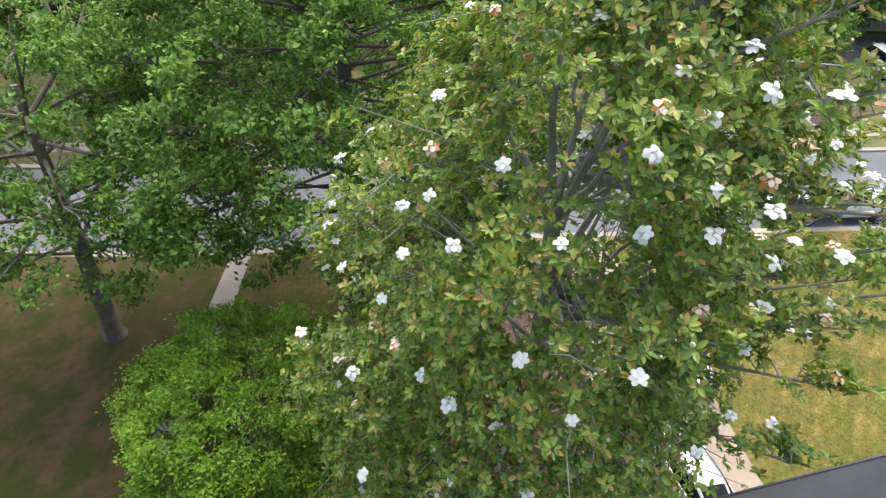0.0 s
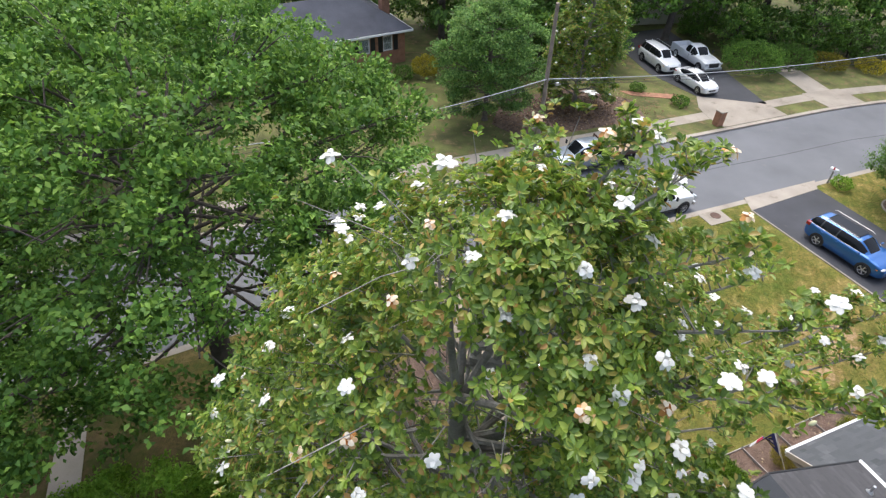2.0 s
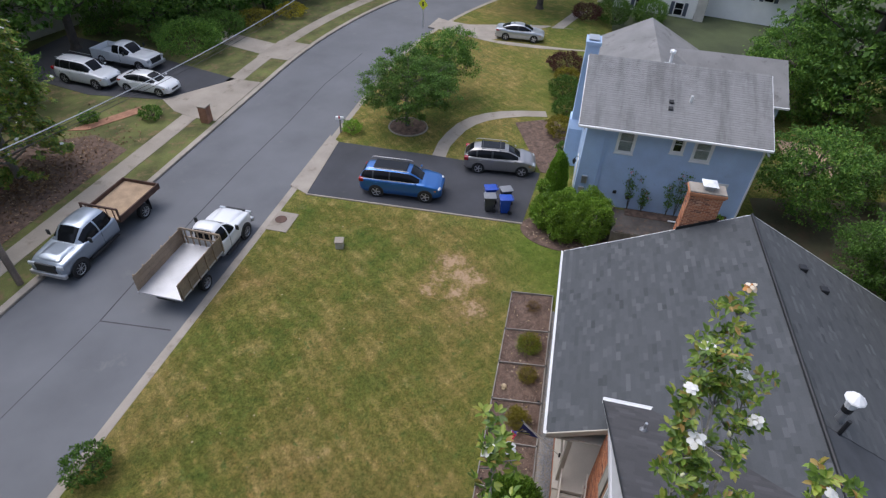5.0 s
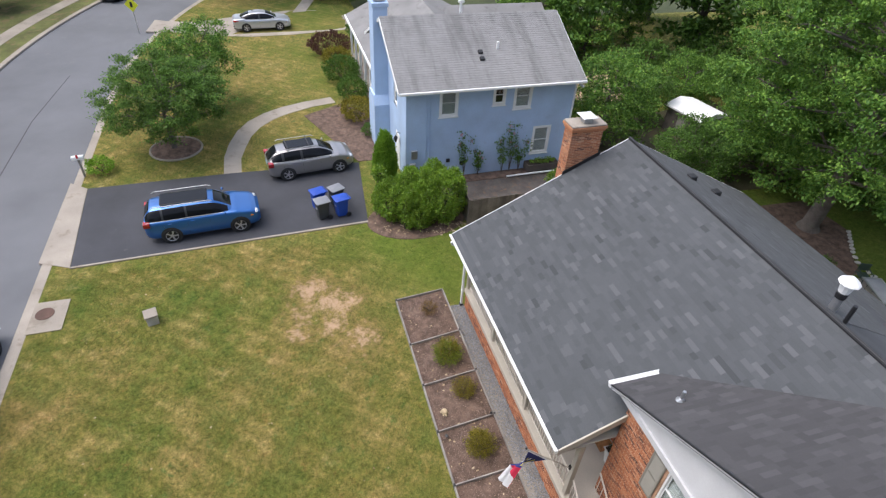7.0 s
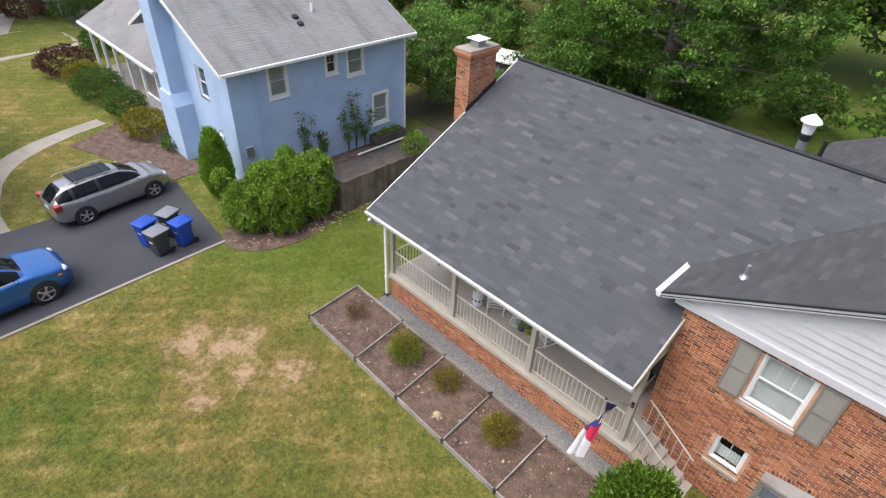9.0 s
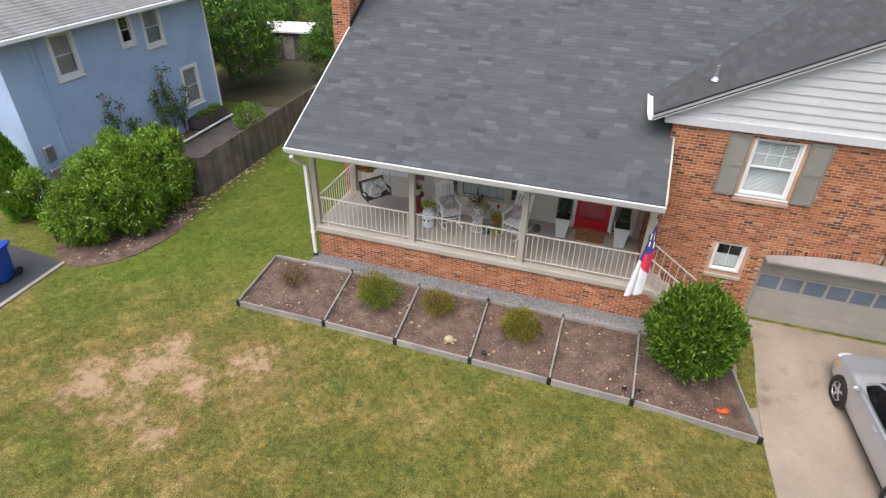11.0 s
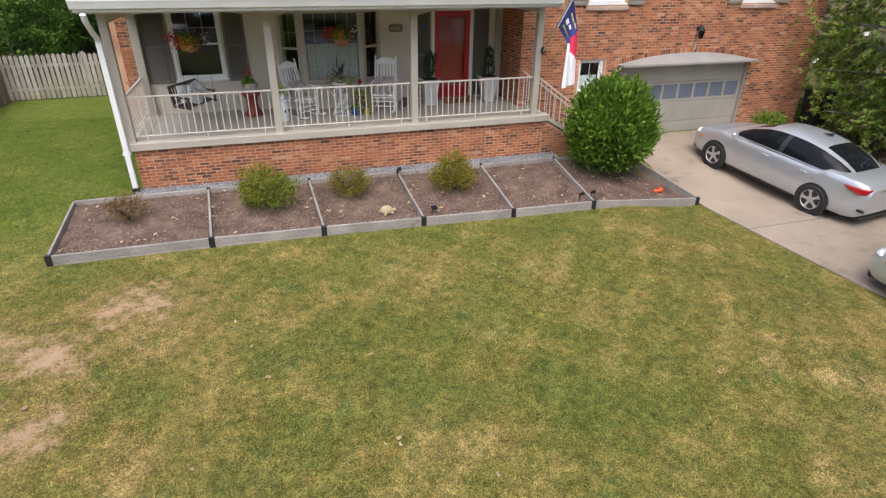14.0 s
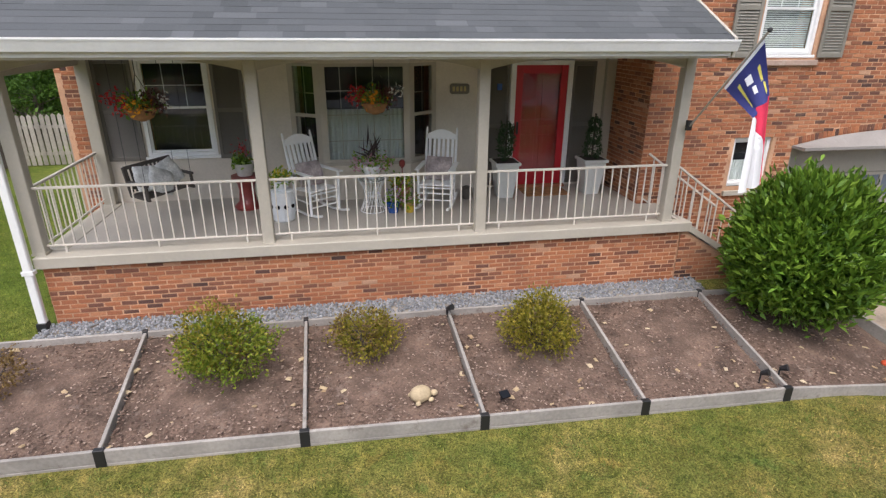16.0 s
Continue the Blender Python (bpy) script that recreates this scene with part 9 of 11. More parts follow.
part("side_wall", Geo().box(-0.0, 0.0, -0.3, 0.25, 8.2, 3.2), M_BRICKFAR, bh)
for h_ in BH_W:
    window("window", *h_, 0.06, "", (1, 1), True, None, True, parent=bh, f=0.09)
    for a_, b_2 in ((h_[0] - 0.5, h_[0] - 0.05), (h_[1] + 0.05, h_[1] + 0.5)):
        part("shutter", Geo().box(a_, -0.04, h_[2], b_2, -0.002, h_[3]), M_BLACK, bh)
part("door", Geo().box(-7.0, 0.05, 0.35, -6.3, 0.1, 2.4), M_RED, bh, "dark red door")
part("door_surround", Geo().box(-7.35, -0.2, 0.3, -7.05, 0.0, 2.5).box(-6.25, -0.2, 0.3, -5.95, 0.0, 2.5).prism([(-7.5, 2.5), (-5.8, 2.5), (-6.65, 3.15)], -0.25, 0.0, "y"), M_WHITE, bh, "white classical door surround", bevel=0.01)
part("doorstep", Geo().box(-7.6, -1.2, 0, -5.7, -0.2, 0.3), M_CONCD, bh)
part("hip_roof", Geo().add([(-14.6, -0.6, 3.15), (0.8, -0.6, 3.15), (0.8, 8.8, 3.15), (-14.6, 8.8, 3.15), (-11.0, 4.1, 5.4), (-3.2, 4.1, 5.4)], [(0, 1, 5, 4), (1, 2, 5), (2, 3, 4, 5), (3, 0, 4), (3, 2, 1, 0)]), mat("slate_hip_roof", (0.075, 0.08, 0.10), 0.95, var=0.2, big=0.6, fine=12, bump=0.4), bh, "dark slate-coloured hip roof")
part("fascia", Geo().box(-14.6, -0.64, 2.98, 0.8, -0.58, 3.16).box(0.78, -0.6, 2.98, 0.84, 8.8, 3.16), M_WHITE, bh)
part("chimney", Geo().box(-0.5, 3.2, 3.0, 0.3, 4.0, 6.9), M_BRICKFAR, bh, "brown brick chimney", bevel=0.02)
single("blue_tub", Geo().lathe([(0.2, 0), (0.28, 0.4), (0.25, 0.4)], 14), M_BINBLUE, "blue plastic tub on the doorstep", "tub", pose(13.7, -41.5, 0.02), smooth=True)
for x_, y_, r_, hh_, mm_, lb_, sd_ in ((11.1, -42.4, 1.3, 1.9, L_OAK, "rounded green shrub before the brick house", 331), (12.7, -40.1, 1.1, 1.2, L_OAK, "low green shrub before the brick house", 332), (8.9, -41.8, 1.0, 1.2, L_DARK, "dark green shrub before the brick house", 333),
                                       (6.7, -41.9, 1.3, 1.8, L_YELLOW, "bright yellow-gold shrub before the brick house", 334), (-11.7, -29.4, 0.8, 0.9, L_OAK, "clipped green shrub by the brick edging", 335), (-10.0, -33.0, 0.7, 0.8, L_OAK, "clipped green shrub by the drive", 336),
                                       (-23.5, -33.5, 3.0, 2.6, L_OAK, "wide green hedge beside the far drive", 337), (-27.5, -33.0, 2.4, 2.2, L_DARK, "dark green hedge along the pavement", 338), (-31.5, -31.5, 1.8, 1.4, L_OLIVE, "yellow flowering border by the pavement", 339), (-35, -29.5, 1.6, 1.2, L_YELLOW, "yellow flowering border by the pavement", 340), (-32.2, 1.4, 1.3, 1.7, L_DARK, "dark green rounded shrub by the far drive", 341), (-32.4, 4.4, 1.5, 2.0, L_MAROON, "dark maroon shrub by the far drive", 342)):
    shrub(x_, y_, r_, hh_, mm_, lb_, sd_, int(380 * r_ * hh_), 0.13, z=0.0, each=5, inner=0.7)
slab("front_walk_far", [(13.0, -43.6), (14.0, -43.6), (14.1, -38.8), (13.3, -36.4), (12.5, -36.8), (13.0, -39.0)], 0.03, M_CONCD, "concrete front walk of the brick house", "path")
slab("brick_edge_walk", [(-8.5, -33.6), (-9.0, -32.4), (-12.6, -30.4), (-13.1, -31.2)], 0.04, M_BRICKFAR, "curved red brick edging walk", "path")
th = thing("tan_house", "tan stucco house behind trees across the road", "house", pose(-26, -47, 0, 0, 0, 170))
part("wall", Geo().box(-6, 0, 0, 6, 7, 5.2), M_TAUPE, th)
part("gable_roof", Geo().prism([(-0.5, 5.1), (3.5, 7.0), (7.5, 5.1), (7.5, 4.95), (3.5, 6.85), (-0.5, 4.95)], -6.5, 6.5, "x"), M_GREYROOF, th)
for x_ in (-4, -1, 2, 4.5):
    part("window", Geo().box(x_ - 0.5, -0.04, 3.2, x_ + 0.5, -0.005, 4.6), M_CARGLASS, th)

# ---- street furniture ----
pole = thing("utility_pole", "tall brown wooden utility pole with cables beside the pavement", "utility pole", pose(4.58, -25.3, -0.1))
part("shaft", Geo().tube([(0, 0, 0), (0, 0, 5.5), (0.03, 0, 11.0)], [0.16, 0.14, 0.11], 12), M_POLE, pole, smooth=True)
part("ground_wire", Geo().tube([(0.17, 0, 0.2), (0.15, 0, 6)], 0.008, 4), M_BLACK, pole)
part("terminal_box", Geo().box(-1.0, -0.08, 5.75, -0.72, 0.08, 5.95), M_STEEL, pole, "grey cable terminal box", bevel=0.02)
part("bracket", Geo().box(-0.2, -0.05, 6.2, 0.2, 0.05, 6.3), M_STEEL, pole)
M_CABLE = mat("black_cable", (0.025, 0.025, 0.028), 0.6, var=0.1)
M_CABLEW = mat("pale_sheathed_cable", (0.42, 0.43, 0.45), 0.5, var=0.1)


def cable(p, q, sag, rad, material, label):
    p, q = Vector(p), Vector(q)
    pts = [p.lerp(q, i / 20) - Vector((0, 0, sag * 4 * (i / 20) * (1 - i / 20))) for i in range(21)]
    return single("overhead_cable", Geo().tube(pts, rad, 6), material, label, "cable", group="overhead cables")


for z_, rad_, mm_, sg_ in ((6.25, 0.028, M_CABLEW, 1.8), (5.95, 0.014, M_CABLE, 2.0), (6.12, 0.014, M_CABLE, 1.9)):
    cable((4.58, -25.2, z_), (44, -26.6, z_ + 0.2), sg_, rad_, mm_, "overhead cable along the pavement")
    cable((4.58, -25.2, z_), (-60, -23.5, z_ + 0.2), sg_, rad_, mm_, "overhead cable along the pavement")
for x_, y_ in ((44, -26.7), (-60, -23.6)):
    p2 = thing("utility_pole", "tall brown wooden utility pole farther along the road", "utility pole", pose(x_, y_, -0.1))
    part("shaft", Geo().tube([(0, 0, 0), (0, 0, 11.0)], [0.16, 0.11], 10), M_POLE, p2, smooth=True)

mb = thing("mailbox", "white metal mailbox on a wooden post by the drive", "mailbox", pose(-13.6, -16.15, 0, 0, 0, 5))
part("post", Geo().box(-0.05, -0.05, -0.2, 0.05, 0.05, 1.0), M_TIMBER, mb, bevel=0.01)
part("box", Geo().prism([(-0.1, 0), (0.1, 0), (0.1, 0.13), (0.06, 0.2), (-0.06, 0.2), (-0.1, 0.13)], -0.28, 0.28, "y", pose(0, 0, 1.0)), M_WHITE, mb, "white mailbox body", bevel=0.01)
part("flag", Geo().box(0.1, -0.05, 1.1, 0.115, 0.05, 1.3), M_RED, mb)
bmx = thing("brick_mailbox", "square red brick mailbox pillar by the road", "mailbox", pose(-12.4, -25.6, 0))
part("pillar", Geo().box(-0.3, -0.3, -0.1, 0.3, 0.3, 1.15), M_BRICKFAR, bmx, bevel=0.01)
part("cap", Geo().box(-0.34, -0.34, 1.15, 0.34, 0.34, 1.24), M_CONCD, bmx, bevel=0.02)
sg = thing("warning_sign", "yellow-green diamond warning sign on a post by the bend", "road sign", pose(-36.3, -16.1, 0, 0, 0, 70))
part("post", Geo().box(-0.03, 0.0, -0.1, 0.03, 0.05, 2.6), M_STEEL, sg)
M_SIGN = mat("yellow_green_sign", (0.65, 0.68, 0.03), 0.4, var=0.05)
part("plate", Geo().prism([(-0.55, 2.15), (0, 1.6), (0.55, 2.15), (0, 2.7)], -0.03, -0.01, "y"), M_SIGN, sg, "yellow-green diamond plate")
part("marking", Geo().box(-0.1, -0.035, 1.95, 0.1, -0.03, 2.35), M_BLACK, sg, "dark bars")
bx = thing("utility_box", "small grey utility pedestal box on the lawn", "utility box", pose(-2.05, -11.85, ground(-2, -11.9), 0, 0, 15))
part("body", Geo().box(-0.22, -0.2, -0.05, 0.22, 0.2, 0.38), M_STONEW, bx, bevel=0.02)
part("lid", Geo().box(-0.26, -0.24, 0.38, 0.26, 0.24, 0.46), M_CONCD, bx, bevel=0.02)
single("drain_lid", Geo().lathe([(0.33, 0.03), (0.33, 0.045), (0.28, 0.05)], 20, pose(-3.3, -15.75, 0)), M_RUST, "round iron drain lid in the slab", "drain lid")


def crack(pts, w, label):
    g = Geo()
    for (xa, ya), (xb, yb) in zip(pts, pts[1:]):
        d = Vector((xb - xa, yb - ya, 0))
        s = d.normalized().cross(Vector((0, 0, 1))) * w
        g.add([(xa - s.x, ya - s.y, -0.126), (xb - s.x, yb - s.y, -0.126), (xb + s.x, yb + s.y, -0.126), (xa + s.x, ya + s.y, -0.126)], [(0, 1, 2, 3)])
    return single("tar_seam", g, M_TAR, label, "tar seam", kind="structure")


crack([(5.3, -17.0), (5.6, -20.3), (2.0, -20.45), (-8, -20.5), (-14, -20.3), (-21, -20.3), (-28, -19.6)], 0.035, "dark tarred seam along the road")
crack([(5.6, -20.3), (12, -20.6), (30, -20.9)], 0.02, "thin tarred seam along the road")
single("drive_edging", Geo().add([(-5.92, -15.4, 0.05), (-6.02, -15.4, 0.05), (-6.62, -2.7, 0.05), (-6.5, -2.7, 0.05), (-5.92, -15.4, -0.1), (-6.02, -15.4, -0.1), (-6.62, -2.7, -0.1), (-6.5, -2.7, -0.1)], [(0, 3, 2, 1), (0, 4, 7, 3), (1, 2, 6, 5), (0, 1, 5, 4), (3, 7, 6, 2)]), M_CONC, "pale concrete edging of the blacktop drive", "edging", kind="structure")

slab("litter_bed_far", [(-7.5, -28.35), (3.6, -28.35), (5.0, -31.5), (2.0, -35.5), (-6.0, -35.0), (-8.6, -31.5)], 0.01, M_MULCH, "brown leaf-strewn earth under the magnolia across the road", "bed", 0.1)

# ---- trees ----


def crown(blobs, density, seed, inner=0.72, bottom=-0.8):
    """Points and outward directions on a set of overlapping ellipsoids, with lumpy outlines; points deep inside others go."""
    ps, ds = [], []
    for i, (x, y, z, rx, ry, rz) in enumerate(blobs):
        n = int(density * (rx * ry + rx * rz + ry * rz) * 4.19 / 3)
        p, d = ball_points(n, rx, ry, rz, seed + i, inner, bottom)
        ps.append(p + np.array((x, y, z)))
        ds.append(d)
    p, d = np.concatenate(ps), np.concatenate(ds)
    keep = np.ones(len(p), bool)
    for x, y, z, rx, ry, rz in blobs:
        q = (p - np.array((x, y, z))) / np.array((rx, ry, rz))
        keep &= (q**2).sum(1) > 0.42
    return p[keep], d[keep]


def limbs(blobs, base, top, r, seed, n_sub=3):
    """A tapered trunk with limbs to the crown's lobes."""
    rr = random.Random(seed)
    g = Geo()
    b, t = Vector(base), Vector(top)
    mid = b.lerp(t, 0.5) + Vector((rr.uniform(-0.2, 0.2), rr.uniform(-0.2, 0.2), 0))
    thin = min(1.0, (16 / len(blobs)) ** 0.6)
    g.tube([b, b + Vector((0, 0, 0.25)), mid, t], [r * 1.5, r * 1.05, r * 0.8, r * 0.35], 10)
    for x, y, z, rx, ry, rz in blobs:
        c = Vector((x, y, z))
        u = min(0.9, max(0.25, (z - rz * 0.9 - b.z) / max(0.1, t.z - b.z)))
        s = (b.lerp(mid, u * 2) if u < 0.5 else mid.lerp(t, u * 2 - 1))
        m = s.lerp(c, 0.55) + Vector((0, 0, -0.1 * rz))
        g.tube([s, m, c], [r * 0.42 * thin, r * 0.28 * thin, r * 0.12 * thin], 7)
        for k in range(n_sub):
            e = c + Vector((rr.uniform(-0.75, 0.75) * rx, rr.uniform(-0.75, 0.75) * ry, rr.uniform(-0.2, 0.75) * rz))
            g.tube([m.lerp(c, rr.random()), c.lerp(e, 0.5) + Vector((0, 0, 0.1)), e], [r * 0.16 * thin, r * 0.10 * thin, r * 0.04 * thin], 5)
    return g


def tree(label, blobs, base, top, r, leaf, size, density, each, seed, m=None, bark=None, category="tree", aspect=1.9, spread=0.16, inner=0.7, up=0.25, bottom=-0.8, flat=0.55):
    t = thing("tree", label, category, m)
    part("trunk", limbs(blobs, base, top, r, seed), bark or M_BARK, t, smooth=True)
    p, d = crown(blobs, density, seed, inner, bottom)
    v, q = leaf_cloud(p, d, each, size, (spread, spread, spread * 0.42), seed, aspect, up, flat=flat)
    part("crown", fast_mesh("crown", v, q), leaf, t)
    return t


def lobes(cx, cy, z0, z1, r, n, seed, size=0.45):
    """Lobes of a broad crown, scattered over an egg shape."""
    rr = random.Random(seed)
    out = [(cx, cy, (z0 + z1) / 2 + 0.1 * (z1 - z0), r * 0.6, r * 0.6, (z1 - z0) * 0.36)]
    for i in range(n):
        a = 2.4 * i + rr.random() * 0.6
        v = (i + 0.5) / n
        k = math.sin(math.pi * (0.15 + 0.78 * v)) ** 0.7
        rad = r * (1 - size * 0.75) * k
        s = r * size * rr.uniform(0.8, 1.15)
        out.append((cx + rad * math.cos(a), cy + rad * math.sin(a), z0 + (z1 - z0) * (0.1 + 0.8 * v), s, s, s * 0.72))
    return out


# magnolia: tall pyramid of glossy rosettes with white flowers
def rosettes(c, a, per, size, seed, open_=(0.9, 1.4)):
    """Whorls of long leaves: six-point blades folded at the midrib."""
    rng = np.random.default_rng(seed)
    k = len(c)
    C, A = np.repeat(c, per, 0), np.repeat(a, per, 0)
    n = k * per
    phi = np.tile(np.arange(per) * 2 * np.pi / per, k) + np.repeat(rng.uniform(0, 6.28, k), per) + rng.normal(0, 0.25, n)
    tilt = rng.uniform(*open_, n)[:, None]
    ref = np.where(np.abs(A[:, 2:3]) > 0.9, np.array([[1.0, 0, 0]]), np.array([[0, 0, 1.0]]))
    s = np.cross(A, ref)
    s /= np.linalg.norm(s, axis=1)[:, None]
    t = np.cross(A, s)
    rad = s * np.cos(phi)[:, None] + t * np.sin(phi)[:, None]
    d = A * np.cos(tilt) + rad * np.sin(tilt)
    up = A * np.sin(tilt) - rad * np.cos(tilt)
    side = np.cross(d, up)
    L = size * rng.uniform(0.75, 1.2, n)[:, None]
    W = L * rng.uniform(0.44, 0.58, n)[:, None]
    b = C + d * 0.02 + A * rng.uniform(-0.06, 0.02, n)[:, None]
    fold = 0.22
    v = np.stack([b, b + d * L * 0.32 + side * W * 0.46 + up * W * fold, b + d * L * 0.72 + side * W * 0.40 + up * W * (fold - 0.08), b + d * L - up * L * 0.10,
                  b + d * L * 0.72 - side * W * 0.40 + up * W * (fold - 0.08), b + d * L * 0.32 - side * W * 0.46 + up * W * fold], 1).reshape(-1, 3)
    i = np.arange(n)[:, None] * 6
    q = np.concatenate([i + np.array([[0, 1, 2, 3]]), i + np.array([[0, 3, 4, 5]])], 1).reshape(-1, 4)
    return v, q


MX, MY = 21.0, -1.7
# outer limbs: tips in the world, the longer ones reaching over roof, drive and kerb
LATERALS = [(13.7, 0.3, 13.5), (12.9, 0.8, 13.6), (13.5, 1.1, 12.9), (15.5, -2.2, 13.3), (18.1, -4.9, 14.8), (17.4, -6.3, 12.9), (18.2, -4.1, 14.2), (18.6, -3.3, 15.8), (15.4, 1.1, 13.8), (16.3, -0.7, 12.9), (17.0, 0.5, 15.4), (18.5, -0.9, 16.6), (18.5, -1.4, 16.4), (17.8, -1.9, 15.2),
            (19.5, -0.3, 17.7), (18.7, 0.0, 17.3), (19.9, -1.9, 17.0), (19.2, 0.4, 17.6), (18.9, 1.2, 16.9), (18.5, 2.0, 16.3), (17.5, 2.3, 15.0), (17.3, 2.8, 15.1), (18.9, 2.0, 13.9), (18.5, 2.5, 13.4), (18.1, 1.6, 12.5), (18.7, 3.1, 13.0), (18.9, 3.2, 11.6), (19.4, 2.3, 13.3), (17.6, 1.6, 13.4), (20.2, 2.9, 13.6)]
LOW = [(-3.7, 2.1, 2.2), (-3.3, 1.6, 1.1), (-3.2, 0.6, 0.9), (-3.8, 2.2, 3.4), (-3.6, 1.6, 4.6), (-3.5, 0.6, 3.4), (-3.6, -0.6, 2.5), (-3.4, -1.6, 1.6), (-3.9, -0.4, 4.6), (-3.8, -2.2, 3.6)]
BLOOMS = [(22.2, 2.35, 14.7), (25.4, -2.3, 11.1), (20.0, 2.6, 13.9), (21.5, 0.4, 14.9), (21.2, -0.7, 16.6), (21.0, 0.35, 16.6), (21.7, 0.8, 16.5), (19.8, 2.2, 16.2), (22.0, 0.6, 13.3), (19.9, 2.15, 14.9),
          (19.5, 2.8, 14.8), (20.0, -0.3, 17.8), (21.8, -0.75, 17.5), (23.8, -2.7, 13.8), (24.9, -1.2, 11.1), (24.2, -0.5, 11.3), (22.9, -1.6, 16.2), (20.4, 0.7, 17.6), (20.0, 0.9, 16.2), (19.2, 2.2, 16.0),
          (20.0, -0.5, 17.4), (24.2, -2.1, 13.75), (13.76, 0.27, 13.65), (13.5, 1.0, 13.0), (19.0, 1.4, 16.8), (19.5, -0.4, 17.8), (18.6, -0.9, 17.2), (18.3, -0.6, 16.6), (15.3, -2.0, 12.9), (19.9, -1.9, 17.2)]
PROFILE_Z = (0.4, 2.0, 5.0, 9.0, 11.2, 13.8, 14.8, 16.2, 17.2, 17.7)
PROFILE_R = (4.0, 4.9, 5.1, 4.8, 4.6, 3.8, 3.3, 2.4, 1.2, 0.3)


def mag_axis(z):
    """The leader leans towards the house front as it rises."""
    return np.array([np.interp(z, (0, 8, 14, 18), (0, 0.1, 0.1, -0.3)), np.interp(z, (0, 8, 14, 18), (0, 0.2, 0.7, 1.6)), z])


def mag_radius(z, a, trimmed=True):
    """Crown radius by height and bearing; thin towards the house, where single limbs reach out."""
    r = float(np.interp(z, PROFILE_Z, PROFILE_R))
    r *= 1 + 0.06 * math.sin(3 * a + 0.7 * z) + 0.05 * math.sin(7 * a - 1.3 * z)
    if not trimmed:
        return r
    west = sm(0.1, 0.6, -math.cos(a))
    r *= 1 - 0.30 * west * sm(5, 8, z) * (1 - sm(13.5, 15.5, z))
    if z < 7.5 and math.cos(a) < -0.1 and math.sin(a) > -0.45:
        r = min(r, (2.7 + 0.12 * z) / max(0.2, -math.cos(a)))
    return r


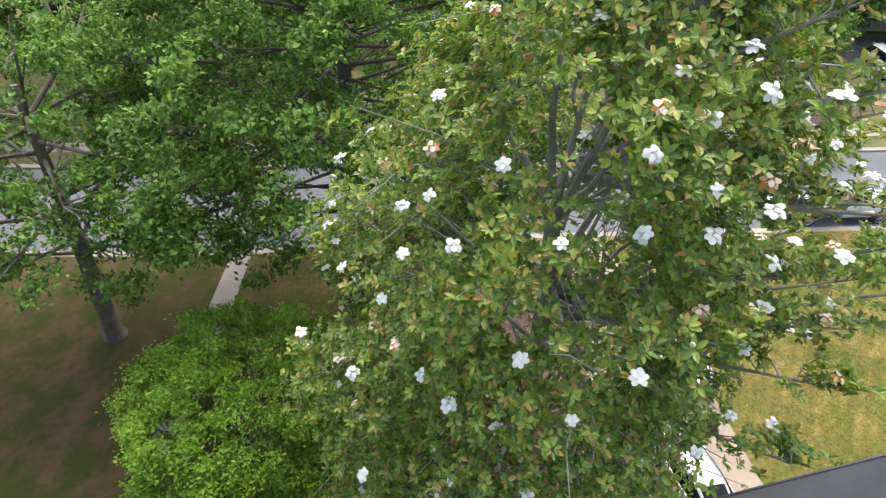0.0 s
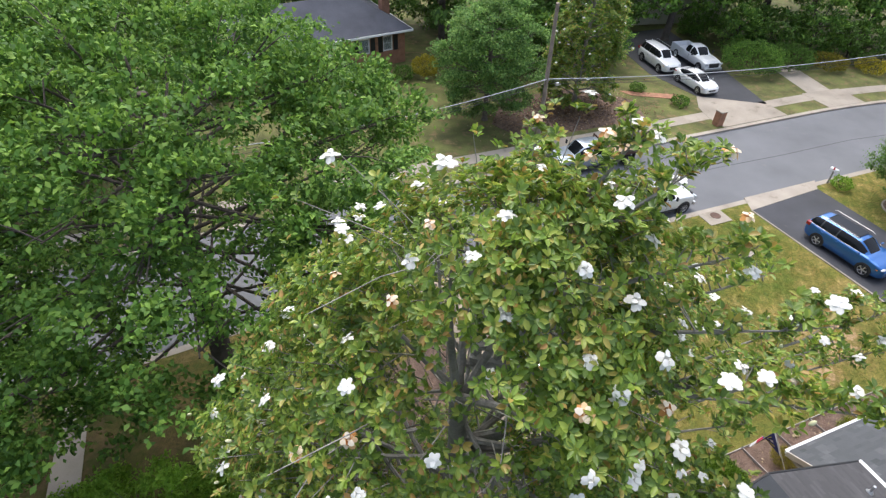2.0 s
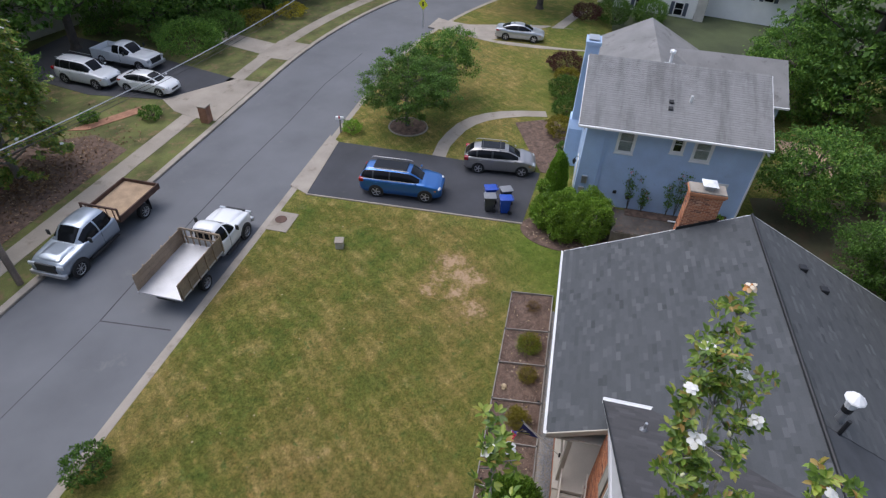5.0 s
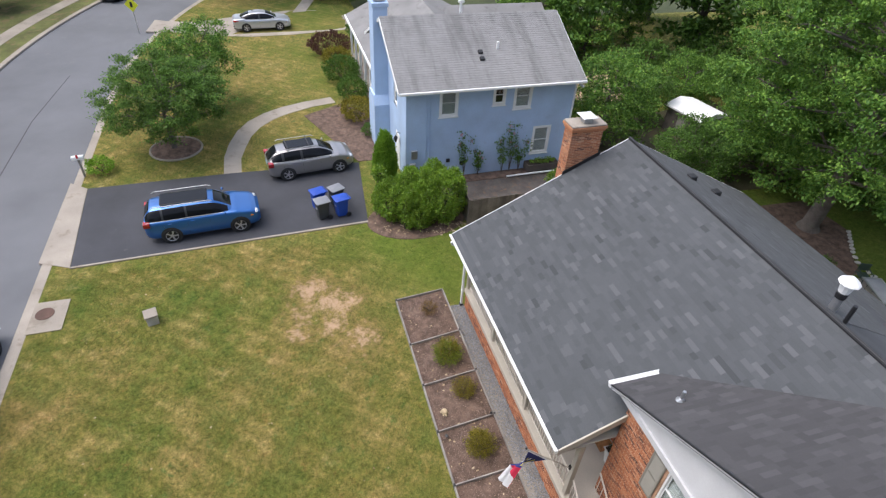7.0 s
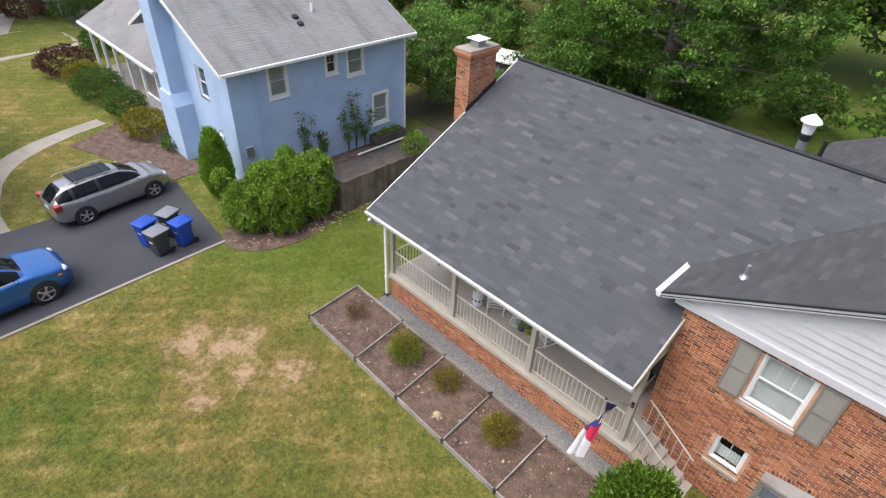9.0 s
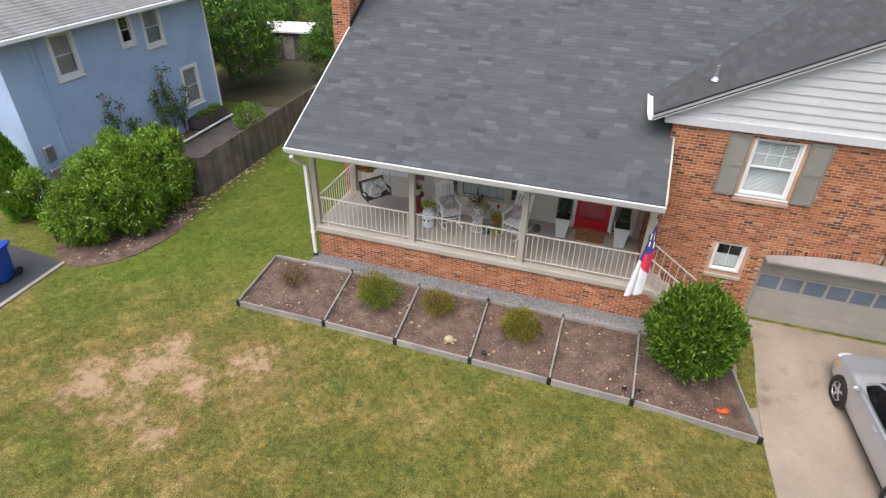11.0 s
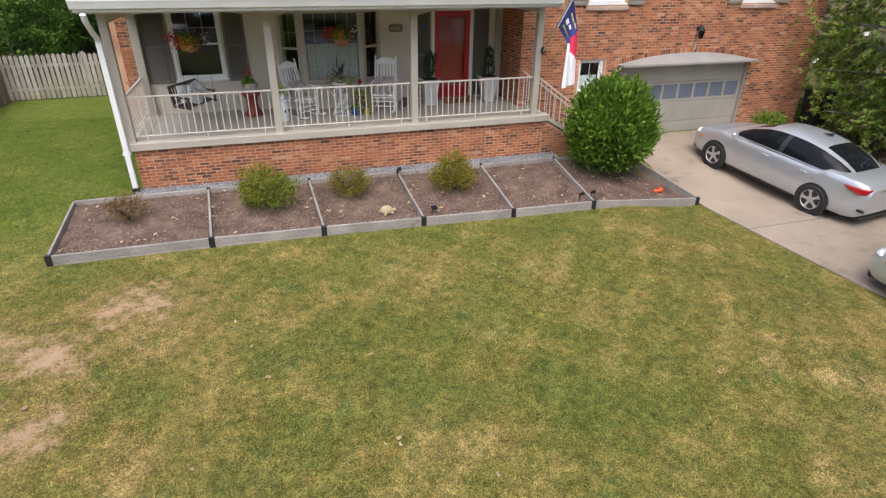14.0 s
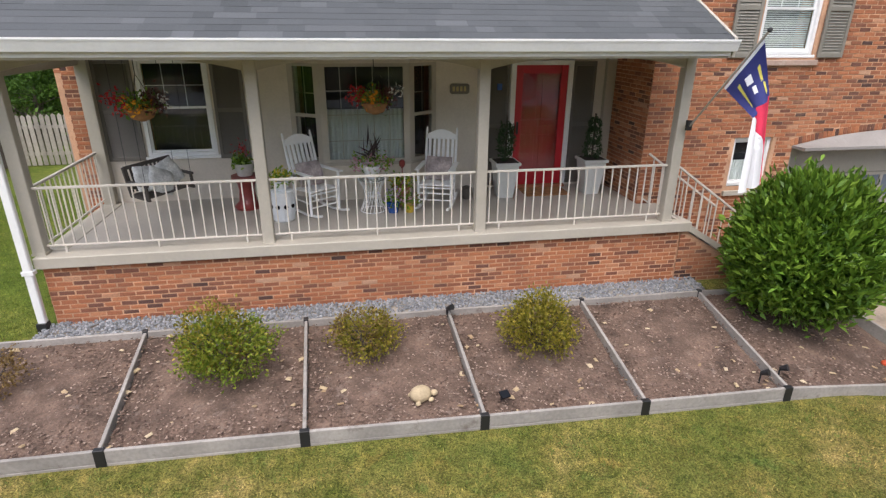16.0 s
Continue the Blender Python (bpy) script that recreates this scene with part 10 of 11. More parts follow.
def magnolia(label, seed, n, base, scale=1.0, leaf=0.12, flowers=330, trimmed=True, low=0.5):
    rng = np.random.default_rng(seed)
    rr = random.Random(seed)
    t = thing("magnolia_tree", label, "tree", pose(*base))
    b0 = np.array(base)
    c, a = [], []
    g, twigs = Geo(), Geo()
    def whorl(p, ax):
        c.append(p)
        a.append(ax / np.linalg.norm(ax))

    # leader, forked high up
    g.tube([(0, 0, 0), (0, 0, 0.5), mag_axis(6), mag_axis(11), (0.4, 0.9, 13.3)], [0.42, 0.33, 0.27, 0.2, 0.14], 10, True, Matrix.Scale(scale, 4))
    for k, (dx, dy, dz) in enumerate(((-0.5, 1.5, 17.2), (-1.2, 1.3, 16.6), (0.7, 1.0, 16.6), (0.2, 2.6, 15.6), (1.6, 0.1, 15.2), (-0.4, -0.3, 16.3))):
        m = np.array((0.4, 0.9, 13.3)) * 0.45 + np.array((dx, dy, dz)) * 0.55 + rng.normal(0, 0.18, 3)
        g.tube([(0.4, 0.9, 13.0 + 0.1 * k), m, (dx, dy, dz)], [0.09, 0.055, 0.012], 7, True, Matrix.Scale(scale, 4))
    for i in range(40):
        z0 = 1.2 + 13.5 * (i / 40) + rr.random() * 0.4
        az = 2.4 * i + rr.random()
        z1 = min(17, z0 + 1.0 + rr.random() * 2.0)
        R = mag_radius(z1, az, trimmed) * 0.84
        out = np.array((math.cos(az), math.sin(az), 0))
        r0 = 0.13 * (1 - z0 / 20)
        s0, e0 = mag_axis(z0), mag_axis(z1) + out * R
        m1, m2 = s0 + (e0 - s0) * 0.35 + rng.normal(0, 0.15, 3), s0 + (e0 - s0) * 0.7 + np.array((0, 0, 0.15)) + rng.normal(0, 0.15, 3)
        g.tube([s0, m1, m2, e0], [r0, r0 * 0.75, r0 * 0.5, r0 * 0.15], 6, True, Matrix.Scale(scale, 4))
        for k in range(8):
            p = m1 + (e0 - m1) * rng.random()
            e = p + rng.normal(0, 1, 3) * 0.7 + out * 0.6 + np.array((0, 0, 0.5))
            twigs.tube([p, (p + e) / 2 + rng.normal(0, 0.08, 3), e], [r0 * 0.3, r0 * 0.2, 0.006], 4, False)
            for q in range(2):
                whorl(e + rng.normal(0, 0.1, 3), out * 0.5 + np.array((0, 0, 0.8)) + rng.normal(0, 0.3, 3))
        for k in range(12):
            whorl(e0 - (e0 - m2) * 0.45 * rng.random() + rng.normal(0, 0.17, 3), out * 0.5 + np.array((0, 0, 0.8)) + rng.normal(0, 0.35, 3))

    # sprays: groups of rosettes along outer twigs, so that the outline is ragged and gaps stay open
    while len(c) < n:
        z = 17.7 - 17.2 * rng.random() ** 1.25
        if z < low:
            continue
        az = rng.uniform(0, 2 * math.pi)
        R = mag_radius(z, az, trimmed)
        if rng.random() > R / 5.6 + 0.12:
            continue
        gap = math.sin(1.9 * R * math.cos(az) + 1.1 * z) * math.sin(1.7 * R * math.sin(az) - 0.8 * z + 1.0) + 0.5 * math.sin(2.9 * z + 3.0 * az)
        open_side = trimmed and 2.8 < z < 14 and math.cos(az) < -0.1
        if gap < (0.25 if open_side else -0.12) and rng.random() < 0.93:
            continue
        k = rng.uniform(0.45, 1.0) ** 0.55
        out = np.array([math.cos(az), math.sin(az), 0.0])
        p = mag_axis(z) + out * R * k
        p0 = mag_axis(z - 0.35) + out * R * k * 0.78
        d0 = out * 0.6 + np.array([0, 0, 0.8])
        for j in range(int(rng.integers(3, 8))):
            off = rng.normal(0, 1, 3) * np.array([0.21, 0.21, 0.14])
            whorl(p + off, d0 + rng.normal(0, 0.35, 3))
            if j < 1 and rng.random() < 0.5 and len(twigs.v) < 60000:
                twigs.tube([p0, (p + p0) / 2 + off * 0.4, p + off], [0.014, 0.010, 0.005], 3, False)
    if trimmed:
        # long outer limbs with short side shoots, each ending in a few rosettes
        for tip in LATERALS:
            e0 = np.array(tip) - b0
            s0 = mag_axis(max(2.0, e0[2] - (3.2 if e0[2] < 15 else 1.6)))
            reach = np.linalg.norm(e0[:2] - s0[:2])
            m1, m2 = s0 + (e0 - s0) * 0.4 + np.array((0, 0, -0.25)), s0 + (e0 - s0) * 0.75 + np.array((0, 0, -0.1))
            g.tube([s0, m1, m2, e0], [0.045 + 0.008 * reach, 0.045, 0.025, 0.008], 6)
            for j in range(int(10 + 4 * reach)):
                u = 1 - 0.6 * rng.random() ** 1.5
                q0 = s0 + (e0 - s0) * u + np.array((0, 0, -0.12 * math.sin(math.pi * u)))
                q1 = q0 + rng.normal(0, 1, 3) * np.array([0.30, 0.30, 0.12]) * (0.35 + 1.1 * (1 - u)) + np.array((0, 0, 0.2))
                twigs.tube([q0, (q0 + q1) / 2 + rng.normal(0, 0.03, 3), q1], [0.012, 0.009, 0.005], 4, False)
                for k in range(int(rng.integers(1, 4))):
                    whorl(q1 + rng.normal(0, 1, 3) * 0.09, np.array((0, 0, 0.9)) + rng.normal(0, 0.45, 3))
        # leaves round each of the upper flowers
        for p in BLOOMS:
            for k in range(3):
                whorl(np.array(p) - b0 + rng.normal(0, 1, 3) * np.array((0.12, 0.12, 0.04)) - np.array((0, 0, 0.12)), np.array((0, 0, 1.0)) + rng.normal(0, 0.4, 3))
        # low drooping sprays over the edge of the drive
        for ex, ey, ez in LOW:
            g.tube([(0, 0, max(0.7, ez - 0.9)), (ex * 0.5, ey * 0.5, ez - 0.1), (ex, ey, ez)], [0.06, 0.04, 0.012], 6)
            for j in range(80):
                u = 1 - 0.3 * rng.random()
                whorl(np.array((ex * u, ey * u, ez)) + rng.normal(0, 1, 3) * np.array([0.3, 0.3, 0.38]), np.array((ex, ey, 0)) / math.hypot(ex, ey) * 0.7 + np.array((0, 0, 0.7)) + rng.normal(0, 0.35, 3))
    c, a = np.array(c) * scale, np.array(a)
    part("trunk", g, M_BARKG, t, smooth=True)
    tw = part("twig_mass", twigs.mesh("twig_mass"), M_BARKG, t, kind="stuff")
    tw.scale = (scale,) * 3
    v, q = rosettes(c, a, 9, leaf, seed)
    part("crown", fast_mesh("crown", v, q), L_MAG, t, "glossy green and bronze magnolia leaves")
    # flowers: the upper ones where they stand, the rest at the ends of outer sprays
    places = [(Vector(p) - Vector(base), Vector((0.05, 0.1, 1.0))) for p in BLOOMS] if trimmed else []
    rad = np.array([np.linalg.norm(p[:2] / scale - mag_axis(p[2] / scale)[:2]) for p in c])
    lim = np.interp(c[:, 2] / scale, PROFILE_Z, PROFILE_R)
    for i in rng.permutation(len(c)):
        z = c[i, 2] / scale
        if not ((rad[i] > 0.86 * lim[i] and (z > 9.5 or i % 9 == 0)) or (trimmed and c[i, 2] < 5.5 and -4.6 < c[i, 0] < -3.2 and i % 12 == 0)):
            continue
        if len(places) < flowers and all(np.abs(c[i] - np.array(o)).sum() > 0.8 for o, _ in places):
            places.append((Vector(c[i]) + Vector(a[i]) * 0.15, Vector(a[i]).lerp(Vector((0, 0, 1)), 0.35)))
    for j, (p, z_) in enumerate(places):
        kind_ = j % 9
        worn, shut = kind_ == 2, kind_ in (4, 6) and j > 30
        me = FLOWER_ME[3 + j % 2] if worn else FLOWER_ME[5] if shut else FLOWER_ME[j % 3]
        f = new("wilted_flower" if worn else "flower_bud" if shut else "flower", me)
        f.parent = t
        f.matrix_local = Matrix.Translation(p) @ z_.normalized().to_track_quat("Z", "Y").to_matrix().to_4x4() @ pose(0, 0, 0, 0, 0, rr.random() * 360) @ Matrix.Scale(rr.uniform(0.75, 1.1) * (0.6 + 0.4 * scale), 4)
    return t


def flower_mesh(seed, material, open_, size, n=9):
    rr = random.Random(seed)
    g = Geo()
    for i in range(n):
        a = 2 * math.pi * i / n + rr.uniform(-0.2, 0.2)
        inner = i % 3 == 0
        th = open_ * (0.55 if inner else 1.0) + rr.uniform(-0.15, 0.15)
        L = size * rr.uniform(0.85, 1.1)
        W = L * 0.36
        d = Vector((math.cos(a) * math.sin(th), math.sin(a) * math.sin(th), math.cos(th)))
        s = Vector((-math.sin(a), math.cos(a), 0))
        u = s.cross(d)
        o = Vector((0, 0, 0.0))
        pts = [o - s * 0.01, o + s * 0.01, d * L * 0.55 + s * W - u * 0.012, d * L * 0.55 - s * W - u * 0.012, d * L * 0.9 + s * W * 0.75 + u * 0.02, d * L * 0.9 - s * W * 0.75 + u * 0.02, d * L * 1.02 + u * 0.035]
        mid = d * L * 0.55 - u * 0.035
        k = len(g.v)
        g.add([*pts, mid], [(0, 1, 2, 7), (0, 7, 3), (7, 2, 4, 6), (3, 7, 6, 5)])
    g.ball((0, 0, 0.02), 0.014, 0.014, 0.025, 6, 4)
    me = g.mesh("flower", 0, True)
    me.materials.append(material)
    return me


def bud_mesh():
    me = Geo().lathe([(0.005, 0), (0.022, 0.02), (0.028, 0.05), (0.018, 0.085), (0.003, 0.10)], 8).mesh("flower_bud", 0, True)
    me.materials.append(leaf_mat("cream_bud", [(0, (0.55, 0.55, 0.30)), (1, (0.68, 0.66, 0.45))], 0.5, 0.0))
    return me


FLOWER_ME = [flower_mesh(1, L_PETAL, 1.25, 0.125), flower_mesh(2, L_PETAL, 0.95, 0.12), flower_mesh(3, L_PETAL, 1.4, 0.115), flower_mesh(4, L_WILTED, 1.6, 0.11), flower_mesh(5, L_WILTED, 1.2, 0.10), bud_mesh()]

magnolia("tall southern magnolia in bloom with white and wilting flowers", 401, 16500, (MX, MY, ground(MX, MY)))
magnolia("flowering magnolia across the road behind the pole", 402, 3400, (-3.0, -32.3, 0), 0.62, 0.2, 130, False, 1.5)

tree("large green shade tree beside the road", lobes(26.2, -12.6, 4.6, 16.6, 8.6, 66, 5, 0.19), (26.5, -12.3, 0), (26.1, -12.2, 14), 0.42, L_OAK, 0.19, 2.0, 100, 411, bark=M_BARKD, spread=0.27, inner=0.8, aspect=1.7)
tree("large airy green shade tree on the corner lawn", lobes(36.6, -11.0, 4.4, 13.6, 7.0, 36, 6, 0.2), (36.9, -10.2, 0), (36.4, -10.8, 11), 0.34, L_OAK, 0.19, 1.5, 95, 412, spread=0.28, inner=0.78, aspect=1.7)
tree("round bright green ornamental tree by the garden walk", [(29.2, -4.2, 2.9, 3.7, 3.7, 3.0), *lobes(29.2, -4.2, 0.9, 5.2, 3.8, 30, 7, 0.28)], (29.2, -4.2, 0), (29.2, -4.2, 4.0), 0.16, L_BRIGHT, 0.125, 7.0, 80, 413, spread=0.16, inner=0.9, aspect=1.9, flat=0.85)
tree("full green maple beside the pavement across the road", lobes(5.2, -32.2, 0.8, 10.2, 4.0, 34, 8, 0.28), (5.2, -32.4, 0), (5.2, -32.2, 8.5), 0.2, L_MAPLE, 0.2, 2.6, 80, 414, spread=(0.28), aspect=1.6, flat=0.85)
tree("dark green crape myrtle on the neighbour's lawn", lobes(-16.0, -11.9, 1.3, 5.0, 3.4, 26, 9, 0.32), (-15.8, -12.0, 0), (-15.9, -11.9, 4), 0.12, L_DARK, 0.13, 4.4, 85, 415, bark=M_BARK, spread=0.19, aspect=1.8, flat=0.75)
tree("small feathery green tree behind the crape myrtle", lobes(-21.4, -10.3, 1.4, 5.2, 2.5, 12, 10, 0.4), (-21.4, -10.3, 0), (-21.4, -10.3, 4), 0.1, L_OAK, 0.15, 8, 34, 416, spread=0.2)
single("tree_ring_mulch", Geo().lathe([(1.3, 0.0), (1.3, 0.03), (1.1, 0.06)], 24, pose(-15.7, -11.9, 0)), M_MULCH, "round mulch ring under the crape myrtle", "mulch", kind="structure")
tree("large leaning shade tree behind the house", lobes(-0.6, 18.2, 3.0, 13.6, 6.6, 40, 12, 0.25), (-1.3, 18.9, 0), (-0.8, 18.4, 10), 0.4, L_OAK, 0.15, 2.4, 150, 417, spread=0.25, inner=0.78, aspect=1.7, flat=0.85)
tree("feathery green tree behind the blue house", lobes(-11.6, 12.6, 0.8, 5.4, 2.9, 16, 13, 0.4), (-11.6, 12.6, 0), (-11.6, 12.6, 4.2), 0.12, L_OAK, 0.18, 8, 24, 418, spread=0.22)
for x_, y_, r_, hh_, sd_ in ((-15.5, 21.0, 2.2, 3.6, 14), (-10.5, 23.5, 2.4, 3.8, 15), (-14.0, 16.8, 1.8, 3.2, 16), (-6.5, 15.0, 2.2, 3.4, 17)):
    tree("rounded bright green shrub tree in the back garden", lobes(x_, y_, 0.5, hh_, r_, 10, sd_, 0.45), (x_, y_, 0), (x_, y_, hh_ * 0.7), 0.09, L_OAK if sd_ in (14, 15) else L_DARK, 0.15, 8, 40, 420 + sd_, spread=0.2)

tree("spreading green tree with rust-coloured new leaves behind the blue house", lobes(-27.5, 15.4, 0.4, 5.8, 4.4, 16, 21, 0.4), (-27.5, 15.4, 0), (-27.5, 15.4, 4), 0.15, L_OAK, 0.22, 4.0, 36, 451, spread=0.24)
single("tree_ring_edging", Geo().tube([(-15.7 + 1.36 * math.cos(a), -11.9 + 1.36 * math.sin(a), 0.03) for a in [2 * math.pi * i / 40 for i in range(41)]], 0.06, 6, False), M_CONCD, "pale stone edging round the tree's mulch ring", "edging", kind="structure")

tree("large spreading shade tree on the far front lawn", lobes(-47.0, -6.0, 4.0, 13.0, 6.0, 20, 19, 0.34), (-46.3, -5.4, 0), (-46.8, -5.8, 10), 0.34, L_DARK, 0.22, 1.6, 80, 452, bark=M_BARKD, spread=0.32)

# background trees: three kinds, copied
BG = []
for i, (leaf, hgt, rad) in enumerate(((L_DARK, 15, 6.0), (L_OAK, 13, 5.4), (L_DARK, 18, 6.6))):
    BG.append(tree(("tall dark green leafy tree of the woods", "broad fresh green leafy tree of the woods", "tall dense dark green leafy tree")[i], lobes(0, 0, 2.2, hgt, rad, 18, 30 + i, 0.38), (0, 0, 0), (0, 0, hgt * 0.75), 0.34, leaf, 0.5, 0.85, 30, 440 + i, pose((60, 70, 55)[i], (-52, -45, 40)[i], 0), M_BARKD, spread=0.46, aspect=1.6))
SPOTS = [(34, -33), (40, -40), (48, -34), (31, -47), (40, -54), (52, -48), (56, -24), (55, -12), (48, -3), (50, 8), (62, -34),
         (2, -50), (-6, -45), (-3, -56), (12, -58), (-12, -52), (-21, -43), (-33, -42), (-30, -54), (-42, -36), (-20, -60), (-46, -46), (-54, -30), (-60, -18),
         (-58, 2), (-60, 18), (-28, 20), (-24, 28), (-34, 30), (-14, 31), (-5, 30), (6, 38), (17, 41), (27, 30), (31, 18), (36, 8), (12, 42), (-22, 42), (0, 42), (24, 40)]
rb = random.Random(77)
for i, (x_, y_) in enumerate(SPOTS):
    s_ = rb.uniform(0.8, 1.1)
    o = copy_thing(BG[i % 3], pose(x_, y_, ground(x_, y_), 0, 0, rb.random() * 360))
    o.scale = (s_, s_, s_ * rb.uniform(0.9, 1.1))

# understory bushes that close the view under the trees
UND = [tree(("broad dark green understory bush", "tall fresh green understory bush")[i], lobes(0, 0, 0.2, (3.6, 4.8)[i], (2.6, 2.3)[i], 14, 60 + i, 0.4), (0, 0, 0), (0, 0, 2.6), 0.1, (L_DARK, L_OAK)[i], 0.30, 3.0, 22, 470 + i, pose((-12.5, -25.5)[i], (-43, -38)[i], 0), M_BARKD, "bush", spread=0.26) for i in range(2)]
for i, (x_, y_) in enumerate([(-29, -37), (-32.5, -35), (-36, -33), (-40, -31), (-25, -43), (-10.5, -39), (-8, -42), (-4, -40), (0, -42), (2.5, -39.5), (-16.5, -48), (-20, -49), (-24, -50), (-44, -28), (-49, -27), (-30, -42), (17, -50), (20, -46), (24, -44), (28, -42), (-1, 24), (-5, 25), (4, 27), (9, 26), (-9, 27), (14, 27), (-20, 21), (-24, 18), (-17, 25), (-13, 27), (-21, 27), (-28, 24), (-33, 18), (-38, 20), (-7.4, 18.6), (-6.6, 22.3), (-9.2, 23.2), (-5.2, 20.6), (6, -56), (11, -57), (16, -57), (21, -55), (1, -54), (-4, -49), (27, -48), (-52, -24)]):
    o = copy_thing(UND[i % 2], pose(x_, y_, ground(x_, y_), 0, 0, rb.random() * 360))
    o.scale = (rb.uniform(0.8, 1.25),) * 3

# ---- grass blades, fallen leaves, corner by the wing ----


def on_lawn(x, y):
    """True on the open front lawn and the side strip."""
    front = (x > -5.4) & (x < np.where(y > -2.5, 11.6, drive_west(y) - 0.05)) & (y > -15.9) & (y < -2.62)
    side = (x > -4.6) & (x < -0.25) & (y >= -2.62) & (y < 7.0)
    return front | side


def lawn_points(n, seed):
    rng = np.random.default_rng(seed)
    x, y = rng.uniform(-5.5, 14.2, n), rng.uniform(-16, 7, n)
    k = on_lawn(x, y)
    for bx, by, br in BARE:
        k &= (np.hypot(x - bx, y - by) > br * 0.8 + rng.normal(0, 0.15, n)) | (rng.random(n) < 0.2)
    # tufts gather in clumps
    k &= rng.random(n) < 0.62 + 0.38 * np.sin(2.1 * x + 1.3 * np.sin(1.7 * y)) * np.sin(1.9 * y + 1.1 * np.sin(2.3 * x))
    x, y = x[k], y[k]
    gx, gy = np.arange(-6, 14.8, 0.25), np.arange(-16.5, 7.6, 0.25)
    Z = np.array([[ground(a, b) for b in gy] for a in gx])
    i, j = (x + 6) / 0.25, (y + 16.5) / 0.25
    i0, j0 = i.astype(int), j.astype(int)
    fi, fj = i - i0, j - j0
    z = Z[i0, j0] * (1 - fi) * (1 - fj) + Z[i0 + 1, j0] * fi * (1 - fj) + Z[i0, j0 + 1] * (1 - fi) * fj + Z[i0 + 1, j0 + 1] * fi * fj
    return np.stack([x, y, z], 1)


def blades(p, seed, h=(0.014, 0.042), w=0.0048, lean=0.8):
    rng = np.random.default_rng(seed)
    n = len(p)
    a, b = rng.uniform(0, 6.283, n), rng.uniform(0, 6.283, n)
    hh = rng.uniform(*h, n)
    s = np.stack([np.cos(a), np.sin(a), np.zeros(n)], 1) * (w * rng.uniform(0.7, 1.4, n))[:, None]
    tip = np.stack([np.cos(b) * lean * hh, np.sin(b) * lean * hh, hh], 1) * rng.uniform(0.6, 1.0, (n, 1))
    v = np.stack([p - s, p + s, p + tip], 1).reshape(-1, 3)
    return fast_mesh("grass_blades", v, np.arange(3 * n).reshape(-1, 3))


single("grass_blades", blades(lawn_points(900000, 61), 62), L_GRASS, "short mown grass blades, green and straw-coloured", "grass", kind="stuff")

# tufts of clover and coarse grass that stand out from the mown sward
tc = lawn_points(10000, 67)
rt = np.random.default_rng(68)
tp = np.repeat(tc, 16, 0)
tp[:, :2] += rt.normal(0, 1, (len(tp), 2)) * np.repeat(rt.uniform(0.02, 0.075, len(tc)), 16)[:, None]
single("clover_tufts", blades(tp, 69, (0.018, 0.04), 0.006, 0.9), L_CLOVER, "darker green tufts of clover and coarse grass", "grass", kind="stuff")

# leaf litter round the magnolia's foot and along its edge of the drive
vs, fs = [], []
NX, NY = 22, 32
for k in range(NY + 1):
    y = 1.0 - 14.0 * k / NY
    xr = 16.9 + max(0.3, 9.2 * math.sqrt(max(0.0, 1 - ((y + 2.5) / 9.5) ** 2))) + 0.2 * math.sin(3 * y)
    vs += [(16.72 + (xr - 16.72) * i / NX, y, ground(16.72 + (xr - 16.72) * i / NX, y) + 0.016) for i in range(NX + 1)]
fs = [(k * (NX + 1) + i, (k + 1) * (NX + 1) + i, (k + 1) * (NX + 1) + i + 1, k * (NX + 1) + i + 1) for k in range(NY) for i in range(NX)]
single("litter_bed", Geo().add(vs, fs), M_MULCH, "brown earth bed with fallen leaves under the magnolia", "bed", kind="structure")
rl = np.random.default_rng(63)
lp = np.stack([rl.uniform(16.4, 25.5, 5600), rl.uniform(-10, 1.0, 5600)], 1)
lp = lp[(np.hypot(lp[:, 0] - 20.4, lp[:, 1] + 2.2) < 5.6)]
lp3 = np.array([(x, y, ground(x, y) + 0.04) for x, y in lp])
lv, lq = leaf_cloud(lp3, np.zeros((len(lp3), 3)), 1, 0.15, (0.02, 0.02, 0.012), 64, 2.3, 0.0, 0.3, 0.5, 0.9)
single("fallen_leaves", fast_mesh("fallen_leaves", lv, lq), L_LITTER, "dry brown magnolia leaves on the ground", "fallen leaves", kind="stuff")
# leaf litter under the trees across the road
lp = np.stack([rl.normal(-2.5, 3.4, 2200), rl.normal(-31.2, 1.7, 2200)], 1)
lp3 = np.array([(x, y, 0.03) for x, y in lp if y < -28.3])
lv, lq = leaf_cloud(lp3, np.zeros((len(lp3), 3)), 1, 0.2, (0.02, 0.02, 0.008), 65, 2.0, 0.0, 0.3, 0.5, 0.9)
single("fallen_leaves", fast_mesh("fallen_leaves", lv, lq), L_LITTER, "dry brown leaves under the magnolia across the road", "fallen leaves", kind="stuff")

tall = thing("tall_bin", "tall black plastic bin beside the brick wing corner", "bin", pose(18.45, 0.78, ground(18.45, 0.78)))
part("body", Geo().loft([rounded(-0.24, 0.24, 0.24, 0.0, 0.05), rounded(-0.30, 0.30, 0.29, 1.02, 0.05)]), M_BLACK, tall, smooth=True)
part("lid", Geo().loft([rounded(-0.32, 0.32, 0.31, 1.02, 0.05), rounded(-0.32, 0.32, 0.31, 1.06, 0.05), rounded(-0.2, 0.2, 0.2, 1.10, 0.05)]), M_BLACK, tall, "black lid", smooth=True)
gp = thing("corner_shrub", "small leafy green plant at the foot of the garage wall", "shrub", pose(16.75, 0.72, ground(16.75, 0.72)))
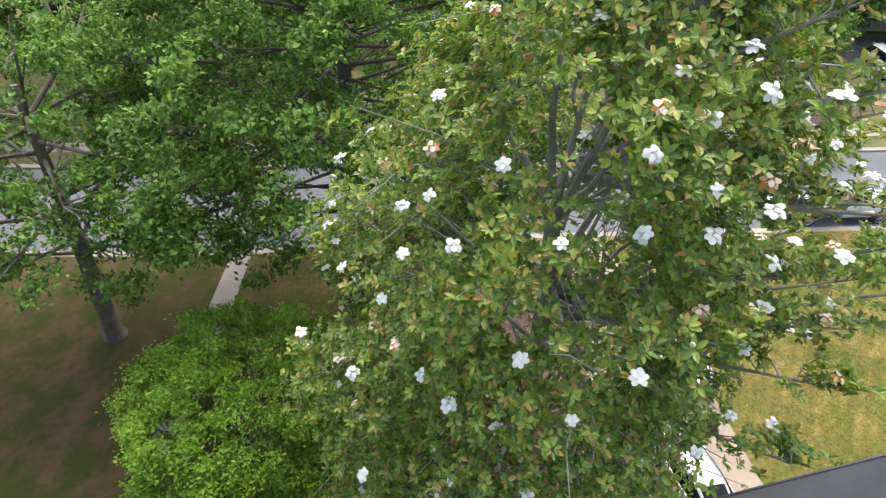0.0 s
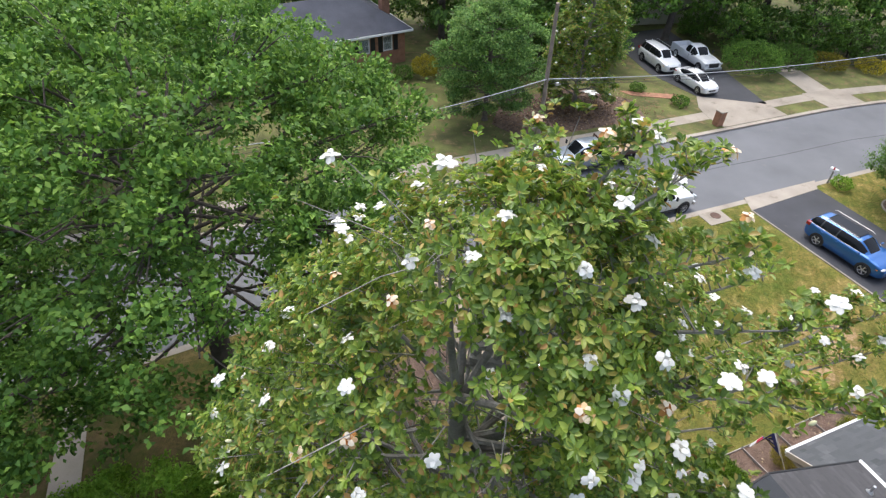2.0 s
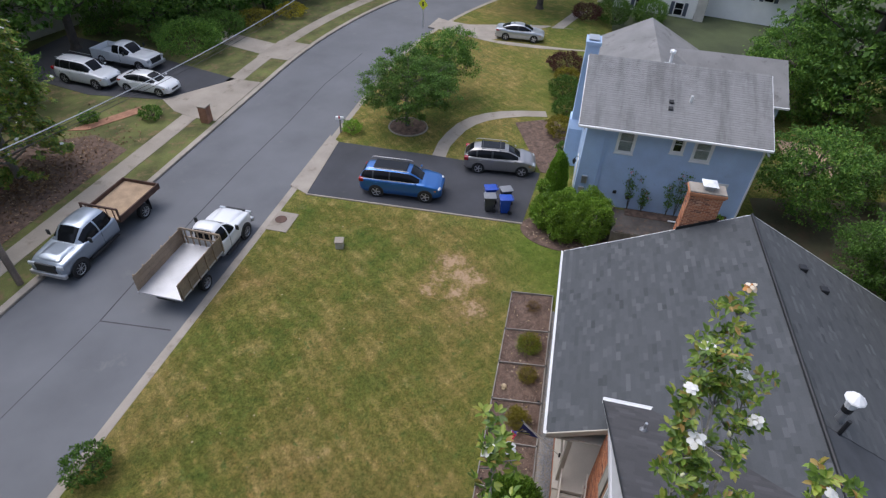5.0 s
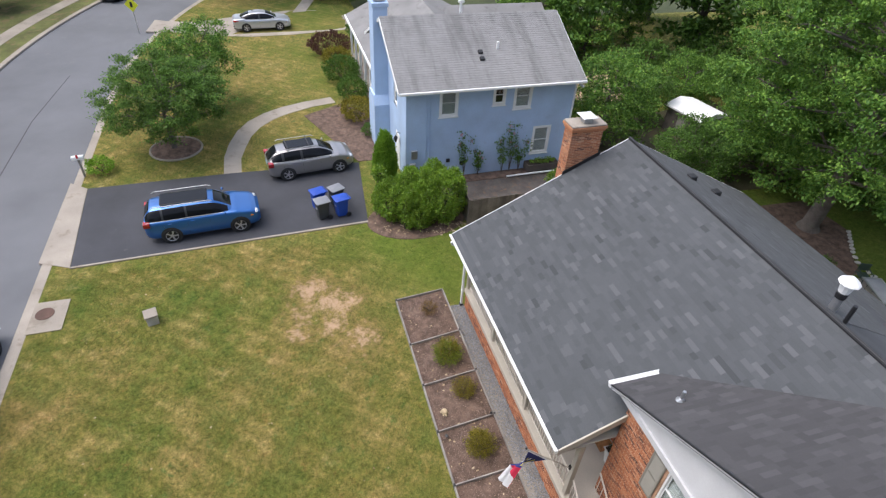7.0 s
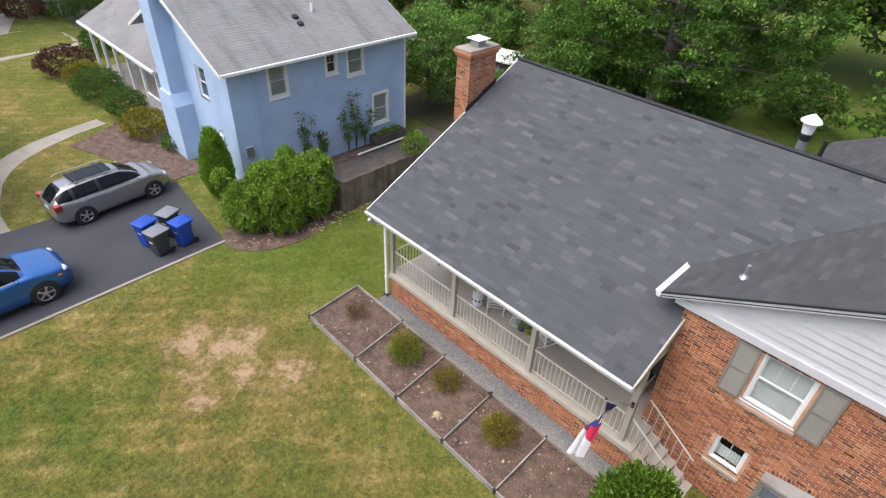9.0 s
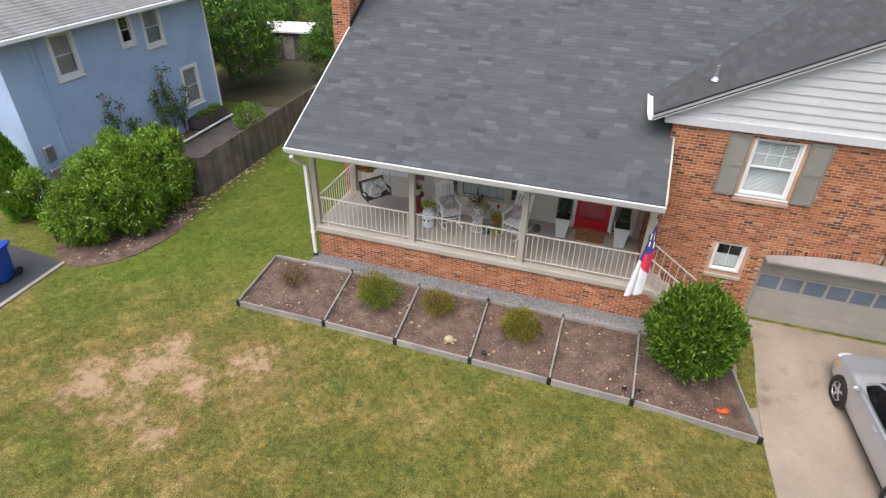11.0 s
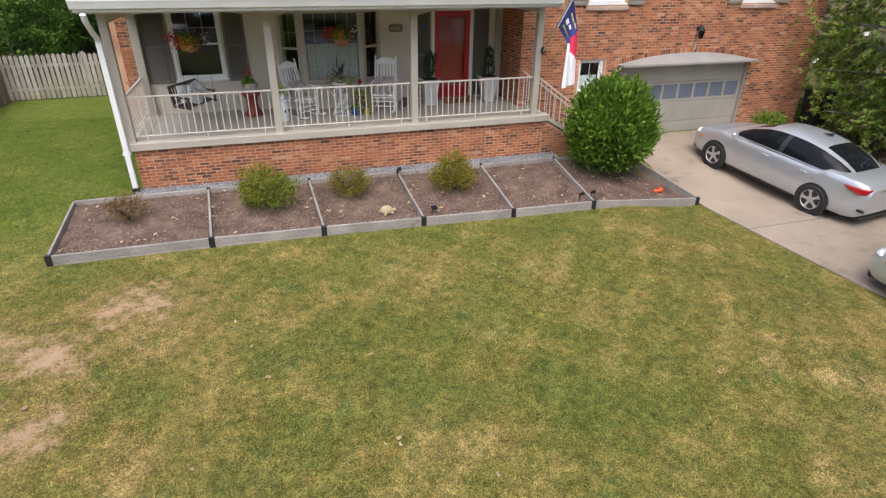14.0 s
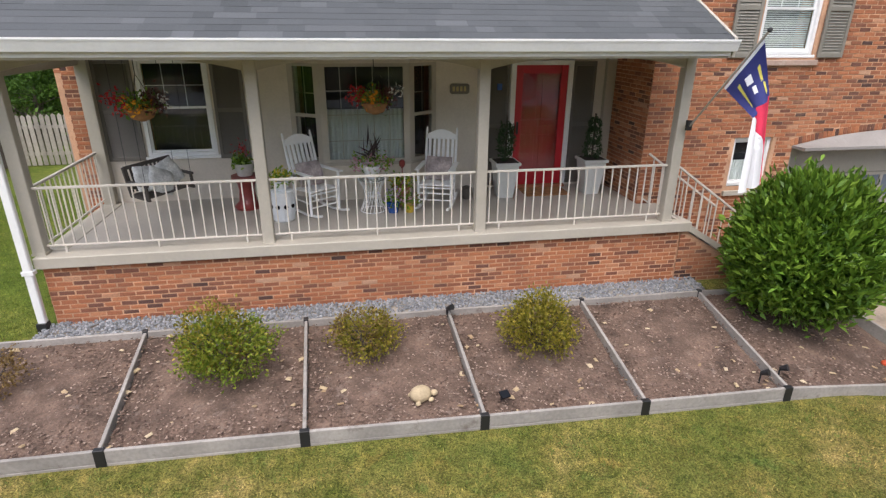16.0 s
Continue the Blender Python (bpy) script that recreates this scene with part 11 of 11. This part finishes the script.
part("stem", Geo().tube([(0, 0, 0), (0.03, 0, 0.3)], 0.02, 6), M_BARK, gp)
foliage(gp, "leaves", L_LAUREL, 150, (0.5, 0.32, 0.26), 0.09, 66, (0, 0, 0.26), each=6, spread=0.06)

# ---- back garden: patio set, stone edging, bushes ----
slab("patio_flags", [(2.2, 15.6), (6.2, 14.6), (6.6, 18.0), (5.0, 19.0), (2.6, 18.9)], 0.02, M_CONCD, "pale stone patio behind the house", "patio")
slab("earth_bed_back", [(-3.6, 15.6), (2.0, 15.2), (2.3, 18.6), (1.2, 19.2), (-0.6, 20.8), (-3.4, 20.6)], 0.014, M_MULCH, "bare brown earth under the leaning tree", "bed")
M_TABLETOP = mat("weathered_table_glass", (0.30, 0.31, 0.33), 0.3, var=0.12, big=2)
M_GREENMETAL = mat("dark_green_metal", (0.035, 0.06, 0.045), 0.5, var=0.2)
pt = thing("patio_table", "rectangular grey patio table with a metal frame", "table", pose(3.97, 17.42, ground(4, 17.4) + 0.02, 0, 0, -20))
part("tabletop", Geo().box(-0.78, -0.36, 0.70, 0.78, 0.36, 0.72), M_TABLETOP, pt, bevel=0.006)
part("rim", Geo().box(-0.84, -0.42, 0.685, 0.84, -0.36, 0.725).box(-0.84, 0.36, 0.685, 0.84, 0.42, 0.725).box(-0.84, -0.36, 0.685, -0.78, 0.36, 0.725).box(0.78, -0.36, 0.685, 0.84, 0.36, 0.725), M_STEEL, pt)
for sx in (-1, 1):
    for sy in (-1, 1):
        part("leg", Geo().tube([(sx * 0.78, sy * 0.36, 0.69), (sx * 0.74, sy * 0.33, 0.0)], 0.02, 6), M_GREENMETAL, pt)


def patio_chair(x, y, rz):
    c = thing("patio_chair", "dark green metal patio chair beside the table", "chair", pose(x, y, ground(x, y) + 0.02, 0, 0, rz), group="patio chairs")
    part("seat", Geo().box(-0.24, -0.24, 0.41, 0.24, 0.24, 0.44), M_GREENMETAL, c, bevel=0.01)
    part("backrest", Geo().box(-0.24, 0.22, 0.55, 0.24, 0.25, 0.92), M_GREENMETAL, c, bevel=0.01)
    for sx in (-1, 1):
        part("leg", Geo().tube([(sx * 0.23, -0.22, 0.64), (sx * 0.23, -0.24, 0.0)], 0.014, 6), M_GREENMETAL, c)
        part("leg", Geo().tube([(sx * 0.23, 0.24, 0.92), (sx * 0.23, 0.26, 0.0)], 0.014, 6), M_GREENMETAL, c)
        part("armrest", Geo().box(sx * 0.23 - 0.025, -0.24, 0.63, sx * 0.23 + 0.025, 0.22, 0.655), M_GREENMETAL, c)
    return c


patio_chair(5.15, 17.2, -100)
patio_chair(3.35, 16.7, 165)
patio_chair(4.75, 18.15, -20)
patio_chair(2.75, 17.9, 65)
rs = random.Random(81)
edge_pts = [(-0.5, 20.7), (0.2, 20.1), (0.9, 19.5), (1.6, 19.05), (2.3, 18.95), (5.3, 19.0), (6.0, 18.6), (6.6, 18.1)]
edging = thing("stone_edging", "low border of rough pale stones round the back bed", "edging", kind="structure")
for (xa, ya), (xb, yb) in zip(edge_pts, edge_pts[1:]):
    n = max(2, int(math.hypot(xb - xa, yb - ya) / 0.28))
    for i in range(n):
        x_, y_ = xa + (xb - xa) * i / n, ya + (yb - ya) * i / n
        part("stone", Geo().ball((0, 0, 0), 0.15 * rs.uniform(0.8, 1.2), 0.10, 0.08, 7, 4), M_STONEW, edging, smooth=True).matrix_local = pose(x_, y_, 0.04, 0, 0, rs.random() * 180)
shrub(6.9, 17.7, 0.6, 0.8, L_OAK, "small green bush at the patio edge", 371, 220, 0.08, z=0.0, each=5, inner=0.6)
shrub(1.9, 16.4, 0.5, 1.1, L_DARK, "dark green bush beside the patio table", 372, 200, 0.08, z=0.0, each=5, inner=0.6)
single("stump_post", Geo().lathe([(0.12, 0), (0.12, 0.42), (0.10, 0.45)], 10, pose(5.63, 21.6, 0)), M_BLACK, "short dark post on the back lawn", "post")

# ---- bricks and shingles, piece by piece ----
lay_bricks(porch_wall, facing(0, 0.05), 0.045, 8.975, -0.28, 0.85, singles=(1.0, 6.6, 0.0, 0.86))
lay_bricks(porch_wall, facing(0.04, 2.45, -90), 0, 2.4, -0.2, 0.85)
lay_bricks(wing_wall, facing(0, 1.095), 8.77, 18.08, -0.55, 4.9, holes=[(a - 0.07, b + 0.07, c - 0.16, d + 0.0) for a, b, c, d in (WIN_A, WIN_B, WIN_C)],
           keep=lambda u, z: not (GAR[0] - 0.0 < u < GAR[1] + 0.0 and z < arch_top(min(max(u, GAR[0]), GAR[1])) + 0.135), singles=(9.2, 11.5, 2.2, 4.8))
lay_bricks(wing_side, facing(8.77, 12.0, -90), 9.5, 10.9, 0.9, 4.9)
lay_bricks(west_wall, facing(0, 2.45), -0.235, -0.005, 0.9, 3.5)
lay_bricks(west_wall, facing(-0.24, 11.9, -90), 6.0, 9.45, -0.1, 3.7)
lay_bricks(steps, facing(0, 0.04), 8.99, 10.48, -0.4, 0.85, keep=lambda u, z: z < 0.80 - (u - 9.0) * 0.59)
up_ = Vector((0, RIDGE_Y - EAVE_Y, RIDGE_Z - EAVE_Z))
lay_shingles(roof_main, slope_frame((-0.22, EAVE_Y - 0.02, EAVE_Z - DECK - 0.008), (1, 0, 0), up_), 0, lambda v: 9.07 if v * up_.normalized().y + EAVE_Y < 2.4 else 12.3, up_.length,
             keep=lambda u, v: u < 9.0 or v * up_.normalized().y + EAVE_Y > 2.4 + (u - 0.22 - 8.82) * 1.03, singles=(1.0, 7.4, 0.0, 2.2))
dn_ = Vector((0, -(RIDGE_Y - EAVE_Y), RIDGE_Z - EAVE_Z))
lay_shingles(roof_back, slope_frame((9.0, 12.4, EAVE_Z - DECK), (-1, 0, 0), dn_), 0, 9.2, dn_.length)
wu_ = Vector((RX - 8.27, 0, RZ - zw(8.27)))
lay_shingles(roof_wl, slope_frame((8.27, 12.4, zw(8.27) - DECK), (0, -1, 0), wu_), 0, 11.57, wu_.length, material=M_SHINGLEW)
